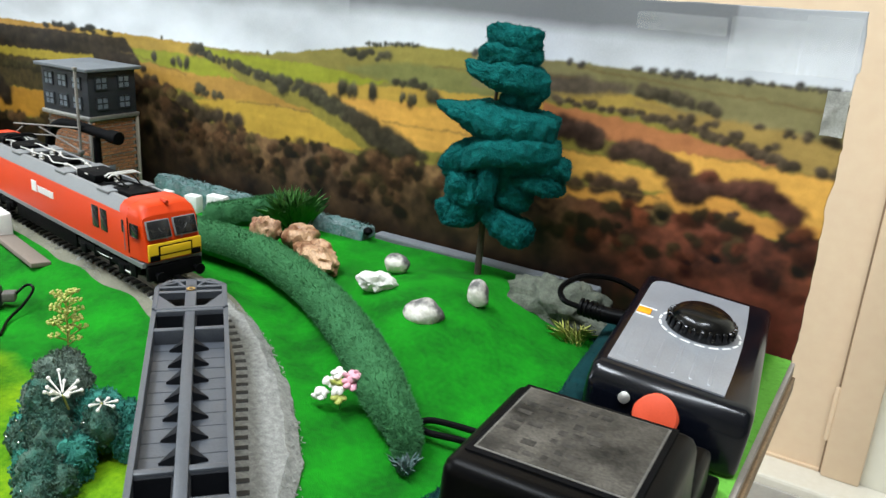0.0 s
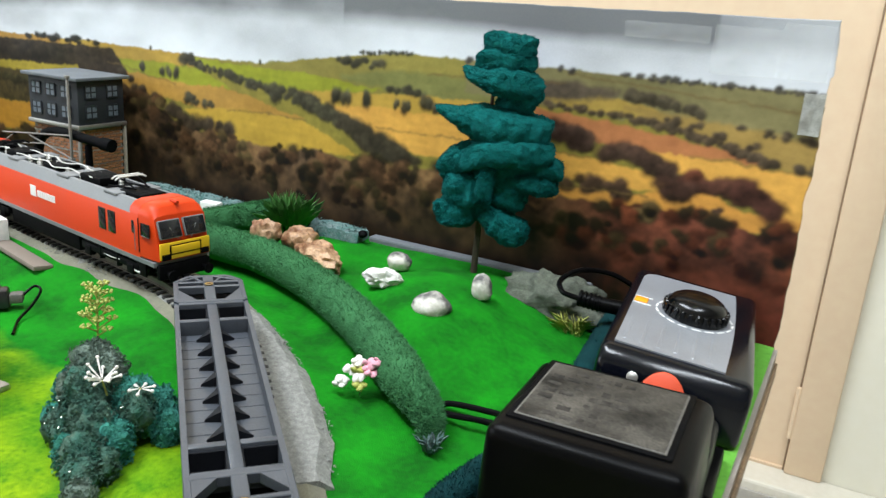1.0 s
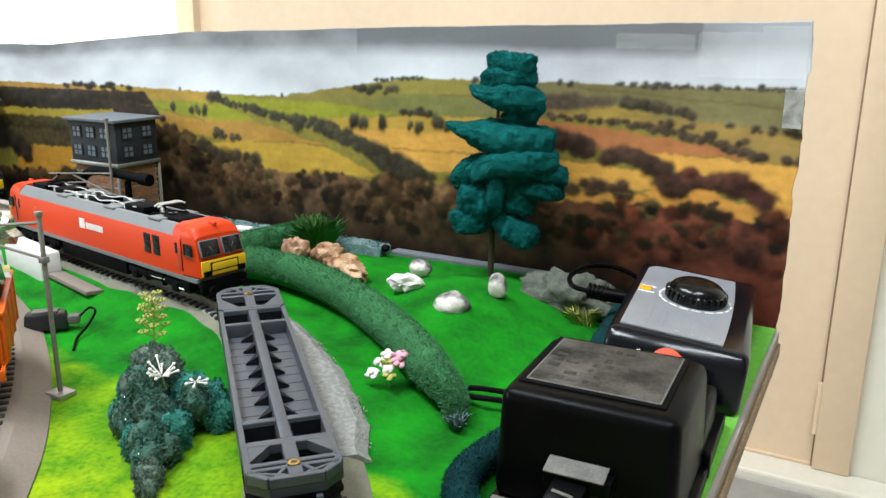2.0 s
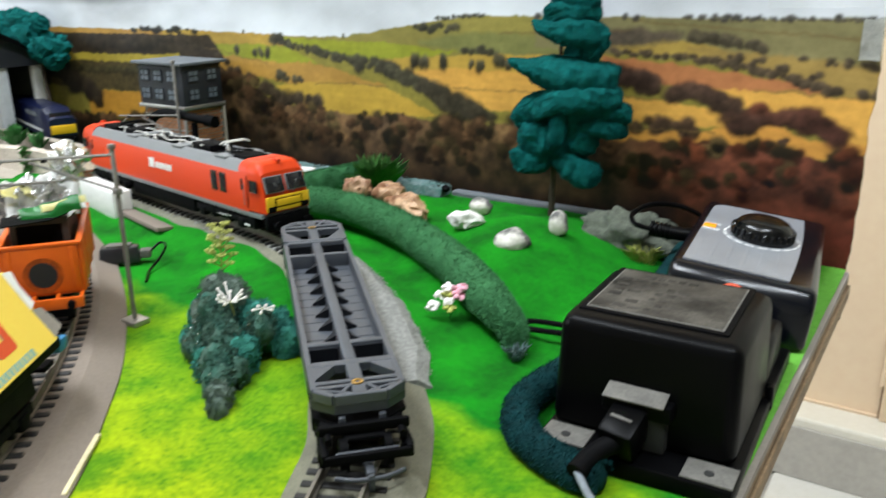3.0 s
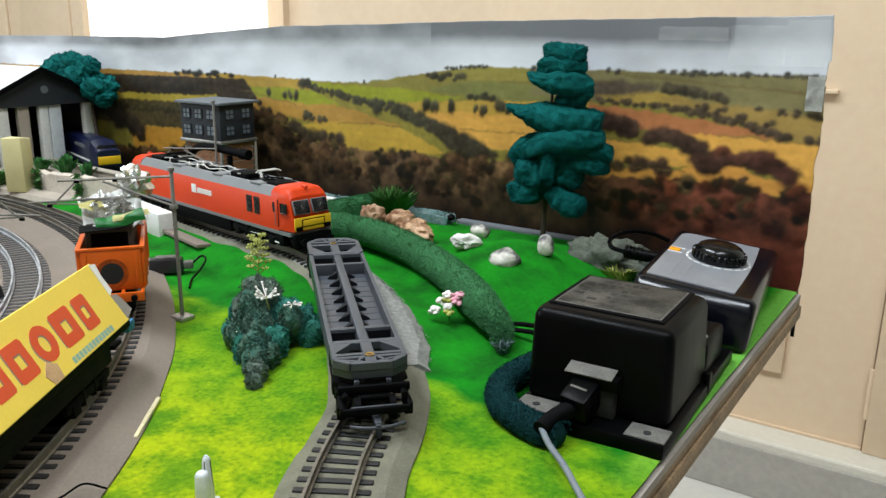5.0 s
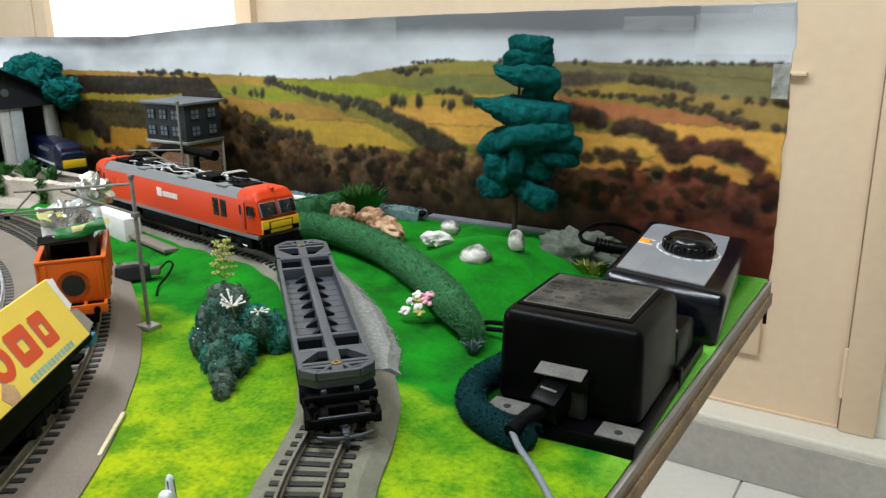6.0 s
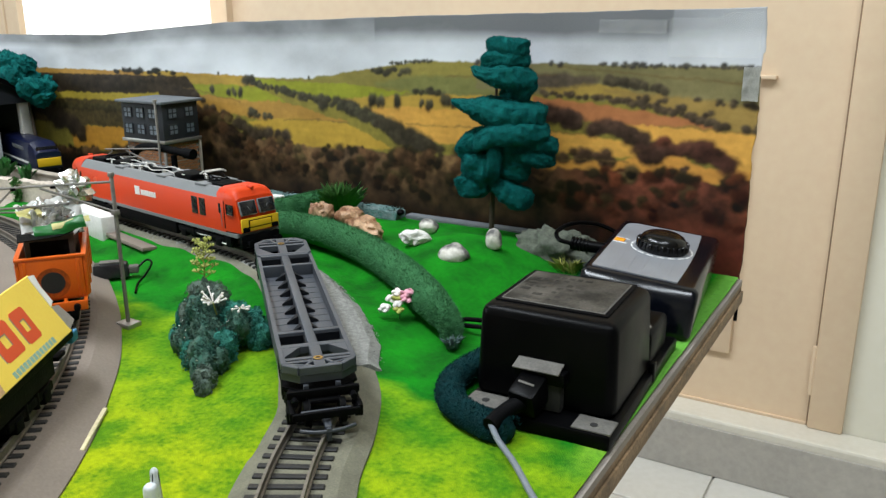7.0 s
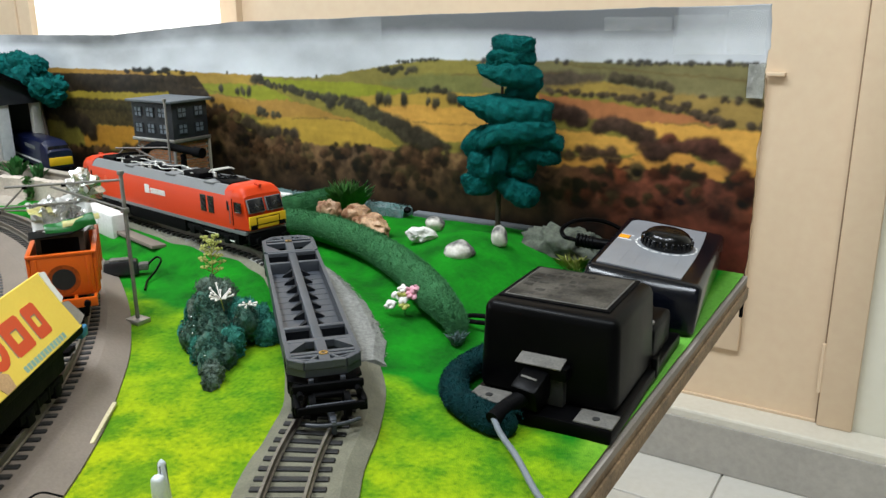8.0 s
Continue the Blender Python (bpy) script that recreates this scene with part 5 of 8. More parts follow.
def well_wagon():
    o = thing("well_wagon", pose(0.0092, 0.3330, RAIL + 0.0042, 0, 1.5, -43.5) @ Matrix.Diagonal((0.88, 0.955, 1.0, 1)), "grey empty well wagon with ribbed deck, coupled to the locomotive", "wagon")
    w, e, h, lo = 0.0178, 0.1150, 0.0245, 0.0165
    # side beams, deeper between the bogies
    wl, pa, pb = 0.0625, 0.0665, 0.0835
    for s in (-1, 1):
        b = section(B(), (-0.087, 0.087), lambda x: [(s * (w - 0.0022), lo - 0.004), (s * w, lo - 0.004), (s * w, h - 0.001), (s * (w - 0.0022), h - 0.001)])
        part("side_beam", b, "wagontop", o)
        for i in range(7):
            x = -0.0480 + i * 0.0157
            t = bmesh.new()
            v = [t.verts.new(c) for c in ((x, s * 0.0024, lo), (x + 0.0058, s * 0.0024, lo), (x + 0.0046, s * 0.0086, lo), (x, s * 0.0024, h - 0.0035), (x + 0.0058, s * 0.0024, h - 0.0035), (x + 0.0046, s * 0.0086, lo + 0.0010))]
            for f in ((0, 1, 2), (3, 4, 5), (0, 1, 4, 3), (1, 2, 5, 4), (2, 0, 3, 5)):
                t.faces.new([v[k] for k in f])
            bmesh.ops.recalc_face_normals(t, faces=t.faces[:])
            # dark copy of the plastic, for the shadow beside the spine
            part("gusset", t, "pocket", o, "triangular gusset coloured dark for its shadow", smooth=False)
    part("well_floor", box(B(), -wl + 0.0105, wl, -w + 0.0022, w - 0.0022, lo - 0.002, lo), "wagontop", o, "grey well floor")
    for i in range(11):
        x = -0.0450 + i * 0.0100
        part("floor_joint", box(B(), x - 0.0002, x + 0.0002, -w + 0.0022, w - 0.0022, lo, lo + 0.0002), "wagontop", o)
    part("spine", box(B(), -0.086, 0.086, -0.0024, 0.0024, lo - 0.002, h - 0.0008, 0.0005), "wagontop", o, "raised centre spine")
    for s in (-1, 1):
        # the well lies nearer to one end
        k = 0.0 if s > 0 else 0.0105
        p0, p1 = sorted((s * (pa - k), s * (pb - k)))
        for y in (-1, 1):
            side = (y * 0.0091 - 0.0067, y * 0.0091 + 0.0067)
            part("cross_beam", box(B(), s * (0.0645 - k) - 0.0018, s * (0.0645 - k) + 0.0018, *side, lo - 0.002, h - 0.0012, 0.0005), "wagontop", o)
            # pocket faces in the dark copy, for the shade of the recess
            part("pocket", box(B(), p0, p1, *side, lo - 0.006, lo - 0.004), "pocket", o, "recessed pocket floor coloured dark for its shade")
            part("pocket_end", box(B(), s * (0.0829 - k) - 0.0005, s * (0.0829 - k) + 0.0005, *side, lo - 0.004, h - 0.0025), "pocket", o, "pocket side coloured dark for its shade")
            part("pocket_end", box(B(), s * (0.0671 - k) - 0.0005, s * (0.0671 - k) + 0.0005, *side, lo - 0.004, h - 0.0025), "pocket", o, "pocket side coloured dark for its shade")
            part("pocket_side", box(B(), p0, p1, y * 0.0028 - 0.0003, y * 0.0028 + 0.0003, lo - 0.004, h - 0.0025), "pocket", o, "pocket side coloured dark for its shade")
        part("cross_beam", box(B(), s * (0.0855 - k) - 0.0020, s * (0.0855 - k) + 0.0020, -w + 0.0022, w - 0.0022, h - 0.007, h - 0.0004, 0.0006), "wagontop", o)
        # end frame with open triangles over the bogie
        x0, xm, x1, x2 = 0.0885 - k, 0.1030 - k * 0.5, 0.1080 - k * 0.2, e
        # black plate in place of the shade behind the open triangles
        part("end_floor", slab(B(), [(s * x, y) for x, y in ((x0, -w), (x1, -w), (x2, -w * 0.55), (x2, w * 0.55), (x1, w), (x0, w))], h - 0.0125, h - 0.011), "under", o, "black plate that stands for shade under the end frame")
        b = B()
        bar = lambda p, q, t=0.0014: box(b, -(Vector(q) - Vector(p)).length / 2, (Vector(q) - Vector(p)).length / 2, -t, t, h - 0.004, h, 0.0003, m=Matrix.Translation((s * (p[0] + q[0]) / 2, (p[1] + q[1]) / 2, 0)) @ RZ(math.degrees(math.atan2(q[1] - p[1], s * (q[0] - p[0])))), seg=1)
        ww = w - 0.0013
        for y in (-1, 1):
            bar((x0, y * ww), (x1, y * ww), 0.0013), bar((x1, y * ww), (x2 - 0.001, y * w * 0.55), 0.0013)
            slab(b, [(s * px, y * py) for px, py in ((x0 - 0.001, 0.0060), (x0 - 0.001, w), (xm - 0.0005, w - 0.0006))], h - 0.0040, h - 0.0002)
            bar((x2 - 0.002, y * w * 0.42), (x1 - 0.0005, y * 0.0035), 0.0008), bar((x1, y * ww), (x2 - 0.002, y * 0.0035), 0.0007)
        bar((xm, -ww), (xm, ww), 0.0012), bar((x1 - 0.0012, -ww), (x1 - 0.0012, ww), 0.0010), bar((x2 - 0.001, -w * 0.55), (x2 - 0.001, w * 0.55), 0.0012), bar((x0 - 0.001, -ww), (x0 - 0.001, ww), 0.0014)
        bar((x0, 0), (x2 - 0.001, 0), 0.0027)
        part("end_frame", b, "wagontop", o, "open triangular end frame")
        part("end_skirt", slab(B(), [(s * x, y) for x, y in ((x1, -w), (x2, -w * 0.55), (x2, w * 0.55), (x1, w), (x1 - 0.003, w), (x2 - 0.003, w * 0.5), (x2 - 0.003, -w * 0.5), (x1 - 0.003, -w))], h - 0.0075, h - 0.004), "wagon", o)
        b = lathe(B(), [(0.0022, h - 0.001), (0.0022, h + 0.0004), (0.0012, h + 0.0004), (0.0010, h - 0.0005)], 20, Matrix.Translation((s * (xm + 0.0025), 0, 0)))
        part("pivot", b, "brass", o, "brass pivot screw")
        cx = s * 0.1100
        bogie(o, cx, 0.0135, 0.0058, 0.031)
        part("bogie_bolster", box(B(), cx - 0.014, cx + 0.014, -0.008, 0.008, 0.010, h - 0.0125, 0.001), "under", o)
        part("bogie_beam", box(B(), min(cx + s * 0.0095, cx + s * 0.0120), max(cx + s * 0.0095, cx + s * 0.0120), -0.0168, 0.0168, 0.0125, 0.0162, 0.0006), "under", o, "black cross beam of the bogie")
        for y in (-1, 1):
            part("bogie_upright", box(B(), cx + s * 0.0075 - 0.0012, cx + s * 0.0075 + 0.0012, y * 0.0075 - 0.0012, y * 0.0075 + 0.0012, 0.0120, 0.0172, 0.0004), "wagon", o)
            part("bogie_buffer", cyl(B(), (cx + s * 0.012, y * 0.0135, 0.0125), (cx + s * 0.0165, y * 0.0135, 0.0125), 0.0015, n=12), "under", o, "small black buffer")
        b = box(B(), cx + s * 0.013, cx + s * 0.027, -0.0016, 0.0016, 0.0025, 0.0050, 0.0004)
        tube(b, spline([(cx + s * 0.0245, -0.0125, 0.0030), (cx + s * 0.0275, -0.0050, 0.0030), (cx + s * 0.0275, 0.0050, 0.0030), (cx + s * 0.0245, 0.0125, 0.0030)], 12), 0.0009, 8)
        box(b, cx + s * 0.0265, cx + s * 0.0285, -0.0012, 0.0012, -0.0015, 0.0045, 0.0003)
        box(b, min(cx + s * 0.019, cx + s * 0.0205), max(cx + s * 0.019, cx + s * 0.0205), -0.0115, 0.0115, 0.0085, 0.0100, 0.0004)
        part("coupling", b, "wagon", o, "grey loop coupling")
    for y in (-1, 1):
        part("under_skirt", box(B(), -0.074, 0.074, y * 0.013 - 0.001, y * 0.013 + 0.001, 0.004, lo - 0.003, 0.0006), "under", o)
    return o


well_wagon()


def on_outer(deg):
    """Pose on the outer curve at an angle, x along the rails."""
    a = radians(deg)
    return pose(-0.504 + 0.6055 * math.cos(a), -0.194 + 0.6055 * math.sin(a), RAIL + 0.004, 0, 0, deg - 90)


def orange_wagon():
    o = thing("open_wagon", on_outer(52.6), "bright orange plastic open goods wagon carrying sweet wrappers", "wagon")
    L, w, z0, z1 = 0.036, 0.0170, 0.0190, 0.0425
    for s in (-1, 1):
        part("side", box(B(), -L, L, s * w - 0.0009, s * w + 0.0009, z0, z1, 0.0004), "orange", o)
        for k in range(4):
            part("rib", box(B(), -L + 0.006 + k * 0.020, -L + 0.009 + k * 0.020, s * (w + 0.0009) - 0.0006, s * (w + 0.0009) + 0.0006, z0, z1, 0.0003), "orange", o)
        part("end", box(B(), s * L - 0.0009, s * L + 0.0009, -w + 0.001, w - 0.001, z0, z1, 0.0004), "orange", o)
        for y in (-0.0135, 0.0135):
            part("end_rib", box(B(), s * (L + 0.0010) - 0.0006, s * (L + 0.0010) + 0.0006, y - 0.0010, y + 0.0010, z0, z1 - 0.001, 0.0003), "orange", o)
        part("rim", box(B(), s * L - 0.0014, s * L + 0.0014, -w - 0.0012, w + 0.0012, z1 - 0.0004, z1 + 0.0012, 0.0004), "orange", o, "thick rounded rim")
        part("rim", box(B(), -L + 0.0016, L - 0.0016, s * w - 0.0014, s * w + 0.0014, z1 - 0.0004, z1 + 0.0012, 0.0004), "orange", o, "thick rounded rim")
    part("floor_plate", box(B(), -L, L, -w, w, z0 - 0.0012, z0 + 0.0012, 0.0004), "orange", o)
    for s in (-1, 1):
        # flat brown disc, wider than the dark one over it
        part("end_ring", cyl(B(), (s * (L + 0.0007), 0, 0.0282), (s * (L + 0.0010), 0, 0.0282), 0.0088, n=28), "rust", o, "brown ring round the recess")
        # flat dark disc painted for the shade of a recess
        part("end_hole_shade", cyl(B(), (s * (L + 0.0008), 0, 0.0285), (s * (L + 0.0012), 0, 0.0285), 0.0062, n=24), "dark", o, "dark disc for the shade in a round recess")
        b = box(B(), s * (L + 0.0070) - 0.0009, s * (L + 0.0070) + 0.0009, -0.0165, 0.0165, 0.0130, 0.0185, 0.0005)
        for y in (-0.0156, -0.0052, 0.0052, 0.0156):
            box(b, min(s * L, s * (L + 0.007)), max(s * L, s * (L + 0.007)), y - 0.0009, y + 0.0009, 0.0160, 0.0187, 0.0003)
        part("buffer_beam", b, "orange", o, "orange lattice headstock")
        for y in (-0.011, 0.011):
            part("buffer", cyl(B(), (s * (L + 0.007), y, 0.0155), (s * (L + 0.011), y, 0.0155), 0.0018), "under", o)
        part("coupling", box(B(), s * (L + 0.009) - 0.004, s * (L + 0.009) + 0.003, -0.004, 0.004, 0.005, 0.0075, 0.0008), "under", o)
        wheelset(o, s * 0.021, 0.0068)
    part("chassis", box(B(), -L, L, -0.011, 0.011, 0.006, z0 - 0.001, 0.0008), "under", o)
    return o


orange_wagon()
OW = on_outer(52.6)


def crumple(bm, nx, ny, sx, sy, amp, m, freq=90, seed=1, fold=0.0):
    """A thin sheet, creased and folded."""
    t = bmesh.new()
    off = Vector((seed * 3.3, seed * 1.7, seed))
    rows = []
    for j in range(ny + 1):
        r = []
        for i in range(nx + 1):
            x, y = (i / nx - 0.5) * sx, (j / ny - 0.5) * sy
            q = Vector((x, y, 0))
            z = amp * (abs(noise.noise(q * freq + off)) * 2 - 0.6 + 0.5 * noise.noise(q * freq * 2.5 + off)) - fold * (abs(x) / sx * 2) ** 2 * sx
            r.append(t.verts.new((x + 0.4 * amp * noise.noise(q * freq * 1.3 - off), y + 0.4 * amp * noise.noise(q * freq * 1.1 + off * 2), z)))
        rows.append(r)
    for a, c in zip(rows, rows[1:]):
        for i in range(nx):
            t.faces.new((a[i], a[i + 1], c[i + 1], c[i]))
    bmesh.ops.solidify(t, geom=t.faces[:], thickness=0.0002)
    bmesh.ops.transform(t, matrix=m, verts=t.verts[:])
    return join(bm, t)


o = thing("sweet_carton", OW @ pose(0, 0, 0.0160), "small dark brown carton lying in the orange wagon", "carton")
part("shell", box(B(), -0.030, 0.022, -0.0135, 0.0125, 0.004, 0.0365, 0.0008), "brownchoc", o)
part("label_panel", box(B(), 0.022, 0.0224, -0.0105, 0.0095, 0.022, 0.033), "under", o, "black printed panel")
part("lid_flap", slab(B(), [(0.018, -0.0165), (0.036, -0.0150), (0.030, 0.0060), (0.018, 0.0130)], 0.0366, 0.0372), "under", o, "black open flap")
o = thing("snack_wrapper", OW @ pose(0.002, 0.0, 0.0532), "crumpled white and silver foil snack wrapper on the carton", "wrapper")
part("foil_sheet", crumple(B(), 40, 32, 0.052, 0.034, 0.0042, pose(-0.006, 0.0, 0.006, 2, 12, 10), 80, 2, 0.06), "wrapper", o)
part("foil_lining", crumple(B(), 30, 30, 0.030, 0.024, 0.0062, pose(0.004, 0.002, 0.0085, 0, 24, 30), 130, 4, 0.10), "foil", o, "silver crumpled lining")
part("print_patch", crumple(B(), 16, 14, 0.008, 0.027, 0.0016, pose(0.0220, 0.006, 0.0040, 14, 42, 12), 90, 5, 0.1), "green", o, "green printed strip")
part("print_patch", crumple(B(), 12, 10, 0.004, 0.020, 0.0014, pose(0.0215, 0.012, 0.0062, 14, 42, 12), 90, 9, 0.1), "paleyellow", o, "yellow printed strip")
part("print_patch", crumple(B(), 12, 10, 0.010, 0.013, 0.002, pose(0.004, -0.010, 0.0105, 0, 16, 20), 90, 7, 0.1), "paleyellow", o, "pale yellow printed patch")
part("foil_ball", blob(B(), (-0.020, 0.014, 0.017), 0.011, 0.008, 0.010, 0.8, 210, 3), "foil", o, "crumpled silver foil tip")


def carton():
    """Three-sided sweet carton on a low wagon: red printed blocks on yellow, blue far end."""
    B0, d = Vector((-0.046, 0.232)), Vector((0.55, -0.836))
    s, L, zb = 0.0345, 0.236, 0.0365
    ang = math.degrees(math.atan2(d.y, d.x))
    o = thing("prism_carton", Matrix.Translation((B0.x, B0.y, zb)) @ RZ(ang), "yellow three-sided sweet carton with red printed blocks, one end open", "carton")
    hh = s * 0.866
    k = 0.0008
    prof = [(-k, 0), (-s + k, 0), (-s + k * 0.3, k * 1.1), (-s / 2 - k * 0.5, hh - k), (-s / 2 + k * 0.5, hh - k), (-k * 0.3, k * 1.1)]

    def slant(b, x0):
        for v in b.verts:
            if abs(v.co.x - x0) < 1e-5:
                v.co.x += 0.024 * v.co.z / hh
        return b

    part("shell", slant(section(B(), (0.0, 0.171), lambda x: prof, cap=False), 0.171), "boxyellow", o)
    part("blue_end", slant(section(B(), (0.171, L), lambda x: prof), 0.171), "boxblue", o, "bright blue carton end")
    part("inner_card", section(B(), (0.0015, 0.16), lambda x: [(y * 0.9 - s * 0.05, z * 0.9 + 0.001) for y, z in prof], cap=True), "greycard", o, "grey inside of the carton")
    # torn flaps at the open end
    up = Vector((0, -s / 2, hh)).normalized()
    out = Vector((0, hh, s / 2)).normalized()
    F = Matrix(((1, 0, 0, 0), (0, up.y, out.y, 0), (0, up.z, out.z, 0), (0, 0, 0, 1)))
    part("flap", slab(B(), [(-0.0065, 0.004), (0.002, 0.001), (0.002, s * 0.46), (-0.0035, s * 0.42), (-0.0055, s * 0.25)], -0.0003, 0.0003), "greycard", o, "grey torn flap").matrix_local = F @ Matrix.Rotation(radians(7), 4, "Y")
    part("flap", slab(B(), [(-0.0030, s * 0.5), (0.002, s * 0.46), (0.002, s - 0.001), (-0.0040, s - 0.002), (-0.0022, s * 0.75)], -0.0003, 0.0003), "wrapper", o, "white torn flap").matrix_local = F @ Matrix.Rotation(radians(-5), 4, "Y")
    # nine red printed shapes with grey shadows, plain blocks and rings in place of the brand's word
    def plate(outline, dx, dy, h0, hole=None):
        t = bmesh.new()
        k = len(outline)
        if hole is None:
            return slab(t, [(p + dx, q + dy) for p, q in outline], h0 - 0.0001, h0 + 0.0001)
        a = [[t.verts.new((p + dx, q + dy, h0 + e)) for p, q in ring] for e in (-0.0001, 0.0001) for ring in (outline, hole)]
        for n in range(k):
            m = (n + 1) % k
            t.faces.new((a[2][n], a[2][m], a[3][m], a[3][n]))
            t.faces.new((a[0][n], a[2][n], a[2][m], a[0][m]))
        bmesh.ops.recalc_face_normals(t, faces=t.faces[:])
        return t

    spans = ((0.0218, 0.0342), (0.0385, 0.0552), (0.0585, 0.0745), (0.0785, 0.0928), (0.0968, 0.1098), (0.1138, 0.1258), (0.1330, 0.1490), (0.1530, 0.1680), (0.1680, 0.1845))
    for i, (x, x1) in enumerate(spans):
        wd, big = x1 - x, i == 8
        y0, y1 = (0.0050 if big else 0.0085), (0.0285 if big else 0.0250)
        hole = None
        if big:
            cx = x + wd / 2
            pts = [(cx - 0.0024, y0), (cx + 0.0024, y0), (x + wd, y1 - 0.0050), (x + wd - 0.0006, y1), (x, y1 - 0.0006), (x, y1 - 0.0050)]
        elif i in (2, 7):
            cx, cy, ry = x + wd / 2, (y0 + y1) / 2, (y1 - y0) / 2
            pts = [(cx + wd / 2 * math.cos(a), cy + ry * math.sin(a)) for a in (2 * math.pi * n / 20 for n in range(20))]
            hole = [(cx + wd * 0.20 * math.cos(a), cy + ry * 0.48 * math.sin(a)) for a in (2 * math.pi * n / 20 for n in range(20))]
        else:
            c, inset = 0.0012, wd * 0.33
            pts = [(x + c, y0), (x + wd - c, y0), (x + wd, y0 + c), (x + wd, y1 - c), (x + wd - c, y1), (x + c, y1), (x, y1 - c), (x, y0 + c)]
            hole = [(x + inset, y0 + 0.0052), (x + wd - inset, y0 + 0.0052), (x + wd - inset, y0 + 0.0056), (x + wd - inset, y1 - 0.0056), (x + wd - inset, y1 - 0.0052), (x + inset, y1 - 0.0052), (x + inset, y1 - 0.0056), (x + inset, y0 + 0.0056)]
        part("print_shadow", plate(pts, 0.0007, -0.0007, 0.00006, hole), "boxgrey", o, "grey printed shadow").matrix_local = F
        part("print_block", plate(pts, 0, 0, 0.00016, hole), "boxred", o, "red printed shape").matrix_local = F
    for i in range(13):
        x = 0.0165 + i * 0.0032
        part("print_bar", slab(B(), [(x, 0.0018), (x + 0.0026, 0.0018), (x + 0.0026, 0.0048), (x, 0.0048)], 0.00005, 0.00025), "boxteal", o, "small teal bar").matrix_local = F
    part("picture_patch", slab(B(), [(0.0690, 0.0010), (0.0765, 0.0008), (0.0790, 0.0060), (0.0735, 0.0105), (0.0680, 0.0070)], 0.0001, 0.00045), "boxtan", o, "tan printed patch").matrix_local = F
    # wagon under it
    a0 = Vector((B0.x, B0.y, 0)) + Vector((d.x, d.y, 0)) * (L / 2)
    w = thing("flat_wagon", Matrix.Translation((a0.x - 0.836 * 0.0172, a0.y - 0.55 * 0.0172, RAIL + 0.001)) @ RZ(ang), "dark flat wagon with a blue headstock, under a sweet carton", "wagon")
    part("deck", box(B(), -0.124, 0.118, -0.0150, 0.0150, 0.021, 0.0262, 0.0006), "under", w)
    part("side_frame", box(box(B(), -0.10, 0.10, -0.0145, -0.0125, 0.012, 0.021, 0.0005), -0.10, 0.10, 0.0125, 0.0145, 0.012, 0.021, 0.0005), "under", w)
    for sgn in (-1, 1):
        part("headstock", box(B(), sgn * 0.128 - 0.004, sgn * 0.128 + 0.004, -0.0140, 0.0140, 0.0170, 0.0225, 0.0008), "blue", w, "blue headstock")
        bogie(w, sgn * 0.075, 0.014, 0.006, 0.026)
        part("coupling", box(B(), sgn * 0.134 - 0.006, sgn * 0.134 + 0.004, -0.003, 0.003, 0.005, 0.0075, 0.0008), "under", w)
    return o


carton()

# ---- power units ----


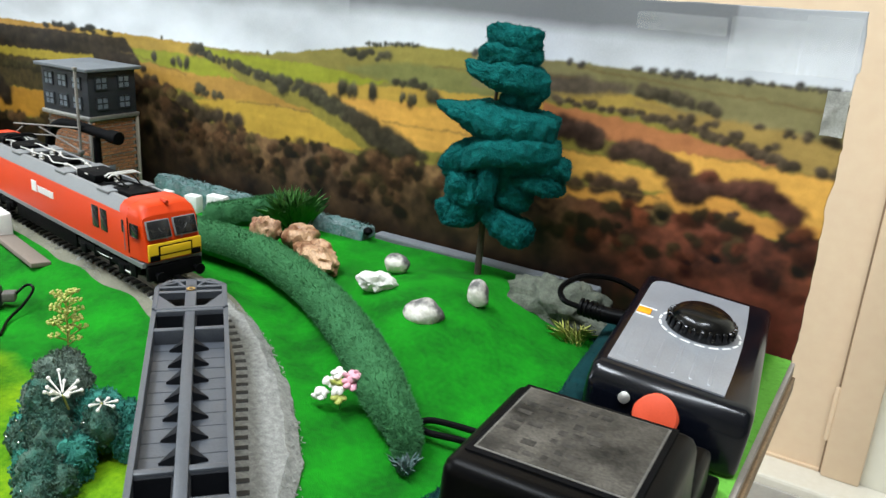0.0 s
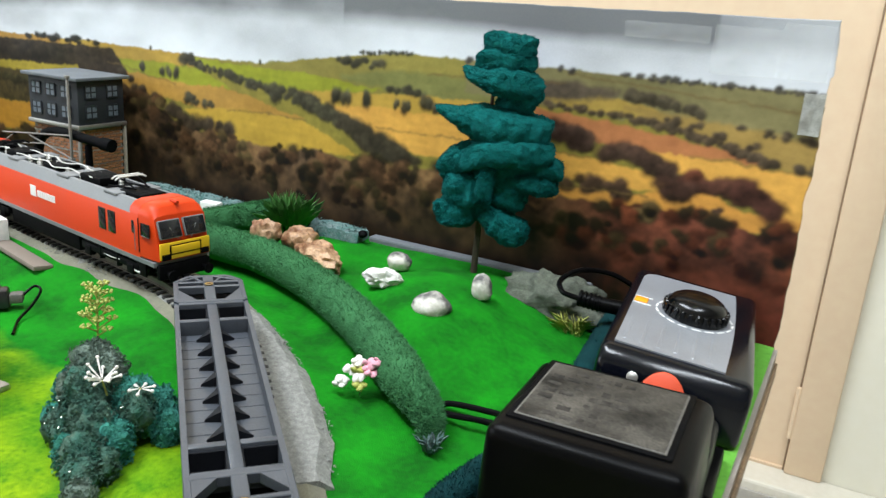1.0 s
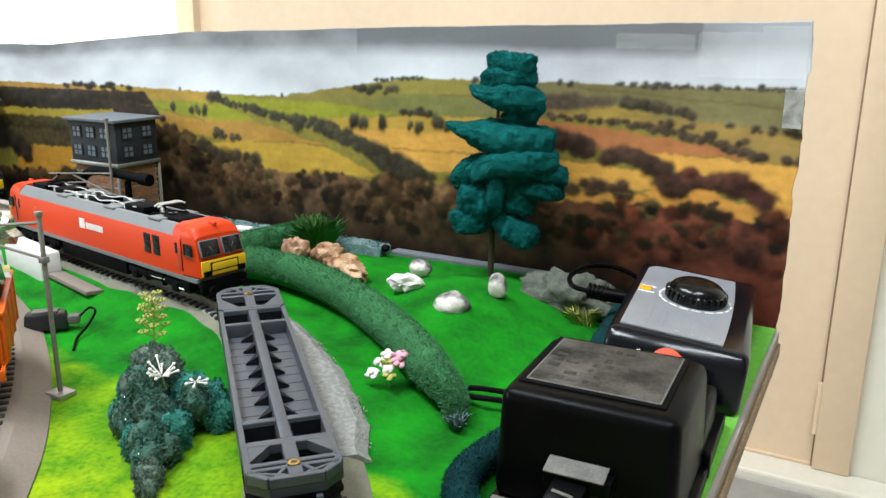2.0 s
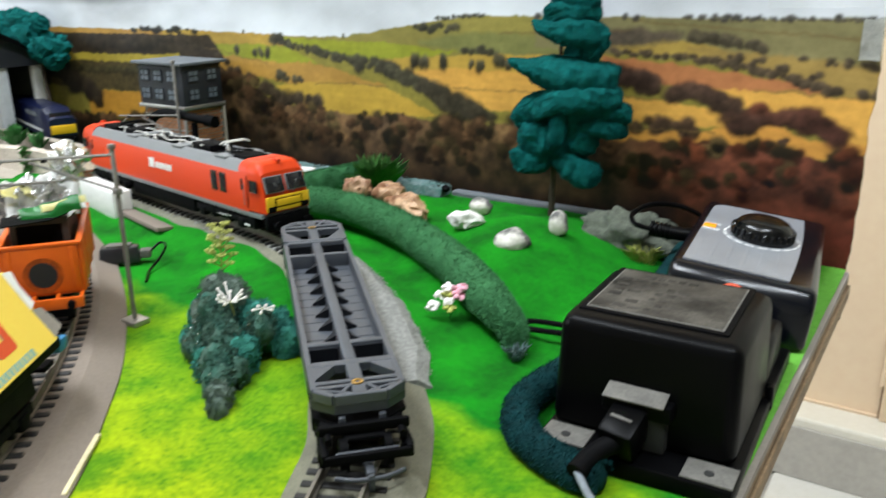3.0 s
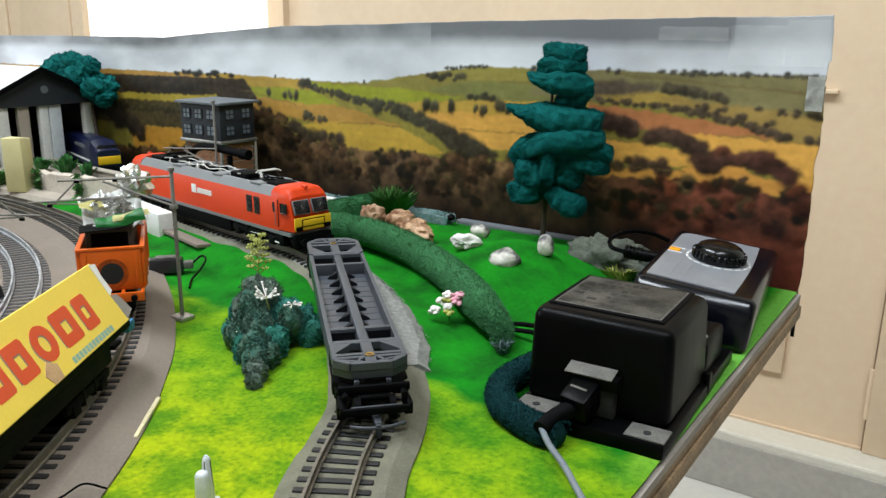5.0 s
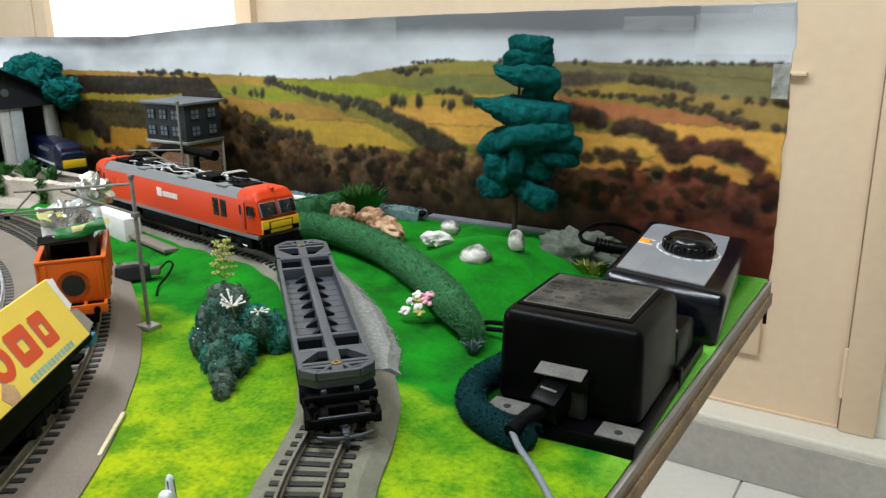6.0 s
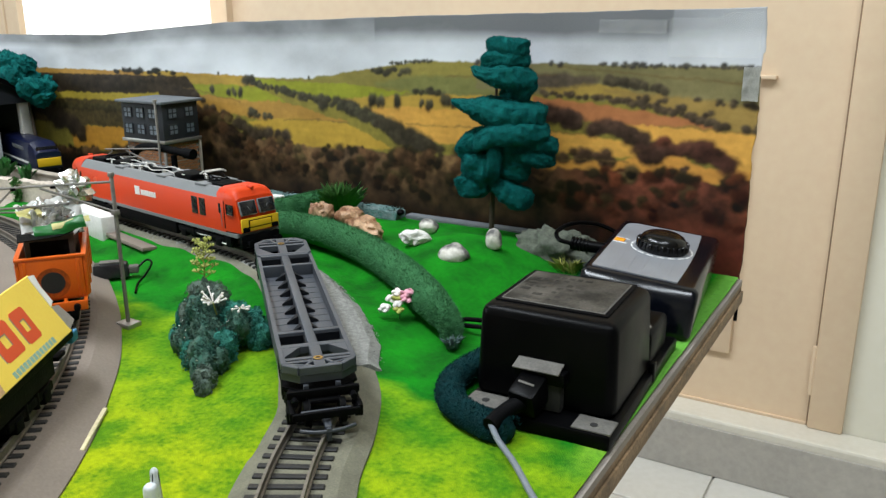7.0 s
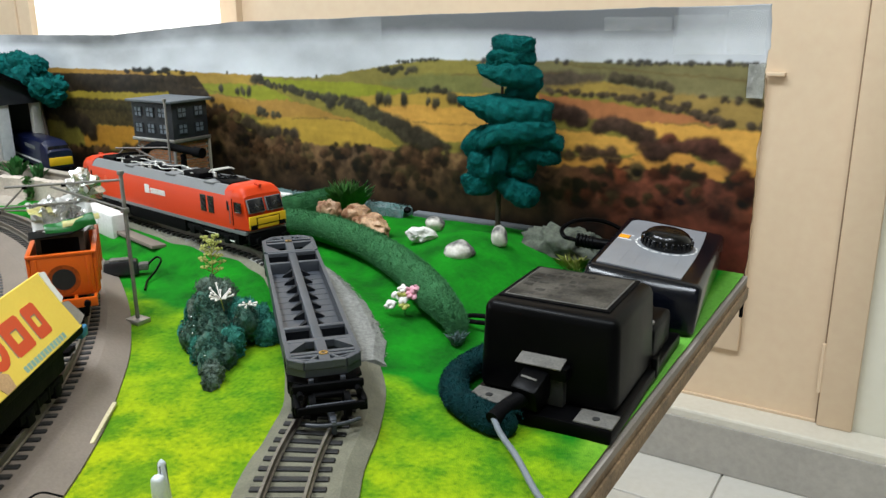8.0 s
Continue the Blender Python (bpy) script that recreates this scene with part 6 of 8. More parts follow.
def power_transformer():
    o = thing("power_transformer", pose(0.1625, 0.375, 0.001, 0, 0, 2.5), "dusty black plastic mains transformer with a cable, on the board", "transformer")
    part("base_flange", box(B(), -0.0380, 0.0350, -0.064, 0.066, 0.0, 0.0075, 0.0016), "black", o)
    for x in (-0.0275, 0.0255):
        part("ledge_pad", box(B(), x - 0.009, x + 0.009, -0.0625, -0.0495, 0.0072, 0.0082, 0.0003), "dust", o, "dusty grey ledge")
        # flat dark disc, the shade of a screw hole as colour
        part("screw_hole_shade", cyl(B(), (x, -0.057, 0.008), (x, -0.057, 0.0085), 0.0018, n=16), "dark", o, "dark disc for the shade in a screw hole")
    part("housing", box(B(), -0.0372, 0.0325, -0.0500, 0.0165, 0.0065, 0.0525, 0.0052, top=(0.0016, 0.0020), seg=5), "black", o)
    part("top_rim", box(B(), -0.0312, 0.0242, -0.0395, 0.0112, 0.0518, 0.0533, 0.0004), "under", o, "raised rim of the label")
    part("label_edge", box(B(), -0.0290, 0.0220, -0.0373, 0.0090, 0.0526, 0.0536, 0.0002), "dust", o, "dusty edge of the label")
    part("label_plate", box(B(), -0.0283, 0.0213, -0.0366, 0.0083, 0.0530, 0.0538, 0.0002), "dusty", o, "dusty worn label plate")
    rg = random.Random(17)
    for k in range(7):
        x = -0.0262
        while x < 0.0030:
            w = rg.uniform(0.0022, 0.0052)
            if rg.random() < 0.72:
                part("print_bar", box(B(), x, x + w, -0.0335 + k * 0.0058, -0.0335 + k * 0.0058 + rg.uniform(0.0022, 0.0036), 0.0536, 0.05388), "faintprint", o, "faint worn print bar")
            x += w + 0.0014
    part("rear_block", box(B(), -0.030, 0.0315, 0.0162, 0.054, 0.0065, 0.026, 0.003, seg=3), "black", o)
    part("rear_knob", lathe(B(), [(0.004, 0), (0.004, 0.001), (0.003, 0.001), (0.003, 0.0002)], 20, Matrix.Translation((0.0255, 0.024, 0.0262))), "dust", o, "worn ring on the rear block")
    part("side_rib", box(B(), 0.0322, 0.0356, 0.010, 0.015, 0.002, 0.013, 0.0008), "black", o)
    # inlet with plug
    part("inlet_hood", box(B(), -0.0150, 0.0105, -0.0555, -0.049, 0.0215, 0.0282, 0.0012), "black", o)
    part("inlet_label", box(B(), -0.0125, 0.0100, -0.0045, 0.0045, -0.0004, 0.0004, 0.0003, m=Matrix.Translation((-0.002, -0.0528, 0.0292)) @ Matrix.Rotation(radians(14), 4, "X")), "dust", o, "dusty grey hood top")
    part("inlet_well", box(B(), -0.012, 0.0085, -0.054, -0.0488, 0.008, 0.0246, 0.0008), "dark", o)
    m = Matrix.Translation((-0.0045, -0.059, 0.0170)) @ Matrix.Rotation(radians(24), 4, "X") @ RZ(-8)
    part("plug", box(B(), -0.0072, 0.0062, -0.0075, 0.0075, -0.0072, 0.0072, 0.0018, m=m), "black", o, "black mains plug")
    part("plug_tag", box(B(), -0.0050, 0.0032, -0.0005, 0.0008, 0.0056, 0.0075, 0.0003, m=m), "dust", o, "grey plug tag")
    pts = spline([(-0.006, -0.064, 0.0155), (-0.0115, -0.072, 0.0125), (-0.0140, -0.082, 0.0100)], 10)
    part("strain_relief", tube(B(), pts, 0.0038, 12, 0.0), "under", o, "ribbed strain relief")
    pts = spline([(-0.0138, -0.081, 0.0100), (-0.006, -0.090, 0.0085), (0.006, -0.101, 0.0070), (0.022, -0.119, 0.0055), (0.036, -0.132, 0.0045), (0.046, -0.142, 0.000), (0.053, -0.150, -0.016), (0.058, -0.158, -0.06), (0.060, -0.16, -0.2), (0.060, -0.16, FLOOR + 0.004)], 72)
    part("mains_cable", tube(B(), pts, 0.0014, 10), "cable", o, "grey mains cable")
    return o


power_transformer()


def controller():
    """Wedged on the foam strip, so that it leans a little to the board's edge."""
    o = thing("train_controller", pose(0.1552, 0.5167, 0.0048, 0, 6, 7), "silver-faced black train speed controller with a large dial", "controller")
    w, y0, y1, zt = 0.0355, -0.061, 0.066, 0.0305
    b = section(B(), [-w + 0.001, w], lambda x: [(y0 - 0.0075, -0.0005), (y1, -0.0005), (y1, zt), (y0, zt), (y0 - 0.0065, zt - 0.0075)])
    bmesh.ops.bevel(b, geom=[e for e in b.edges], offset=0.0042, segments=4, affect="EDGES", profile=0.5)
    part("case", b, "navyblack", o)
    T = Matrix.Translation((0, 0, zt + 0.0002))
    pl = [(-0.0290, -0.0570)] + [(0.0200 + 0.0042 * math.sin(math.pi * (0.15 + 0.6 * i / 8)), -0.0570 + 0.114 * i / 8) for i in range(9)] + [(-0.0290 + 0.009 * (1 - math.sin(a)), 0.0570 - 0.009 * (1 - math.cos(a))) for a in (math.pi / 2 * k / 5 for k in range(6))]
    p = part("face_plate", slab(B(), pl, -0.0003, 0.0006), "silver", o, "brushed silver face plate")
    p.matrix_local = T
    for i in range(6):
        part("plate_ridge", box(B(), -0.026 + i * 0.0080, -0.0242 + i * 0.0080, -0.052, -0.020, 0.0005, 0.0007, 0.0001, seg=1), "silver", o).matrix_local = T
    K = T @ Matrix.Translation((0.0032, 0.0045, 0.0006))
    prof = [(0.0162, 0.0), (0.0166, 0.001), (0.0160, 0.0045), (0.0150, 0.0070), (0.0134, 0.0091), (0.0106, 0.0107), (0.0060, 0.0117), (0.0002, 0.0120)]
    part("dial", lathe(B(), prof, 40), "gloss", o, "large black dial").matrix_local = K
    for i in range(26):
        a = 2 * math.pi * i / 26
        r = part("dial_grip", box(B(), 0.0146, 0.0172, -0.0010, 0.0010, 0.0006, 0.0062, 0.0005, m=Matrix.Rotation(a, 4, "Z"), seg=1), "gloss", o)
        r.matrix_local = K
    for i in range(13):
        a0, a1 = radians(-210 + i * 20), radians(-210 + i * 20 + 14)
        part("scale_mark", slab(B(), [(r * math.cos(a), r * math.sin(a)) for r, a in ((0.0192, a0), (0.0203, a0), (0.0203, a1), (0.0192, a1))], 0.0, 0.0002), "white", o, "white scale mark").matrix_local = K
    part("lamp_lens", box(B(), -0.0285, -0.0215, 0.0025, 0.0100, 0.0005, 0.0014, 0.0004), "led", o, "orange indicator lens").matrix_local = T
    part("lamp_surround", box(box(B(), -0.0285, -0.0195, 0.0108, 0.0118, 0.0004, 0.0010), -0.0285, -0.0195, 0.0006, 0.0016, 0.0004, 0.0010), "white", o, "white marks round the lamp").matrix_local = T
    part("stop_button", lathe(B(), [(0.0098, -0.002), (0.0098, 0.0022), (0.0088, 0.0034), (0.0060, 0.0040), (0.0002, 0.0042)], 36, Matrix.Translation((-0.002, -0.0665, 0.0165)) @ Matrix.Rotation(radians(66), 4, "X")), "redbutton", o, "red stop button")
    part("chrome_stud", lathe(B(), [(0.0026, 0), (0.0026, 0.0018), (0.001, 0.0024)], 18, Matrix.Translation((-0.0165, -0.0670, 0.0200)) @ Matrix.Rotation(radians(66), 4, "X")), "metal", o)
    # lead at the back left
    b = tube(B(), spline([(-0.034, 0.010, 0.022), (-0.044, 0.009, 0.0215), (-0.058, 0.010, 0.0205)], 10), 0.0042, 12)
    for i in range(5):
        cyl(b, (-0.046 - i * 0.0026, 0.009, 0.0214), (-0.0472 - i * 0.0026, 0.009, 0.0213), 0.0048)
    part("lead_plug", b, "black", o, "black ribbed lead plug")
    pts = spline([(-0.058, 0.010, 0.0205), (-0.068, 0.012, 0.021), (-0.072, 0.022, 0.024), (-0.064, 0.036, 0.028), (-0.048, 0.045, 0.028), (-0.032, 0.049, 0.022), (-0.022, 0.058, 0.010)], 48)
    part("lead", tube(B(), pts, 0.0016, 8), "black", o, "thin black lead")
    return o


controller()

# ---- planting and stones ----


def strand(name, pts, r, material, label, category, n=90, lump=0.16, ring=16, squash=1.0, tufts=1500, seed=3, taper=3, flock=1.0):
    line = spline(pts, n)
    o = thing(name, pose(0, 0, 0), label, category)
    part("core", tube(B(), line, r, ring, lump, 140, squash, taper=taper), material, o).data.set_sharp_from_angle(angle=math.pi)
    rg = random.Random(seed)
    co, fa = [], []
    # short fibres standing off the skin
    for _ in range(tufts):
        i = rg.randrange(1, len(line) - 1)
        d = (line[i + 1] - line[i - 1]).normalized()
        u = d.cross(Vector((0, 0, 1))).normalized()
        a = rg.uniform(-0.35, math.pi + 0.35)
        w = u * math.cos(a) + u.cross(d) * math.sin(a) * squash
        p = line[i].lerp(line[i + 1], rg.random()) + w * r * min(1.0, 0.35 + 0.65 * i / taper) * rg.uniform(0.95, 1.04)
        q = p + (w + Vector((rg.uniform(-1, 1), rg.uniform(-1, 1), rg.uniform(-1, 1))) * 0.9) * rg.uniform(0.0006, 0.0015) * flock
        s = d * 0.00016 + Vector((rg.uniform(-1, 1), rg.uniform(-1, 1), rg.uniform(-1, 1))) * 0.00018
        k = len(co)
        co += [p - s, p + s, q]
        fa.append((k, k + 1, k + 2))
    me = bpy.data.meshes.new("fibre")
    me.from_pydata(co, [], fa)
    me.materials.append(M[material])
    f = new("fibre", me)
    f.parent = o
    tagged(f, "fine flock fibres", kind="stuff")
    return o


strand("hedge", [(x, y, z) for (x, y), z in zip(HEDGE, (0.004, 0.011, 0.0150, 0.0165, 0.0175, 0.0180, 0.0180, 0.0180, 0.0175))], 0.0114, "hedge", "long flocked green hedge strip beside the track", "hedge", 136, lump=0.07, ring=22, tufts=34000, taper=40, flock=0.95)
strand("hedge", [(-0.194, 0.5300, 0.017), (-0.172, 0.551, 0.021), (-0.150, 0.569, 0.026)], 0.0098, "hedge", "short flocked green hedge near the backdrop", "hedge", 40, lump=0.10, ring=20, tufts=9000, seed=5, flock=0.95)
strand("foam_tube", [(0.124, 0.395, 0.007), (0.1140, 0.362, 0.0075), (0.1115, 0.332, 0.0075), (0.123, 0.3105, 0.007), (0.144, 0.3005, 0.0065), (0.160, 0.3000, 0.006)], 0.0068, "tealdark", "dark teal foam tube curled round the transformer", "foam tube", 80, 0.10, tufts=9000, flock=0.7, seed=7)
strand("foam_tube", [(0.108, 0.575, 0.007), (0.116, 0.530, 0.010), (0.121, 0.485, 0.010), (0.124, 0.445, 0.008)], 0.009, "tealdark", "dark teal foam strip beside the controller", "foam tube", 40, 0.12, tufts=600, seed=8)
strand("hedge", [(-0.060, 0.018, 0.018), (-0.135, 0.104, 0.018), (-0.184, 0.158, 0.018), (-0.222, 0.195, 0.017)], 0.0185, "hedge", "thick green hedge inside the curve", "hedge", 90, lump=0.07, ring=24, tufts=20000, seed=9)


def stone(name, c, r, label, material, seed, lump=0.35, freq=70, rot=0):
    b = blob(B(), (0, 0, 0), r[0], r[1], r[2], lump, freq, 4, RZ(rot), None, seed=seed)
    for v in b.verts:
        v.co.z = max(v.co.z, -r[2] * 0.7)
    o = part(name, b, material)
    o.matrix_world = pose(*c)
    return tagged(o, label, "rock", "stones on the grass")


stone("rock", (0.0322, 0.4700, 0.0262), (0.0108, 0.0075, 0.0078), "pale grey rounded stone with a dark flank on the mound", "rock", 1, 0.22, 60, rot=25)
stone("rock", (0.0485, 0.4985, 0.0315), (0.0060, 0.0055, 0.0080), "grey and white upright pebble near the tree", "rock", 2, 0.2)
stone("rock", (-0.0075, 0.4825, 0.0298), (0.0108, 0.0070, 0.0066), "white jagged quartz stone on the mound", "rockwhite", 3, 0.45, 110, 20)
stone("rock", (-0.0135, 0.5115, 0.0305), (0.0085, 0.0064, 0.0062), "small pale brown stone on the mound", "rock", 4, 0.25, rot=10)
stone("rough_rock", (-0.118, 0.5120, 0.0270), (0.0100, 0.008, 0.0125), "rough brown stone behind the hedge", "rockbrown", 5, 0.50, 90)
stone("rough_rock", (-0.098, 0.5250, 0.0235), (0.0120, 0.010, 0.0110), "pale brown stone behind the hedge", "rockbrown", 6, 0.40, 80)
stone("rough_rock", (-0.070, 0.5060, 0.0225), (0.0205, 0.011, 0.0110), "long rough brown stone behind the hedge", "rockbrown", 7, 0.48, 85, -28)
heap = stone("gravel_mound", (0.0760, 0.5500, 0.0150), (0.033, 0.018, 0.0150), "low heap of dull grey gravel near the backdrop", "heap", 8, 0.42, 110, -10)
for v in heap.data.vertices:
    v.co += v.co.normalized() * (0.0011 * noise.noise(v.co * 420) + 0.0007 * noise.noise(v.co * 900))
felt(heap)


def spire_tree():
    o = thing("spire_tree", pose(0.012, 0.566, 0.016), "tall teal sponge spire tree with layered boughs", "tree")
    part("trunk", cyl(B(), (0, 0, -0.014), (0.003, 0.002, 0.148), 0.0024, 0.0008, 10), "bark", o)
    rg = random.Random(11)

    def pad(cx, cz, rx, rz, tilt=0.0, droop=0.0, dy=0.0, ry=0.0, tip=0.0):
        """A thick folded slab of foam: blunt ragged edges, ends that hang down; tip lifts and thins the narrow end."""
        t = B()
        bmesh.ops.create_icosphere(t, subdivisions=5, radius=1.0)
        off = Vector((rg.uniform(0, 9), rg.uniform(0, 9), rg.uniform(0, 9)))
        ry = ry or min(0.0175, rx * 0.68)
        sg = lambda v, p: math.copysign(abs(v) ** p, v)
        for v in t.verts:
            d = v.co.normalized()
            q = Vector((sg(d.x, 0.85) * rx * 1.10, sg(d.y, 0.75) * ry * 1.1, sg(d.z, 0.62) * rz * 1.14))
            rim = math.hypot(d.x, d.y) ** 3
            fold = 0.0017 * (0.5 - abs(noise.noise(Vector((q.x * 0.4, q.y * 0.5, q.z * 1.3)) * 95 + off)) * 1.5) + 0.0010 * noise.noise(q * 260 + off) + 0.0007 * noise.noise(q * 620 + off)
            q += d * (fold + rim * 0.0022 * noise.noise(Vector((q.x, q.y, q.z * 0.3)) * 170 + off)) * min(1.0, rx / 0.012)
            w = max(0.0, -q.x / rx)
            q.z += 0.12 * rz * math.sin(q.x / rx * 2.6 + off.x) - droop * rz * w ** 2 * 1.3
            q.z = q.z * (1 - 0.55 * min(1.0, w) * (tip > 0)) + tip * w * w
            v.co = q
        base = [v.co.copy() for v in t.verts]
        for _ in range(5200):
            p = rg.choice(base)
            n = p.normalized()
            s = Vector((rg.uniform(-1, 1), rg.uniform(-1, 1), rg.uniform(-1, 1))) * 0.0005
            t.faces.new([t.verts.new(c) for c in (p - s, p + s.cross(n) * 1.2, p + n * rg.uniform(0.0002, 0.0010) + s * 1.6)])
        bmesh.ops.transform(t, matrix=Matrix.Translation((cx * 0.97, cx * 0.24 + dy, cz)) @ RZ(14) @ Matrix.Rotation(radians(tilt), 4, "Y"), verts=t.verts[:])
        return felt(part("bough", t, "teal", o))

    # crown, then each layer downwards
    pad(0.0115, 0.1450, 0.0140, 0.0068, 4), pad(0.0095, 0.1362, 0.0165, 0.0062, -2)
    pad(0.0090, 0.1235, 0.0225, 0.0082, 3, 0, 0, 0, 0.004), pad(0.0270, 0.1150, 0.0060, 0.0080, 30, 0, -0.004)
    pad(0.0150, 0.1095, 0.0100, 0.0075, 0, 0, 0.006)
    pad(0.0120, 0.0965, 0.0270, 0.0098, 3, 0, 0, 0.018), pad(-0.0070, 0.1000, 0.0200, 0.0060, 6, 0, -0.004, 0.012, 0.003)
    pad(0.0150, 0.0815, 0.0275, 0.0085, -5, 0.4, -0.003), pad(-0.0130, 0.0730, 0.0150, 0.0078, -28, 0, 0.000)
    pad(0.0110, 0.0700, 0.0200, 0.0110, 0, 0, 0.004), pad(0.0330, 0.0735, 0.0165, 0.0056, 4, 0.2, 0.002, 0.012), pad(0.0310, 0.0630, 0.0160, 0.0056, 2, 0, 0, 0.012)
    pad(-0.0065, 0.0560, 0.0145, 0.0098, 3, 0.2, -0.003), pad(0.0190, 0.0550, 0.0115, 0.0082, 26, 0, -0.003), pad(0.0085, 0.0610, 0.0050, 0.0135, 6, 0, -0.014, 0.005)
    pad(0.0040, 0.0460, 0.0120, 0.0085, 0, 0, 0.002), pad(-0.0135, 0.0400, 0.0125, 0.0085, -18, 0, -0.002), pad(0.0200, 0.0345, 0.0140, 0.0078, 22, 0, -0.004)
    return o


spire_tree()

# ---- buildings behind the tracks ----


def pane_grid(o, cols, z_rows, w, h, place, label="pale window with white bars"):
    """Windows with a frame and glazing bars; place(u, z) gives the pose at which a window sits flat."""
    for u in cols:
        for z in z_rows:
            m = place(u, z)
            f = part("window", box(B(), -w / 2, w / 2, -0.0006, 0.0006, -h / 2, h / 2, 0.0002, m=m, seg=1), "pane", o, label)
            for k in (-1, 0, 1):
                part("glazing_bar", box(B(), k * w / 2 - 0.0005, k * w / 2 + 0.0005, -0.0009, 0.0009, -h / 2, h / 2, m=m), "slate", f)
                part("glazing_bar", box(B(), -w / 2, w / 2, -0.00085, 0.00085, k * h / 2 - 0.0005, k * h / 2 + 0.0005, m=m), "slate", f)


def signal_tower():
    o = thing("signal_tower", pose(-0.3622, 0.5665, 0.0), "dark slate signal tower on a brick base near the backdrop", "tower")
    w, d = 0.0292, 0.0225
    base = part("brick_base", box(B(), -w + 0.002, w - 0.002, -d + 0.002, d - 0.002, 0, 0.066), "mortar", o, "brick lower storey")
    part("cabin", box(B(), -w, w, -d, d, 0.068, 0.1035, 0.0006), "slate", o, "dark slate cabin")
    part("floor_band", box(B(), -w - 0.0015, w + 0.0015, -d - 0.0015, d + 0.0015, 0.065, 0.0682, 0.0004), "metal", o, "grey ledge under the cabin")
    part("roof", box(B(), -w - 0.004, w + 0.004, -d - 0.004, d + 0.004, 0.1035, 0.1062, 0.0006), "bluegrey", o, "flat grey roof")
    for k in range(5):
        part("band", box(B(), -w + 0.0016, w - 0.0016, -d + 0.0016, d - 0.0016, 0.008 + k * 0.0125, 0.0098 + k * 0.0125), "metal", o, "grey course between the bricks")
    pane_grid(o, (-0.0195, -0.0020, 0.0155), (0.078, 0.094), 0.0105, 0.0095, lambda u, z: pose(u, -d - 0.0002, z))
    pane_grid(o, (-0.0105, 0.0105), (0.078, 0.094), 0.0105, 0.0095, lambda u, z: pose(w + 0.0002, u, z, 0, 0, 90))
    for k in (-1, 1):
        part("corner_post", box(B(), w - 0.002, w + 0.0008, k * d - 0.001, k * d + 0.001, 0, 0.066, 0.0003), "concrete" if k > 0 else "pole", o, "thin corner post")
    door = part("door", box(B(), w - 0.0022, w - 0.0008, -0.012, -0.001, 0.001, 0.026, 0.0003), "bluegrey", o, "small grey door")
    mesh = None
    for face in (0, 1):
        n = 8 if face == 0 else 6
        for r in range(22):
            for c in range(n):
                u = (-w + 0.0055 + c * 0.0071 + (r % 2) * 0.0030) if face == 0 else (-d + 0.005 + c * 0.0066 + (r % 2) * 0.0028)
                z = 0.0015 + r * 0.0029
                if mesh is None:
                    q = part("brick", box(B(), -0.0031, 0.0031, -0.0004, 0.0004, -0.0012, 0.0012, 0.0002, seg=1), "brick", base, smooth=False)
                    mesh = q.data
                else:
                    q = new("brick", mesh)
                    q.parent = base
                q.matrix_local = pose(u, -d + 0.002, z) if face == 0 else pose(w - 0.002, u, z, 0, 0, 90)
    return o


signal_tower()


def water_crane():
    o = thing("water_crane", pose(-0.345, 0.524, 0.0), "black water crane with a bent arm beside the tower", "water crane")
    part("column", cyl(B(), (0.046, 0, 0), (0.046, 0, 0.060), 0.0032, 0.0028), "under", o)
    part("arm", tube(B(), spline([(-0.014, 0, 0.030), (-0.013, 0, 0.046), (-0.008, 0, 0.058), (0.004, 0, 0.0648), (0.022, 0, 0.066), (0.045, 0, 0.0645), (0.069, 0, 0.0630)], 40), 0.0038, 12), "under", o)
    part("arm_end", cyl(B(), (0.062, 0, 0.0635), (0.072, 0, 0.0630), 0.0050), "under", o)
    part("bag", tube(B(), spline([(-0.014, 0, 0.032), (-0.015, 0, 0.02), (-0.014, 0, 0.0)], 8), 0.0036, 10), "under", o)
    return o


water_crane()


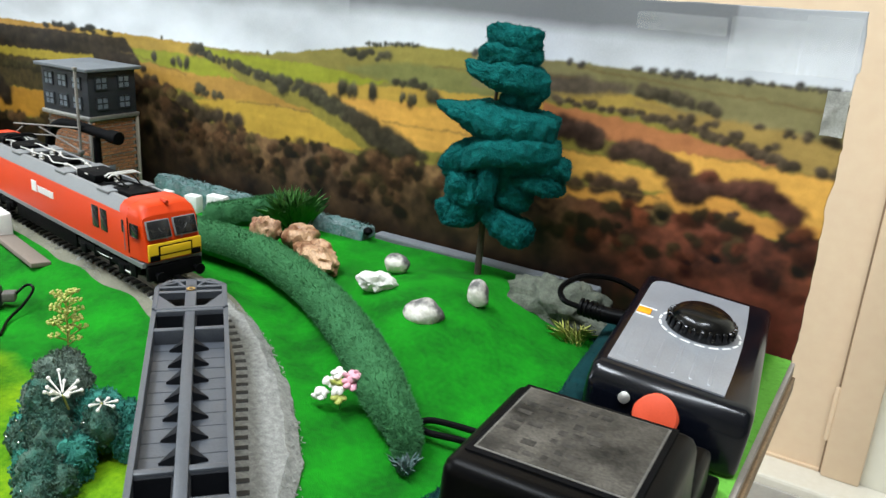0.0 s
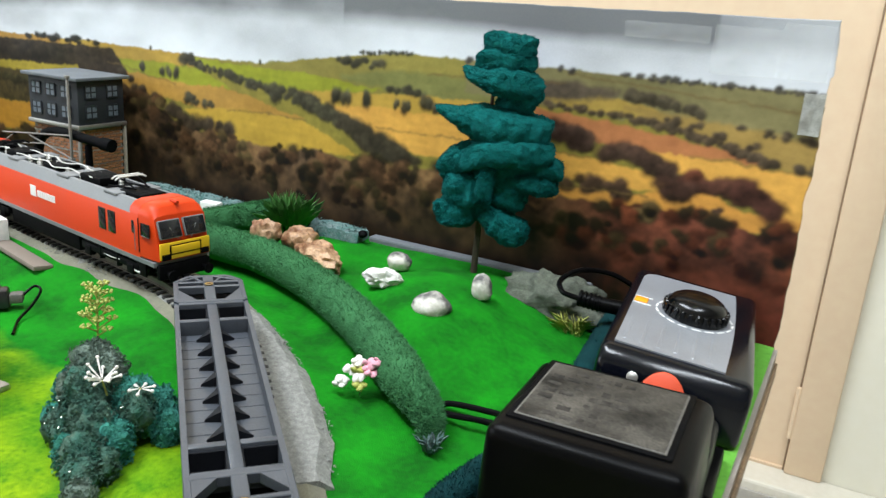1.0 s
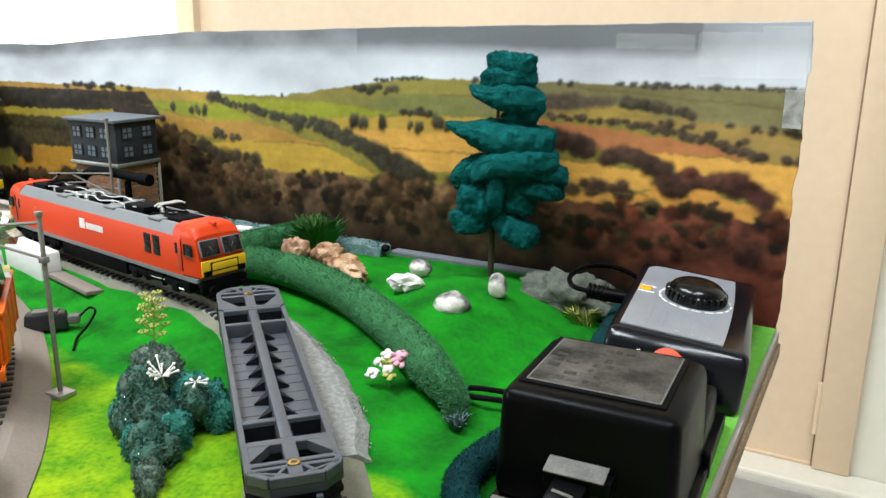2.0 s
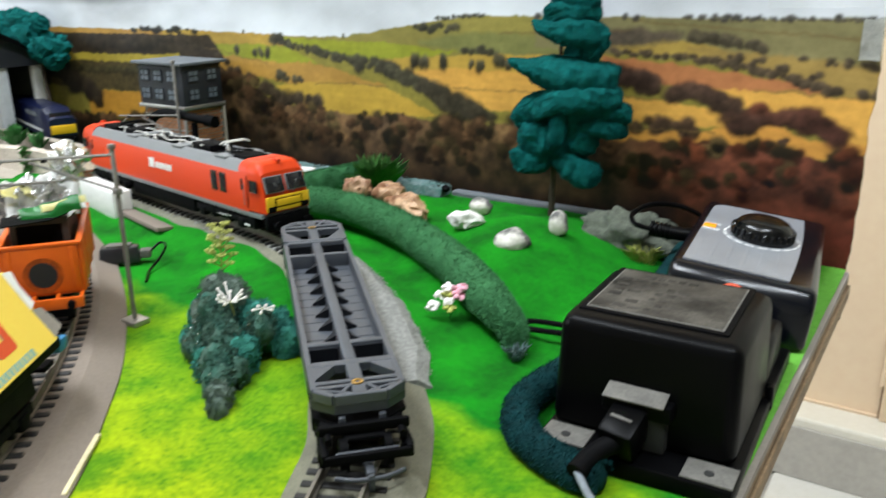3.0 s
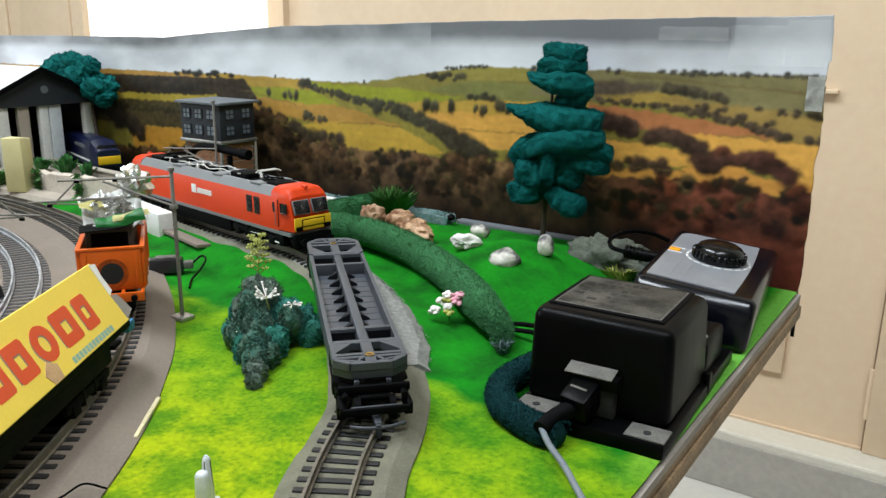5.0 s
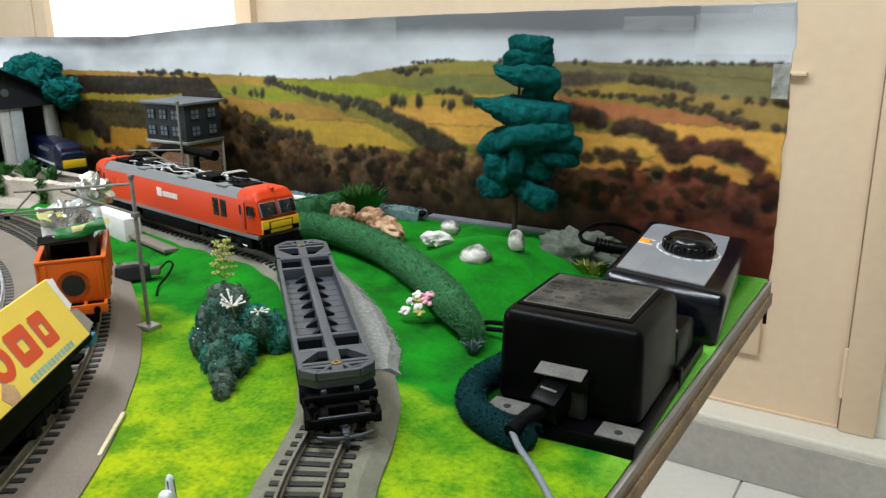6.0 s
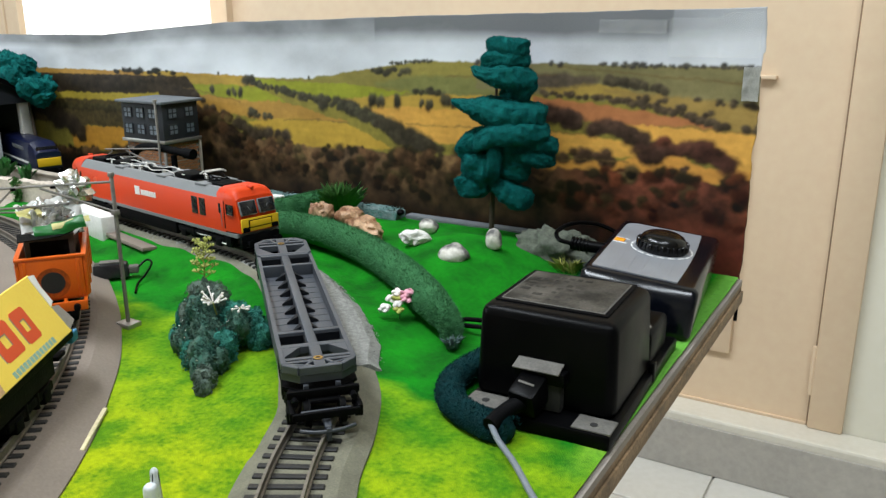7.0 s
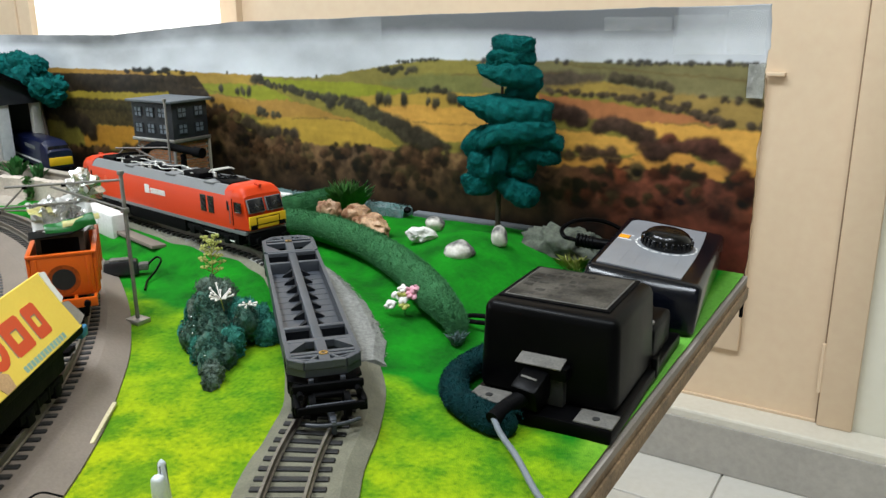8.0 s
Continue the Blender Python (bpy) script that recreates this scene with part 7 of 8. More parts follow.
def loco_shed():
    o = thing("engine_shed", pose(-0.6190, 0.5280, 0.0), "olive engine shed with a white roof and open front", "shed")
    L, w, e, r = 0.255, 0.0660, 0.100, 0.129
    # side walls, back wall and gable
    for s in (-1, 1):
        part("side_wall", box(B(), -L, -0.006, s * w - 0.002, s * w + 0.002, 0, e - 0.001), "olivewall", o)
        t = bmesh.new()
        ov = 0.008
        pts = [(s * (w + ov), e - 0.006), (0, r), (0, r + 0.0028), (s * (w + ov), e - 0.0032)]
        part("roof", section(t, (-L - 0.006, 0.010), lambda x: pts), "shedroof", o, "smooth white roof slope")
        part("barge_board", section(B(), (0.0095, 0.0115), lambda x: [(s * (w + ov), e - 0.0085), (0, r - 0.003), (0, r + 0.003), (s * (w + ov), e - 0.003)]), "under", o, "dark edge of the gable")
    part("gable", section(B(), (0.0, 0.004), lambda x: [(-w, e - 0.012), (w, e - 0.012), (w, e - 0.004), (0, r), (-w, e - 0.004)]), "slate", o, "dark front gable")
    part("gable_plate", cyl(B(), (0.0042, 0.004, 0.106), (0.0050, 0.004, 0.106), 0.0045, n=18), "bluegrey", o, "small round grey plate")
    # inside faces and a cross sheet coloured dark in place of the shed's shade
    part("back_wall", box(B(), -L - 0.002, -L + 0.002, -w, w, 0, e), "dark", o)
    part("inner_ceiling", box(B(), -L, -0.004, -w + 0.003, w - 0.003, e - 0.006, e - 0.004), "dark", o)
    part("shade_sheet", box(B(), -0.14, -0.135, -w + 0.003, w - 0.003, 0, e - 0.006), "dark", o, "dark sheet for the shade inside the shed")
    for y, wd, m in ((-0.0455, 0.0130, "foam"), (-0.0215, 0.0130, "concrete"), (0.0025, 0.0110, "foam"), (0.0165, 0.0150, "figure"), (0.0590, 0.0130, "foam")):
        part("front_post", box(B(), -0.006, 0.001, y - wd / 2, y + wd / 2, 0, e - 0.010, 0.0008), m, o, "pale front post")
    for i in range(5):
        x = -0.235 + i * 0.046
        f = part("window", box(B(), x - 0.0075, x + 0.0075, -w - 0.0026, -w - 0.0014, 0.040, 0.074, 0.0003), "dark" if i == 4 else "shedpane", o, "tall side window")
        if i < 4:
            for k in (-1, 0, 1):
                part("glazing_bar", box(B(), x + k * 0.0072 - 0.0007, x + k * 0.0072 + 0.0007, -w - 0.0031, -w - 0.0022, 0.040, 0.074), "olivewall", f)
            for k in range(4):
                part("glazing_bar", box(B(), x - 0.0075, x + 0.0075, -w - 0.00305, -w - 0.0022, 0.0398 + k * 0.0111, 0.0412 + k * 0.0111), "olivewall", f)
    return o


loco_shed()


def blue_loco():
    o = thing("diesel_locomotive", pose(-0.578, 0.5660, RAIL + 0.003, 0, 0, -17) @ Matrix.Diagonal((0.92, 0.92, 0.92, 1)), "navy model locomotive with a yellow nose, half out of the shed", "locomotive")
    W = 0.0165
    part("body", section(B(), (-0.13, 0.030), lambda x: [(-W, 0.010), (W, 0.010), (W, 0.034), (W * 0.85, 0.040), (W * 0.5, 0.0425), (-W * 0.5, 0.0425), (-W * 0.85, 0.040), (-W, 0.034)]), "navy", o)
    prof = lambda x: (lambda k: [(-W * (1 - 0.12 * k), 0.010), (W * (1 - 0.12 * k), 0.010), (W * (1 - 0.12 * k), 0.034 - 0.006 * k), (W * (0.85 - 0.1 * k), 0.040 - 0.010 * k), (W * 0.5, 0.0425 - 0.0115 * k), (-W * 0.5, 0.0425 - 0.0115 * k), (-W * (0.85 - 0.1 * k), 0.040 - 0.010 * k), (-W * (1 - 0.12 * k), 0.034 - 0.006 * k)])((x - 0.03) / 0.022)
    part("cab", section(B(), (0.030, 0.036, 0.044, 0.052), prof), "navy", o)
    part("nose_panel", box(B(), 0.0505, 0.0532, -0.0135, 0.0135, 0.0135, 0.0235, 0.0008), "yellow", o, "yellow warning nose")
    part("windscreen", box(B(), 0.0405, 0.0425, -0.0120, 0.0120, -0.004, 0.006, 0.0006, m=Matrix.Translation((0.0055, 0, 0.0310)) @ Matrix.Rotation(radians(-0), 4, "Y")), "glass", o, "dark windscreen")
    part("body_stripe", box(B(), -0.12, 0.03, -W - 0.0003, -W + 0.0003, 0.015, 0.0175), "white", o, "white lower stripe")
    part("grey_panel", box(B(), -0.03, 0.012, -W - 0.0003, -W + 0.0003, 0.030, 0.0345), "bluegrey", o, "grey upper panel")
    part("buffer_beam", box(B(), 0.047, 0.0535, -0.0145, 0.0145, 0.004, 0.0115, 0.0008), "under", o)
    for y in (-0.010, 0.010):
        part("buffer", cyl(B(), (0.0535, y, 0.008), (0.060, y, 0.008), 0.0022), "under", o)
    part("skirt", box(B(), -0.125, 0.045, -0.0135, 0.0135, 0.003, 0.0105, 0.001), "under", o)
    bogie(o, 0.018, 0.014), bogie(o, -0.09, 0.014)
    return o


blue_loco()
def apron():
    """Pale concrete ground before the shed, rising towards it."""
    t = bmesh.new()
    rows = []
    for k in range(25):
        u = k / 24
        x = -0.405 - 0.355 * u
        z = 0.004 + 0.018 * min(1, max(0, u - 0.15) / 0.45)
        y0, y1 = 0.470 - 0.034 * min(1, u * 2.2) - 0.024 * max(0, u - 0.5), 0.478 + 0.040 * min(1, u * 2.5)
        rows.append([t.verts.new(c) for c in ((x, y0, 0.0005), (x, y0 + 0.004, z * 0.7), (x, y0 + 0.014, z + 0.0012 * noise.noise(Vector((x * 60, 0, 0)))), (x, y1, z), (x, y1, 0.0005))])
    for a, c in zip(rows, rows[1:]):
        for i in range(4):
            t.faces.new((a[i], c[i], c[i + 1], a[i + 1]))
    t.faces.new(rows[0]), t.faces.new(rows[-1][::-1])
    bmesh.ops.recalc_face_normals(t, faces=t.faces[:])
    return t


structure("concrete_apron", apron(), "concrete", "pale concrete ramp before the shed")
o = thing("platform_wall", pose(0, 0, 0), "low pale concrete wall beside the shed track", "wall")
part("wall_block", box(B(), -0.10, 0.10, -0.003, 0.003, 0, 0.017, 0.001, m=pose(-0.520, 0.5265, 0.0060, 0, 0, -4)), "concrete", o)
part("wall_coping", box(B(), -0.102, 0.102, -0.0045, 0.0045, 0.017, 0.0195, 0.0008, m=pose(-0.520, 0.5265, 0.0060, 0, 0, -4)), "concrete", o)
o = part("block", box(B(), -0.0108, 0.0108, -0.009, 0.009, 0, 0.056, 0.0012), "cream")
for v in o.data.vertices:
    v.co.z += (0.004 * noise.noise(v.co * 90)) if v.co.z > 0.03 else 0
o.matrix_world = pose(-0.541, 0.4520, 0.0090, 0, 0, 28)
tagged(o, "cream rectangular block standing before the shed", "block")


def plaster_wall():
    """Broken length of pale plaster wall that steps down towards the track."""
    o = thing("plaster_wall", pose(0, 0, 0), "broken pale plaster wall with hanging ivy, before the shed", "wall")
    t, rows = bmesh.new(), []
    for k in range(49):
        u = k / 48
        x, y = -0.552 + 0.140 * u, 0.462 + 0.032 * u
        top = 0.031 - 0.004 * u + 0.0035 * noise.noise(Vector((u * 21, 3, 0))) + 0.0022 * noise.noise(Vector((u * 55, 7, 0)))
        d = 0.0042 + 0.0010 * noise.noise(Vector((u * 17, 0, 5)))
        rows.append([t.verts.new(c) for c in ((x, y - d - 0.004, 0.0), (x, y - d - 0.001, 0.012), (x, y - d, top - 0.002), (x, y, top), (x, y + d, top - 0.002), (x, y + d, 0.0))])
    for a, c in zip(rows, rows[1:]):
        for n in range(5):
            t.faces.new((a[n], c[n], c[n + 1], a[n + 1]))
    t.faces.new(rows[0]), t.faces.new(rows[-1][::-1])
    bmesh.ops.recalc_face_normals(t, faces=t.faces[:])
    part("wall_core", t, "plaster", o)
    rg = random.Random(37)
    for u in (0.20, 0.58):
        b = B()
        for _ in range(120):
            k = rg.random()
            p = Vector((-0.552 + 0.140 * u + rg.uniform(-1, 1) * 0.007 * (1.1 - k * 0.6), 0.462 + 0.032 * u - 0.0065, 0.033 - 0.004 * u - 0.022 * k))
            d, e = (Vector((rg.uniform(-1, 1), rg.uniform(-1, 0.2), rg.uniform(-1, 1))) * 0.0034 for _ in range(2))
            b.faces.new([b.verts.new(q) for q in (p, p + d, p + d + e, p + e)])
        bmesh.ops.solidify(b, geom=b.faces[:], thickness=0.0002)
        part("ivy", b, "fern", o, "hanging green ivy leaves")
    return o


plaster_wall()
stone("rock", (-0.597, 0.430, 0.0165), (0.0135, 0.010, 0.0170), "pale pointed rock beside the shed", "concrete", 12, 0.3, 60)
stone("rock", (-0.70, 0.425, 0.006), (0.026, 0.014, 0.009), "flat white rock beside the shed", "rockwhite", 13, 0.3, 60)


def tuft(name, c, r, h, n, material, label, category, seed=1, wide=0.0016, droop=0.3, group=""):
    """A tuft of blades that lean out of one point."""
    b, rg = B(), random.Random(seed)
    for _ in range(n):
        a, k = rg.uniform(0, 2 * math.pi), rg.uniform(0.1, 1)
        hh = h * rg.uniform(0.55, 1.0)
        foot = Vector((rg.uniform(-1, 1), rg.uniform(-1, 1), 0)) * r * 0.35
        tip = foot + Vector((math.cos(a) * r * k, math.sin(a) * r * k, hh * (1 - droop * k)))
        mid = foot.lerp(tip, 0.55) + Vector((0, 0, hh * 0.18))
        s = Vector((-math.sin(a), math.cos(a), 0)) * wide * rg.uniform(0.6, 1.2)
        v = [b.verts.new(p) for p in (foot - s * 0.5, foot + s * 0.5, mid + s, tip, mid - s)]
        b.faces.new(v)
    bmesh.ops.solidify(b, geom=b.faces[:], thickness=0.0002)
    o = part(name, b, material)
    o.matrix_world = pose(*c)
    return tagged(o, label, category, group)


tuft("fern", (-0.136, 0.560, 0.016), 0.024, 0.033, 260, "fern", "spiky green plastic fern behind the brown rocks", "plant", 21, 0.0007)
tuft("grass_tuft", (0.0960, 0.526, 0.008), 0.016, 0.013, 60, "leaf", "small yellow-green grass tuft beside the gravel", "plant", 22, 0.0004)
tuft("grass_tuft", (0.0850, 0.3765, 0.002), 0.008, 0.010, 70, "tealnet", "greyish twiggy tuft at the hedge end", "plant", 19, 0.0006)
tuft("shrub", (-0.640, 0.476, 0.018), 0.022, 0.030, 110, "leafgreen", "small green shrub before the shed", "plant", 24, 0.002)
tuft("shrub", (-0.573, 0.4430, 0.009), 0.017, 0.024, 170, "fern", "low green shrub beside the cream block", "plant", 27, 0.0022)
tuft("shrub", (-0.548, 0.508, 0.020), 0.013, 0.024, 90, "leafgreen", "low green shrub at the concrete wall", "plant", 28, 0.0018)
tuft("shrub", (-0.585, 0.500, 0.020), 0.013, 0.018, 90, "leafgreen", "small green shrub at the concrete wall", "plant", 25, 0.0018)
tuft("shrub", (-0.520, 0.515, 0.018), 0.010, 0.020, 40, "leafgreen", "small green shrub at the concrete wall", "plant", 26, 0.0016)

# low walls at the foot of the backdrop
o = thing("stone_wall", pose(0, 0, 0), "low blue-grey wall with green scatter at the backdrop", "wall")
t = bmesh.new()
rows = []
for k in range(110):
    x = -0.30 + 0.214 * k / 109
    ring = []
    for y, z in ((0.5755, 0.0), (0.5745, 0.007), (0.5750, 0.014), (0.5765, 0.0195), (0.5815, 0.0210), (0.5880, 0.0208), (0.5915, 0.0190), (0.5920, 0.0)):
        q = Vector((x, y, z))
        ring.append(t.verts.new((x, y + 0.0022 * noise.noise(q * 170), z + (0.0020 * noise.noise(q * 120) + 0.0012 * noise.noise(q * 330) if z > 0 else 0))))
    rows.append(ring)
for a, c in zip(rows, rows[1:]):
    for i in range(7):
        t.faces.new((a[i], c[i], c[i + 1], a[i + 1]))
t.faces.new(rows[0]), t.faces.new(rows[-1][::-1])
bmesh.ops.recalc_face_normals(t, faces=t.faces[:])
part("wall_core", t, "tealnet", o)
rg, b = random.Random(29), B()
for _ in range(2600):
    p = Vector((rg.uniform(-0.298, -0.087), rg.uniform(0.5735, 0.5900), 0))
    p.z = rg.uniform(0.002, 0.019) if p.y < 0.577 else rg.uniform(0.0195, 0.0215)
    d, e = (Vector((rg.uniform(-1, 1), rg.uniform(-1, 0.3), rg.uniform(-1, 1))) * 0.0016 for _ in range(2))
    b.faces.new([b.verts.new(q) for q in (p, p + d, p + e)])
tagged(part("scatter", b, "tealnet", o, "loose blue-green scatter"), kind="stuff")
part("wall_cap", blob(B(), (-0.083, 0.578, 0.0200), 0.0035, 0.0035, 0.003, 0.3, 200, 2), "under", o, "dark lump at the wall's end")
structure("grey_strip", box(B(), -0.083, 0.085, 0.586, 0.5955, 0.001, 0.0165, 0.0015), "bluegrey", "low grey card strip at the foot of the backdrop")
for x, s in ((-0.232, 0.012), (-0.206, 0.016), (-0.262, 0.010)):
    o = part("white_block", box(B(), -s / 2, s / 2, -0.004, 0.004, 0, s * 1.15, 0.0012), "foam")
    o.matrix_world = pose(x, 0.556, 0.008, 0, 0, 6)
    tagged(o, "small white plastic block before the low wall", "block", "white blocks")

o = thing("platform_shelter", pose(-0.815, 0.420, 0.001, 0, 0, -12), "small grey open shelter with pale posts beside the shed", "shelter")
part("roof", box(B(), -0.050, 0.050, -0.022, 0.022, 0.066, 0.0700, 0.0010), "bluegrey", o, "flat grey roof")
part("canopy", box(B(), -0.040, 0.040, -0.016, 0.016, 0.0702, 0.0740, 0.0010), "bluegrey", o)
part("back_wall", box(B(), -0.046, 0.046, 0.016, 0.019, 0, 0.066, 0.0005), "bluegrey", o)
for x in (-0.044, -0.015, 0.015, 0.044):
    part("post", box(B(), x - 0.0025, x + 0.0025, -0.019, -0.014, 0, 0.066, 0.0005), "concrete", o, "pale post")

# far teal tree beside the shed
o = thing("round_tree", pose(-0.619, 0.580, -0.006), "bushy teal sponge tree behind the shed", "tree")
part("trunk", cyl(B(), (0.03, 0, 0), (0.02, 0, 0.10), 0.003, 0.0015), "bark", o)
rg = random.Random(31)
for i in range(16):
    a = i / 16
    x = -0.04 + 0.095 * a + rg.uniform(-0.012, 0.012)
    z = 0.134 - 0.036 * max(0, a - 0.45) * 2 + rg.uniform(-0.012, 0.010)
    t = blob(B(), (x, rg.uniform(-0.008, 0.008), z), 0.017, 0.010, 0.013, 0.45, 90, 4, seed=i)
    base = [v.co.copy() for v in t.verts]
    for _ in range(500):
        q, s = rg.choice(base), Vector((rg.uniform(-1, 1), rg.uniform(-1, 1), rg.uniform(-1, 1))) * 0.0012
        t.faces.new([t.verts.new(c) for c in (q - s, q + s.cross(Vector((0, 0.7, 0.7))), q + s * 1.5 + Vector((0, -0.001, 0.0015)))])
    part("bough", t, "teal", o)
tuft("pale_plant", (-0.86, 0.572, 0.0), 0.05, 0.185, 220, "petal", "tall pale flowering plant behind the shed", "plant", 33, 0.003, 0.1)
o = part("blue_cloth", box(B(), -1.75, -0.885, 0.601, 0.611, FLOOR + 0.01, 0.135, 0.004), "dress")
tagged(o, "plain dark blue cloth hanging past the backdrop", "cloth")

# ---- masts ----


def mast(c, top, label, arm, drop=0.016, low=0.0, thick=1.0):
    o = thing("catenary_mast", pose(*c), label, "mast", "overhead line masts")
    part("foot", box(B(), -0.006, 0.006, -0.005, 0.005, 0, 0.003, 0.0006), "metal", o, "small metal foot plate")
    part("post", box(B(), -0.0016 * thick, 0.0016 * thick, -0.0019 * thick, 0.0019 * thick, 0.002, top, 0.0004), "pole", o)
    part("cap", box(B(), -0.0015, 0.0015, -0.0015, 0.0015, top - 0.001, top + 0.0015, 0.0004), "pole", o)
    h = top - low
    A = Vector((arm[0], arm[1], 0))
    n = A.normalized()
    b = B()
    tube(b, [Vector((0, 0, h - 0.004)), A * 0.9 + Vector((0, 0, h - 0.006))], 0.0008, 6)
    tube(b, [Vector((0, 0, h - 0.022)), A * 0.55 + Vector((0, 0, h - 0.0065))], 0.0007, 6)
    tube(b, [A * 0.75 + Vector((0, 0, h - 0.006)), A * 0.95 + Vector((0, 0, h - drop - 0.004))], 0.0006, 6)
    tube(b, [A * 0.35 + Vector((0, 0, h - drop)), A * 1.15 + Vector((0, 0, h - drop - 0.003))], 0.0007, 6)
    tube(b, [A * 0.60 + Vector((0, 0, h - drop - 0.0045)), A * 1.0 + Vector((0, 0, h - drop - 0.0035))], 0.0006, 6)
    part("bracket", b, "pole", o, "thin wire bracket arm")
    for k, z in ((0.45, h - 0.006), (0.75, h - 0.0065), (0.62, h - drop - 0.003), (0.98, h - drop - 0.005)):
        p = A * k + Vector((0, 0, z))
        part("insulator", cyl(B(), p - n * 0.0013, p + n * 0.0013, 0.0010, n=8), "under", o, "small dark insulator")
    part("clamp", box(B(), -0.0019, 0.0019, -0.0019, 0.0019, h - 0.024, h - 0.021, 0.0004), "pole", o)
    return o


mast((-0.1065, 0.3095, 0.001), 0.0945, "slim grey overhead line mast between track and grass", (-0.055, -0.047), 0.016, 0.0, 0.55)
mast((-0.312, 0.519, 0.001), 0.109, "slim grey overhead line mast before the tower", (-0.060, -0.020), 0.012, 0.040, 0.5)
mast((-0.220, 0.210, 0.001), 0.086, "slim grey overhead line mast inside the curve", (0.045, 0.045), 0.016, 0.0, 0.6)

# ---- the near bush ----


def flower_bush():
    o = thing("flower_bush", pose(-0.0255, 0.300, 0.0) @ Matrix.Diagonal((0.72, 0.80, 0.95, 1)), "dark mossy bush with white and lime sprigs, on the grass", "bush")
    rg = random.Random(41)
    lumps = [(-0.024, 0.010, 0.020, 0.014, "mossgrey"), (-0.020, 0.012, 0.034, 0.011, "mossgrey"), (-0.010, 0.004, 0.026, 0.014, "leafdark"), (-0.006, 0.014, 0.034, 0.010, "mossgrey"), (0.008, 0.018, 0.020, 0.014, "mossteal"), (0.018, 0.024, 0.016, 0.013, "mossteal"), (0.028, 0.022, 0.012, 0.011, "mossteal"), (0.018, 0.012, 0.022, 0.010, "leafdark"), (-0.036, 0.004, 0.008, 0.010, "mossteal"), (-0.034, 0.010, 0.022, 0.009, "mossteal"), (0.004, -0.006, 0.016, 0.014, "leafdark"), (0.016, -0.004, 0.012, 0.012, "mossteal"), (0.014, -0.018, 0.012, 0.012, "leafdark"), (0.024, -0.016, 0.009, 0.009, "leafdark"), (0.024, -0.028, 0.009, 0.010, "leafdark"), (0.034, -0.036, 0.006, 0.0085, "mossgrey"), (0.040, -0.043, 0.004, 0.006, "mossgrey"), (-0.014, -0.006, 0.012, 0.012, "leafdark"), (0.000, -0.016, 0.008, 0.010, "mossteal"), (-0.024, -0.004, 0.010, 0.010, "leafdark"), (-0.036, 0.026, 0.018, 0.015, "mossgrey"), (-0.038, 0.030, 0.028, 0.010, "mossgrey"), (-0.046, 0.018, 0.014, 0.010, "mossteal"), (-0.026, 0.022, 0.026, 0.012, "mossgrey")]
    for i, (x, y, z, r, mt) in enumerate(lumps):
        t = blob(B(), (x, y, z), r * 0.86, r * 0.80, r * 0.82, 0.40, 110, 3, None, 0.0, seed=i * 1.7)
        c0, off = Vector((x, y, z)), Vector((i * 3.1, i * 1.7, i))
        for _ in range(int(2600 * (r / 0.011) ** 2)):
            d = Vector((rg.gauss(0, 1), rg.gauss(0, 1), rg.gauss(0, 1))).normalized()
            p = c0 + Vector((d.x * r, d.y * r * 0.92, d.z * r * 0.95)) * (0.92 + 0.34 * noise.noise(d * 2.6 + off)) * rg.uniform(0.86, 1.08)
            if p.z < 0.0004:
                continue
            a, c = (Vector((rg.gauss(0, 1), rg.gauss(0, 1), rg.gauss(0, 1))).normalized() * rg.uniform(0.0004, 0.0010) for _ in range(2))
            t.faces.new([t.verts.new(q) for q in (p - a, p + c, p + a, p - c)])
        part("moss_clump", t, mt, o, "teal green sponge clump" if mt == "mossteal" else "grey-green moss clump" if mt == "mossgrey" else "")

    def sprig(foot, tip, n, r, material, label, petals):
        b = tube(B(), spline([foot, tip], 8), 0.0005, 6)
        st = part("stem", b, "leaf", o)
        for k in range(n):
            f = Vector(foot).lerp(Vector(tip), 0.25 + 0.75 * k / max(1, n - 1))
            a = k * 2.4
            e = f + Vector((math.cos(a), math.sin(a), 0.55)) * r * (1.1 - 0.5 * k / n)
            bb = tube(B(), [f, e], 0.0004, 5)
            for j in range(petals):
                c = 2 * math.pi * j / petals + k
                q = e + Vector((math.cos(c), math.sin(c), 0.3)) * 0.0024
                blob(bb, q, 0.0010, 0.0010, 0.0008, 0.3, 200, 1)
            part("floret", bb, material, st, label)

    sprig((-0.040, 0.032, 0.030), (-0.042, 0.035, 0.060), 22, 0.0075, "leaf", "lime green floret", 6)
    for fx, fy, fz, tx, ty, tz, n, reach in ((0.004, 0.004, 0.028, 0.005, 0.001, 0.036, 14, 0.0095), (0.012, 0.010, 0.024, 0.020, 0.012, 0.032, 6, 0.0070)):
        st = part("stem", tube(B(), spline([(fx, fy, fz), (tx, ty, tz)], 6), 0.0005, 6), "leaf", o)
        for j in range(n):
            a = 2 * math.pi * j / n + rg.uniform(-0.25, 0.25)
            d = Vector((math.cos(a), math.sin(a), rg.uniform(-0.1, 0.8)))
            c0, e = Vector((tx, ty, tz)), Vector((tx, ty, tz)) + d * reach * rg.uniform(0.65, 1.05)
            part("petal", blob(cyl(B(), c0 + d * 0.001, e, 0.00025, 0.00055, 6), e, 0.0010, 0.0010, 0.0008, 0.3, 200, 2), "petal", st, "white club-ended petal")
    b = B()
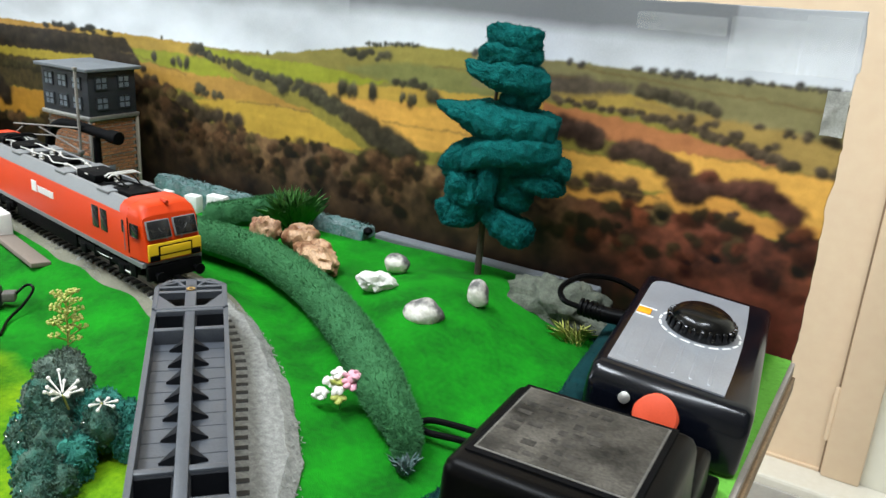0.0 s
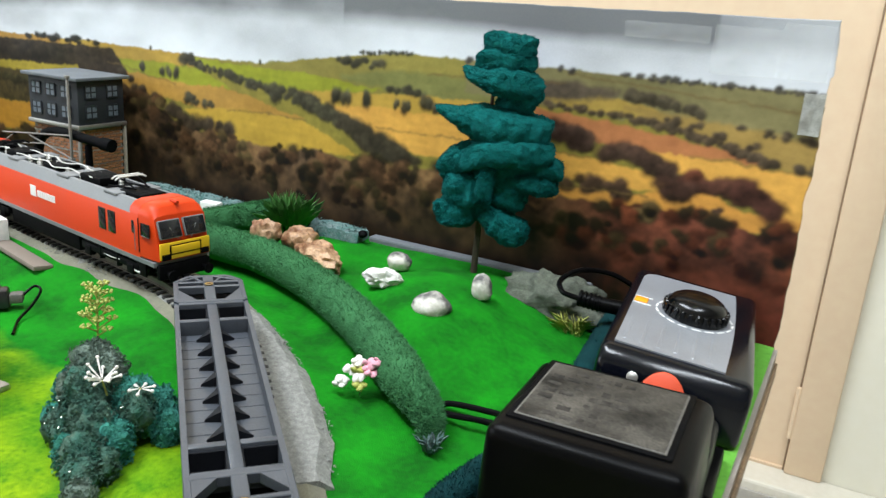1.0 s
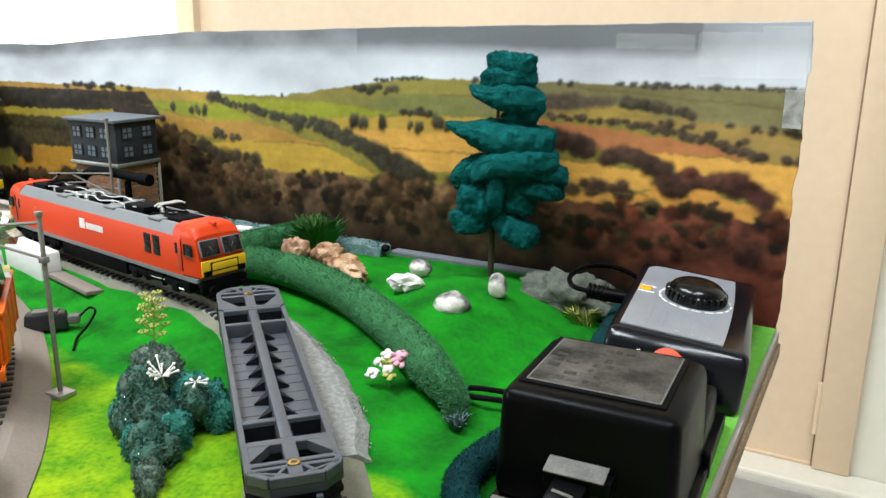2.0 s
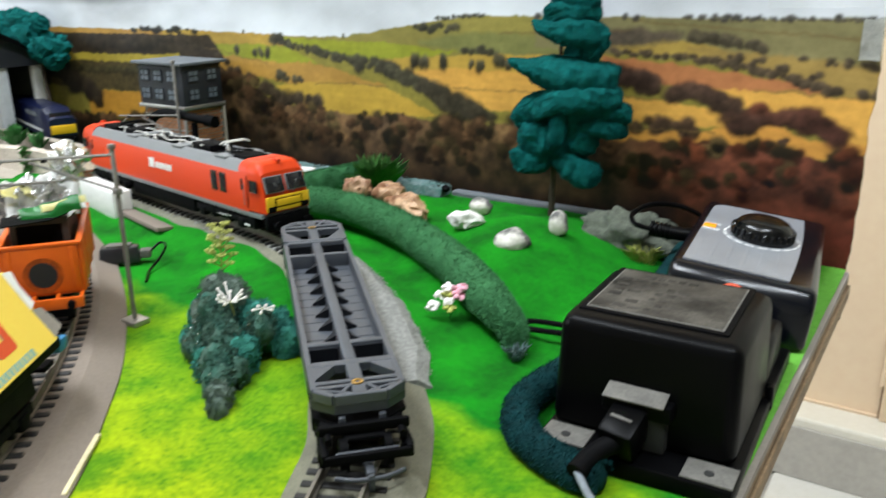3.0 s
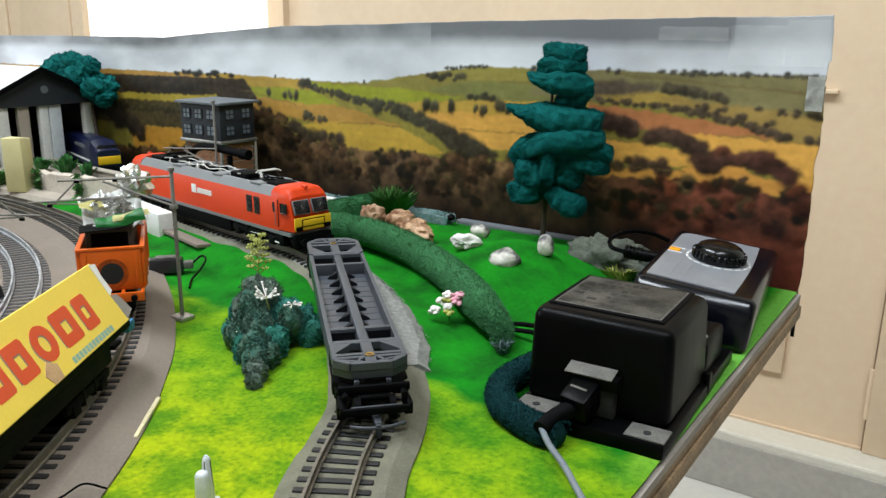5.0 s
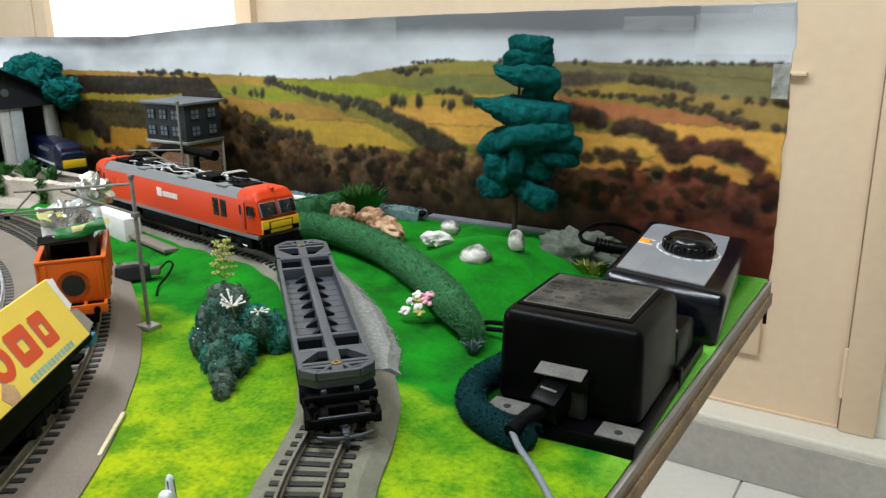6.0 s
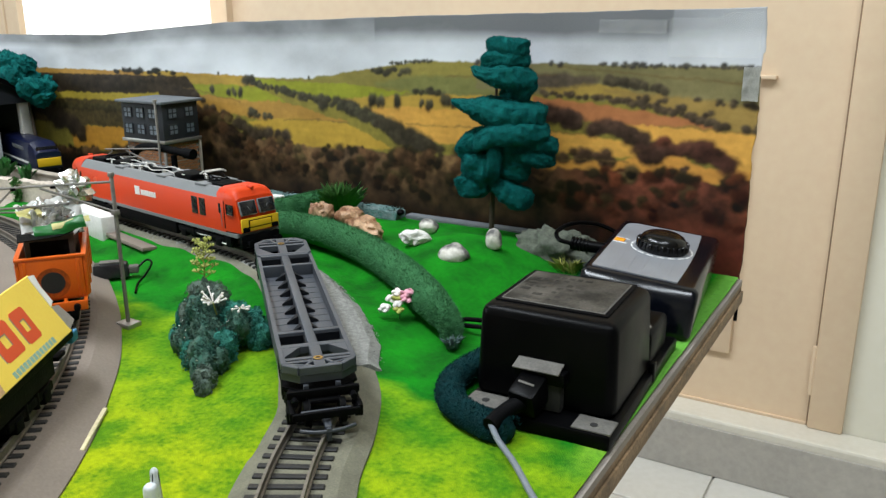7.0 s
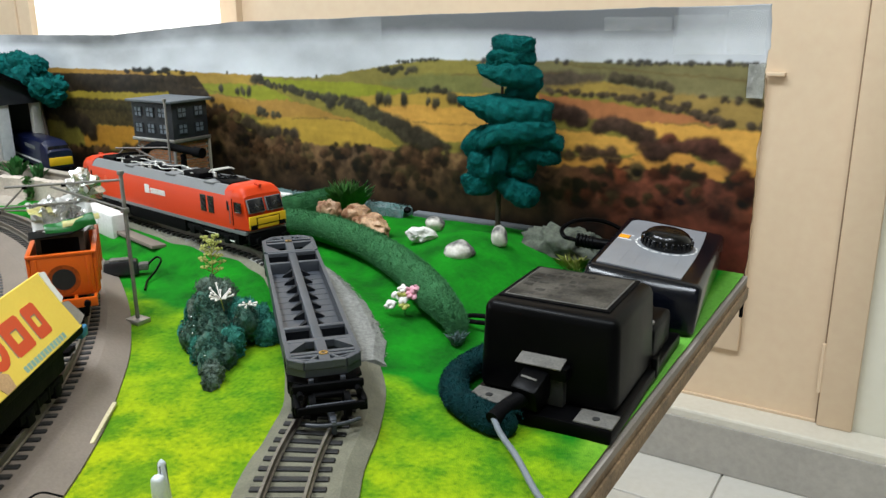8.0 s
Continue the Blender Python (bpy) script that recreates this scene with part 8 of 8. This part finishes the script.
    for _ in range(18):
        x, y, z, r, mt = rg.choice(lumps)
        d = Vector((rg.uniform(-1, 1), rg.uniform(-1, 0.2), rg.uniform(0.1, 1))).normalized() * r * 1.02
        blob(b, Vector((x, y, z)) + d, 0.0005, 0.0005, 0.0005, 0.1, 100, 1)
    tagged(part("glitter", b, "foil", o, "tiny silver specks"), kind="stuff")
    return o


flower_bush()

o = thing("flower_posy", pose(0.0340, 0.399, 0.0025) @ Matrix.Diagonal((0.62, 0.62, 0.86, 1)), "small posy of white and pink plastic flowers on the grass", "flower")
rg = random.Random(51)
part("stem", tube(B(), spline([(0, 0, 0), (0.001, 0, 0.008), (0, 0, 0.014)], 6), 0.0006, 6), "leafgreen", o)
for x, y, z, mt in ((-0.012, -0.006, 0.010, "petal"), (-0.008, -0.002, 0.0155, "petal"), (-0.003, 0.002, 0.019, "petal"), (0.001, -0.004, 0.013, "petal"), (0.006, 0.003, 0.019, "pink"), (0.010, 0.004, 0.0205, "pink"), (0.009, 0.000, 0.0165, "pink"), (0.004, -0.007, 0.009, "leaf"), (-0.001, -0.002, 0.0165, "leaf"), (-0.013, -0.008, 0.0065, "petal")):
    b = B()
    for j in range(5):
        a = 2 * math.pi * j / 5 + rg.random()
        blob(b, Vector((x, y, z)) + Vector((math.cos(a), math.sin(a), rg.uniform(-0.4, 0.6))) * 0.0026, 0.0034, 0.0030, 0.0016, 0.3, 200, 2, Matrix.Rotation(rg.uniform(-0.7, 0.7), 4, "X") @ RZ(math.degrees(a)))
    part("blossom", b, mt, o, {"petal": "white blossom", "pink": "pink blossom", "leaf": "lime leaf"}[mt])

# plain white markers on the lime grass: a rounded upright block, one with a taller one behind it
for x, y, rz, tall in ((0.0675, 0.1810, 22, 1), (0.0885, 0.149, 20, 0)):
    b = box(B(), -0.0032, 0.0032, -0.0058, 0.0056, 0, 0.0016, 0.0007)
    if tall:
        box(b, -0.0027, 0.0027, -0.0046, 0.0012, 0.001, 0.0160, 0.0019, top=(0.0003, 0.0005), seg=4)
        box(b, -0.0023, 0.0023, -0.0004, 0.0048, 0.001, 0.0205, 0.0019, top=(0.0007, 0.0012), seg=4)
    else:
        box(b, -0.0026, 0.0026, -0.0040, 0.0044, 0.001, 0.0165, 0.0020, top=(0.0003, 0.0004), seg=4)
    o = part("white_marker", b, "figure")
    o.matrix_world = pose(x, y, 0.001, 0, 0, rz)
    tagged(o, "tall stepped white plastic marker on lime grass" if tall else "short white plastic marker on lime grass", "marker", "white markers")

# white block and wooden strip beside the locomotive
o = part("foam_block", box(B(), -0.032, 0.032, -0.0075, 0.0075, 0, 0.024, 0.0016), "foam")
o.matrix_world = pose(-0.3050, 0.4360, 0.001, 0, 0, -13)
tagged(o, "white polystyrene block beside the track", "block")
o = part("wooden_strip", box(B(), -0.036, 0.036, -0.006, 0.006, 0, 0.003, 0.0005), "card")
o.matrix_world = pose(-0.245, 0.4230, 0.0078, -6, 0, -14)
tagged(o, "thin brown card strip beside the track", "strip")
for a, ln, out in ((31.0, 0.046, 0.6410), (39.5, 0.040, 0.6398), (25.5, 0.026, 0.6410)):
    b = box(B(), -ln / 2, ln / 2, -0.0011, 0.0011, 0, 0.0018, 0.0004)
    for v in b.verts:
        v.co.y += 0.0008 * noise.noise(Vector((v.co.x * 160, a, 0))) - v.co.x ** 2 * 0.8
    o = part("card_scrap", b, "cardedge")
    o.matrix_world = pose(-0.504 + out * math.cos(radians(a)), -0.194 + out * math.sin(radians(a)), 0.0014, 0, 0, a - 90)
    tagged(o, "torn cream edge of the card sheet", "card scrap", "card scraps")
o = part("wire", tube(B(), spline([(0.014, 0.118, 0.0082), (0.0195, 0.1252, 0.0085), (0.0245, 0.1309, 0.0086), (0.0263, 0.1371, 0.0086), (0.0281, 0.1465, 0.0084), (0.0263, 0.1571, 0.0082), (0.030, 0.164, 0.004)], 30), 0.00042, 6), "under")
tagged(o, "thin dark wire lying on the card", "wire")
for k in range(7):
    a = 34.3 + k * 0.46
    o = part("red_marking", box(B(), -0.0024, 0.0024, -0.0010, 0.0010, 0, 0.0005), "redmark")
    o.matrix_world = pose(-0.504 + 0.6170 * math.cos(radians(a)), -0.194 + 0.6170 * math.sin(radians(a)), 0.0074, 0, 0, a - 90 + (k % 3) * 9)
    tagged(o, "dab of red paint beside the sleepers", "marking", "red markings")


def power_clip(c, rz, lead, label):
    o = thing("power_clip", pose(*c, 0, 0, rz), label, "power clip", "track power clips")
    part("case", box(B(), -0.0150, 0.0100, -0.006, 0.006, 0.001, 0.0115, 0.0015, top=(0.001, 0.0015)), "clip", o)
    part("tongue", box(B(), 0.0095, 0.0165, -0.0035, 0.0035, 0.003, 0.0085, 0.001), "dust", o, "worn grey tongue")
    part("button", box(B(), -0.010, 0.005, -0.0035, 0.0035, 0.011, 0.0128, 0.0006), "dust", o, "worn grey button")
    inv = o.matrix_world.inverted()
    part("lead", tube(B(), spline([inv @ Vector(p) for p in lead], 36), 0.0008, 8), "black", o, "thin black lead")
    return o


power_clip((-0.192, 0.3675, 0.002), 46, [(-0.1815, 0.3785, 0.008), (-0.1800, 0.386, 0.0125), (-0.1745, 0.386, 0.011), (-0.1695, 0.376, 0.006), (-0.1640, 0.364, 0.0030), (-0.1520, 0.352, 0.0020)], "black track power clip with a thin lead, beside the wagon")
power_clip((-0.240, 0.254, 0.002), 200, [(-0.255, 0.249, 0.008), (-0.262, 0.247, 0.014), (-0.262, 0.238, 0.018), (-0.254, 0.228, 0.010), (-0.246, 0.222, 0.002)], "black track power clip inside the curve")

o = thing("speed_sign", pose(-0.249, 0.229, 0.001), "round white sign with a red rim on a grey post", "sign")
part("foot", lathe(B(), [(0.009, 0), (0.009, 0.0015), (0.004, 0.004), (0.0015, 0.006)], 20), "bluegrey", o)
part("post", cyl(B(), (0, 0, 0.004), (0, 0, 0.032), 0.0013), "metal", o)
face = Matrix.Translation((0.0012, -0.0008, 0.036)) @ RZ(-28) @ Matrix.Rotation(radians(90), 4, "Y")
part("disc", lathe(B(), [(0.0052, -0.0006), (0.0052, 0.0006)], 28, face), "boxred", o, "red rim")
part("disc_face", lathe(B(), [(0.0043, 0.0004), (0.0043, 0.0009)], 28, face), "white", o, "white disc")
part("bar", box(B(), -0.0010, 0.0010, -0.0026, 0.0026, 0.0008, 0.0012, m=face), "bluegrey", o, "dark bar on the disc")

# paper clip loop beside the transformer, staple and tape on the backdrop
o = part("wire_loop", tube(B(), spline([(0.1240, 0.4010, 0.0090), (0.100, 0.4030, 0.0080), (0.0815, 0.4000, 0.0075), (0.0755, 0.4020, 0.0072), (0.0742, 0.4065, 0.0072), (0.0790, 0.4100, 0.0076), (0.098, 0.4120, 0.0082), (0.1240, 0.4110, 0.0090)], 56), 0.0015, 8), "under")
tagged(o, "black wire loop sticking out beside the transformer", "wire loop")
o = part("staple", box(B(), -0.0012, 0.0012, -0.0006, 0.0016, -0.031, -0.010, 0.0004), "under")
o.matrix_world = pose(0.1985, 0.6000, -0.003)
tagged(o, "dark metal staple at the board's back corner", "staple")
for x, z, w, h, lb in ((0.1935, 0.1385, 0.0110, 0.0230, "shiny clear tape patch on the backdrop"), (0.1845, 0.171, 0.026, 0.030, "clear tape at the backdrop's top corner"), (0.1530, 0.1690, 0.036, 0.027, "wide clear tape square at the backdrop's top edge"), (0.1080, 0.1765, 0.050, 0.0095, "long clear tape strip along the backdrop's top")):
    t = crumple(B(), 14, 14, w, h, 0.0009, pose(x, 0.5975, z, 90, 0, 0), 130, 3)
    o = tagged(part("tape_patch", t, "tape" if w < 0.02 else "cleartape"), lb, "tape")

# ---- garden inside the curve ----
o = thing("fibre_clump", pose(-0.590, 0.300, 0.0), "shaggy brown coconut fibre clump on the layout", "fibre clump")
t = blob(B(), (0, 0, 0.035), 0.056, 0.045, 0.052, 0.34, 42, 5, None, 0.0)
part("core", t, "fibre", o).data.set_sharp_from_angle(angle=math.pi)
b, rg = B(), random.Random(61)
for _ in range(5000):
    a, e = rg.uniform(0, 2 * math.pi), rg.uniform(-0.3, 1.3)
    d = Vector((math.cos(a) * math.cos(e), math.sin(a) * math.cos(e), math.sin(e)))
    p = Vector((d.x * 0.052, d.y * 0.040, 0.035 + d.z * 0.046))
    q = p + (d + Vector((rg.uniform(-1, 1), rg.uniform(-1, 1), rg.uniform(-1.6, 0.3))) * 0.8) * 0.016
    s = Vector((rg.uniform(-1, 1), rg.uniform(-1, 1), rg.uniform(-1, 1))) * 0.0004
    b.faces.new([b.verts.new(c) for c in (p - s, p + s, q)])
tagged(part("fibre", b, "fibre", o, "loose brown fibres"), kind="stuff")
for k in range(4):
    o = part("log", tube(B(), spline([(-0.040, 0.003 * k, 0.004 + 0.007 * k), (0, 0.004 * k, 0.005 + 0.007 * k), (0.040, 0.002 * k, 0.004 + 0.007 * k)], 12), 0.0038, 10, 0.1, 120), "concrete")
    o.matrix_world = pose(-0.535, 0.255, 0.001, 0, 0, 35)
    tagged(o, "pale round log in a low pile", "log", "logs in the pile")
for i, (x, y, r, h, mt, lb, sd) in enumerate(((-0.475, 0.255, 0.030, 0.030, "leafgreen", "low green leafy plant in the garden", 71), (-0.405, 0.222, 0.034, 0.032, "leafgreen", "broad green leafy plant in the garden", 72), (-0.345, 0.190, 0.030, 0.034, "leafgreen", "spiky green plant behind the hedge", 73), (-0.345, 0.262, 0.022, 0.040, "leaf", "yellow-green grass plant beside the mast", 74), (-0.300, 0.145, 0.030, 0.030, "leafgreen", "green leafy plant behind the hedge", 75), (-0.440, 0.205, 0.034, 0.030, "leafgreen", "low green leafy plant in the garden", 76), (-0.375, 0.245, 0.024, 0.024, "leaf", "yellow-green low plant in the garden", 77), (-0.300, 0.190, 0.026, 0.036, "tealnet", "blue-green spiky plant behind the hedge", 78), (-0.50, 0.215, 0.034, 0.032, "leaf", "yellow-green leafy plant in the garden", 79), (-0.335, 0.225, 0.024, 0.030, "petal", "pale variegated plant in the garden", 80))):
    tuft("garden_plant", (x, y, 0.001), r, h, 170, mt, lb, "plant", sd, 0.003, 0.35, "garden plants")
for x, y, z, mt, lb in ((-0.372, 0.256, 0.026, "pink", "cluster of pink foam blossom on green leaves"), (-0.352, 0.246, 0.020, "pink", "small cluster of pink foam blossom"), (-0.180, 0.130, 0.034, "petal", "white rose blossom above the hedge"), (-0.375, 0.200, 0.030, "boxred", "small red-orange blossom among leaves"), (-0.445, 0.225, 0.028, "boxred", "small red-orange blossom among leaves"), (-0.36, 0.222, 0.026, "boxred", "small red-orange blossom among leaves"), (-0.415, 0.215, 0.026, "boxred", "small red-orange blossom among leaves"), (-0.40, 0.195, 0.024, "petal", "small white blossom among leaves"), (-0.243, 0.241, 0.036, "petal", "small white blossom on a thin stalk")):
    o = thing("garden_flower", pose(x, y, 0.001), lb, "flower", "garden flowers")
    part("stem", tube(B(), [Vector((0, 0, 0)), Vector((0.001, 0, z))], 0.0008, 6), "leafgreen", o)
    k = 0.42 if mt == "boxred" or "small white" in lb else 1.0
    for j in range(7):
        a = 2 * math.pi * j / 7
        part("blossom", blob(B(), (math.cos(a) * 0.010 * k * (j > 0), math.sin(a) * 0.008 * k * (j > 0), z + 0.003 * (j % 3)), 0.008 * k, 0.007 * k, 0.0055 * k, 0.35, 120, 3, seed=j), mt, o)

# window with a pale lit curtain beside the door
win = tagged(new("window_1"), "window with a white curtain made to glow, beside the door", "window", "", "structure")
for x0, x1, dy, n in ((-1.47, -1.215, -0.030, 60), (-1.225, -0.868, -0.046, 80)):
    t = bmesh.new()
    rows = []
    for k in range(n + 1):
        x = x0 + (x1 - x0) * k / n
        y = WALL + dy + 0.007 * math.sin(k * 0.62) + 0.005 * math.sin(k * 0.23 + 1)
        rows.append([t.verts.new((x, y + 0.004 * math.sin(z * 3 + k * 0.1), z)) for z in (-0.30, 0.1, 0.5, 0.9, 1.30)])
    for p, q in zip(rows, rows[1:]):
        for k in range(4):
            t.faces.new((p[k], q[k], q[k + 1], p[k + 1]))
    bmesh.ops.solidify(t, geom=t.faces[:], thickness=0.001)
    part("curtain", t, "curtain", win, "white curtain made to glow as if backlit")
b = box(B(), -2.05, -1.485, WALL - 0.030, WALL - 0.0005, -0.30, 1.30, 0.004)
box(b, -2.00, -1.80, WALL - 0.036, WALL - 0.028, -0.20, 1.20, 0.004)
box(b, -1.74, -1.53, WALL - 0.036, WALL - 0.028, -0.20, 1.20, 0.004)
part("shutter", b, "wall", win, "cream wooden shutter")
part("curtain_rail", cyl(B(), (-2.1, WALL - 0.040, 1.305), (-0.86, WALL - 0.040, 1.305), 0.008), "metal", win)

o = part("cord", tube(B(), spline([(-0.190, 0.178, 0.0022), (-0.196, 0.190, 0.0026), (-0.199, 0.202, 0.0026), (-0.197, 0.218, 0.0022)], 16), 0.0009, 6), "leaf")
tagged(o, "short lime cord lying on the grass", "cord")
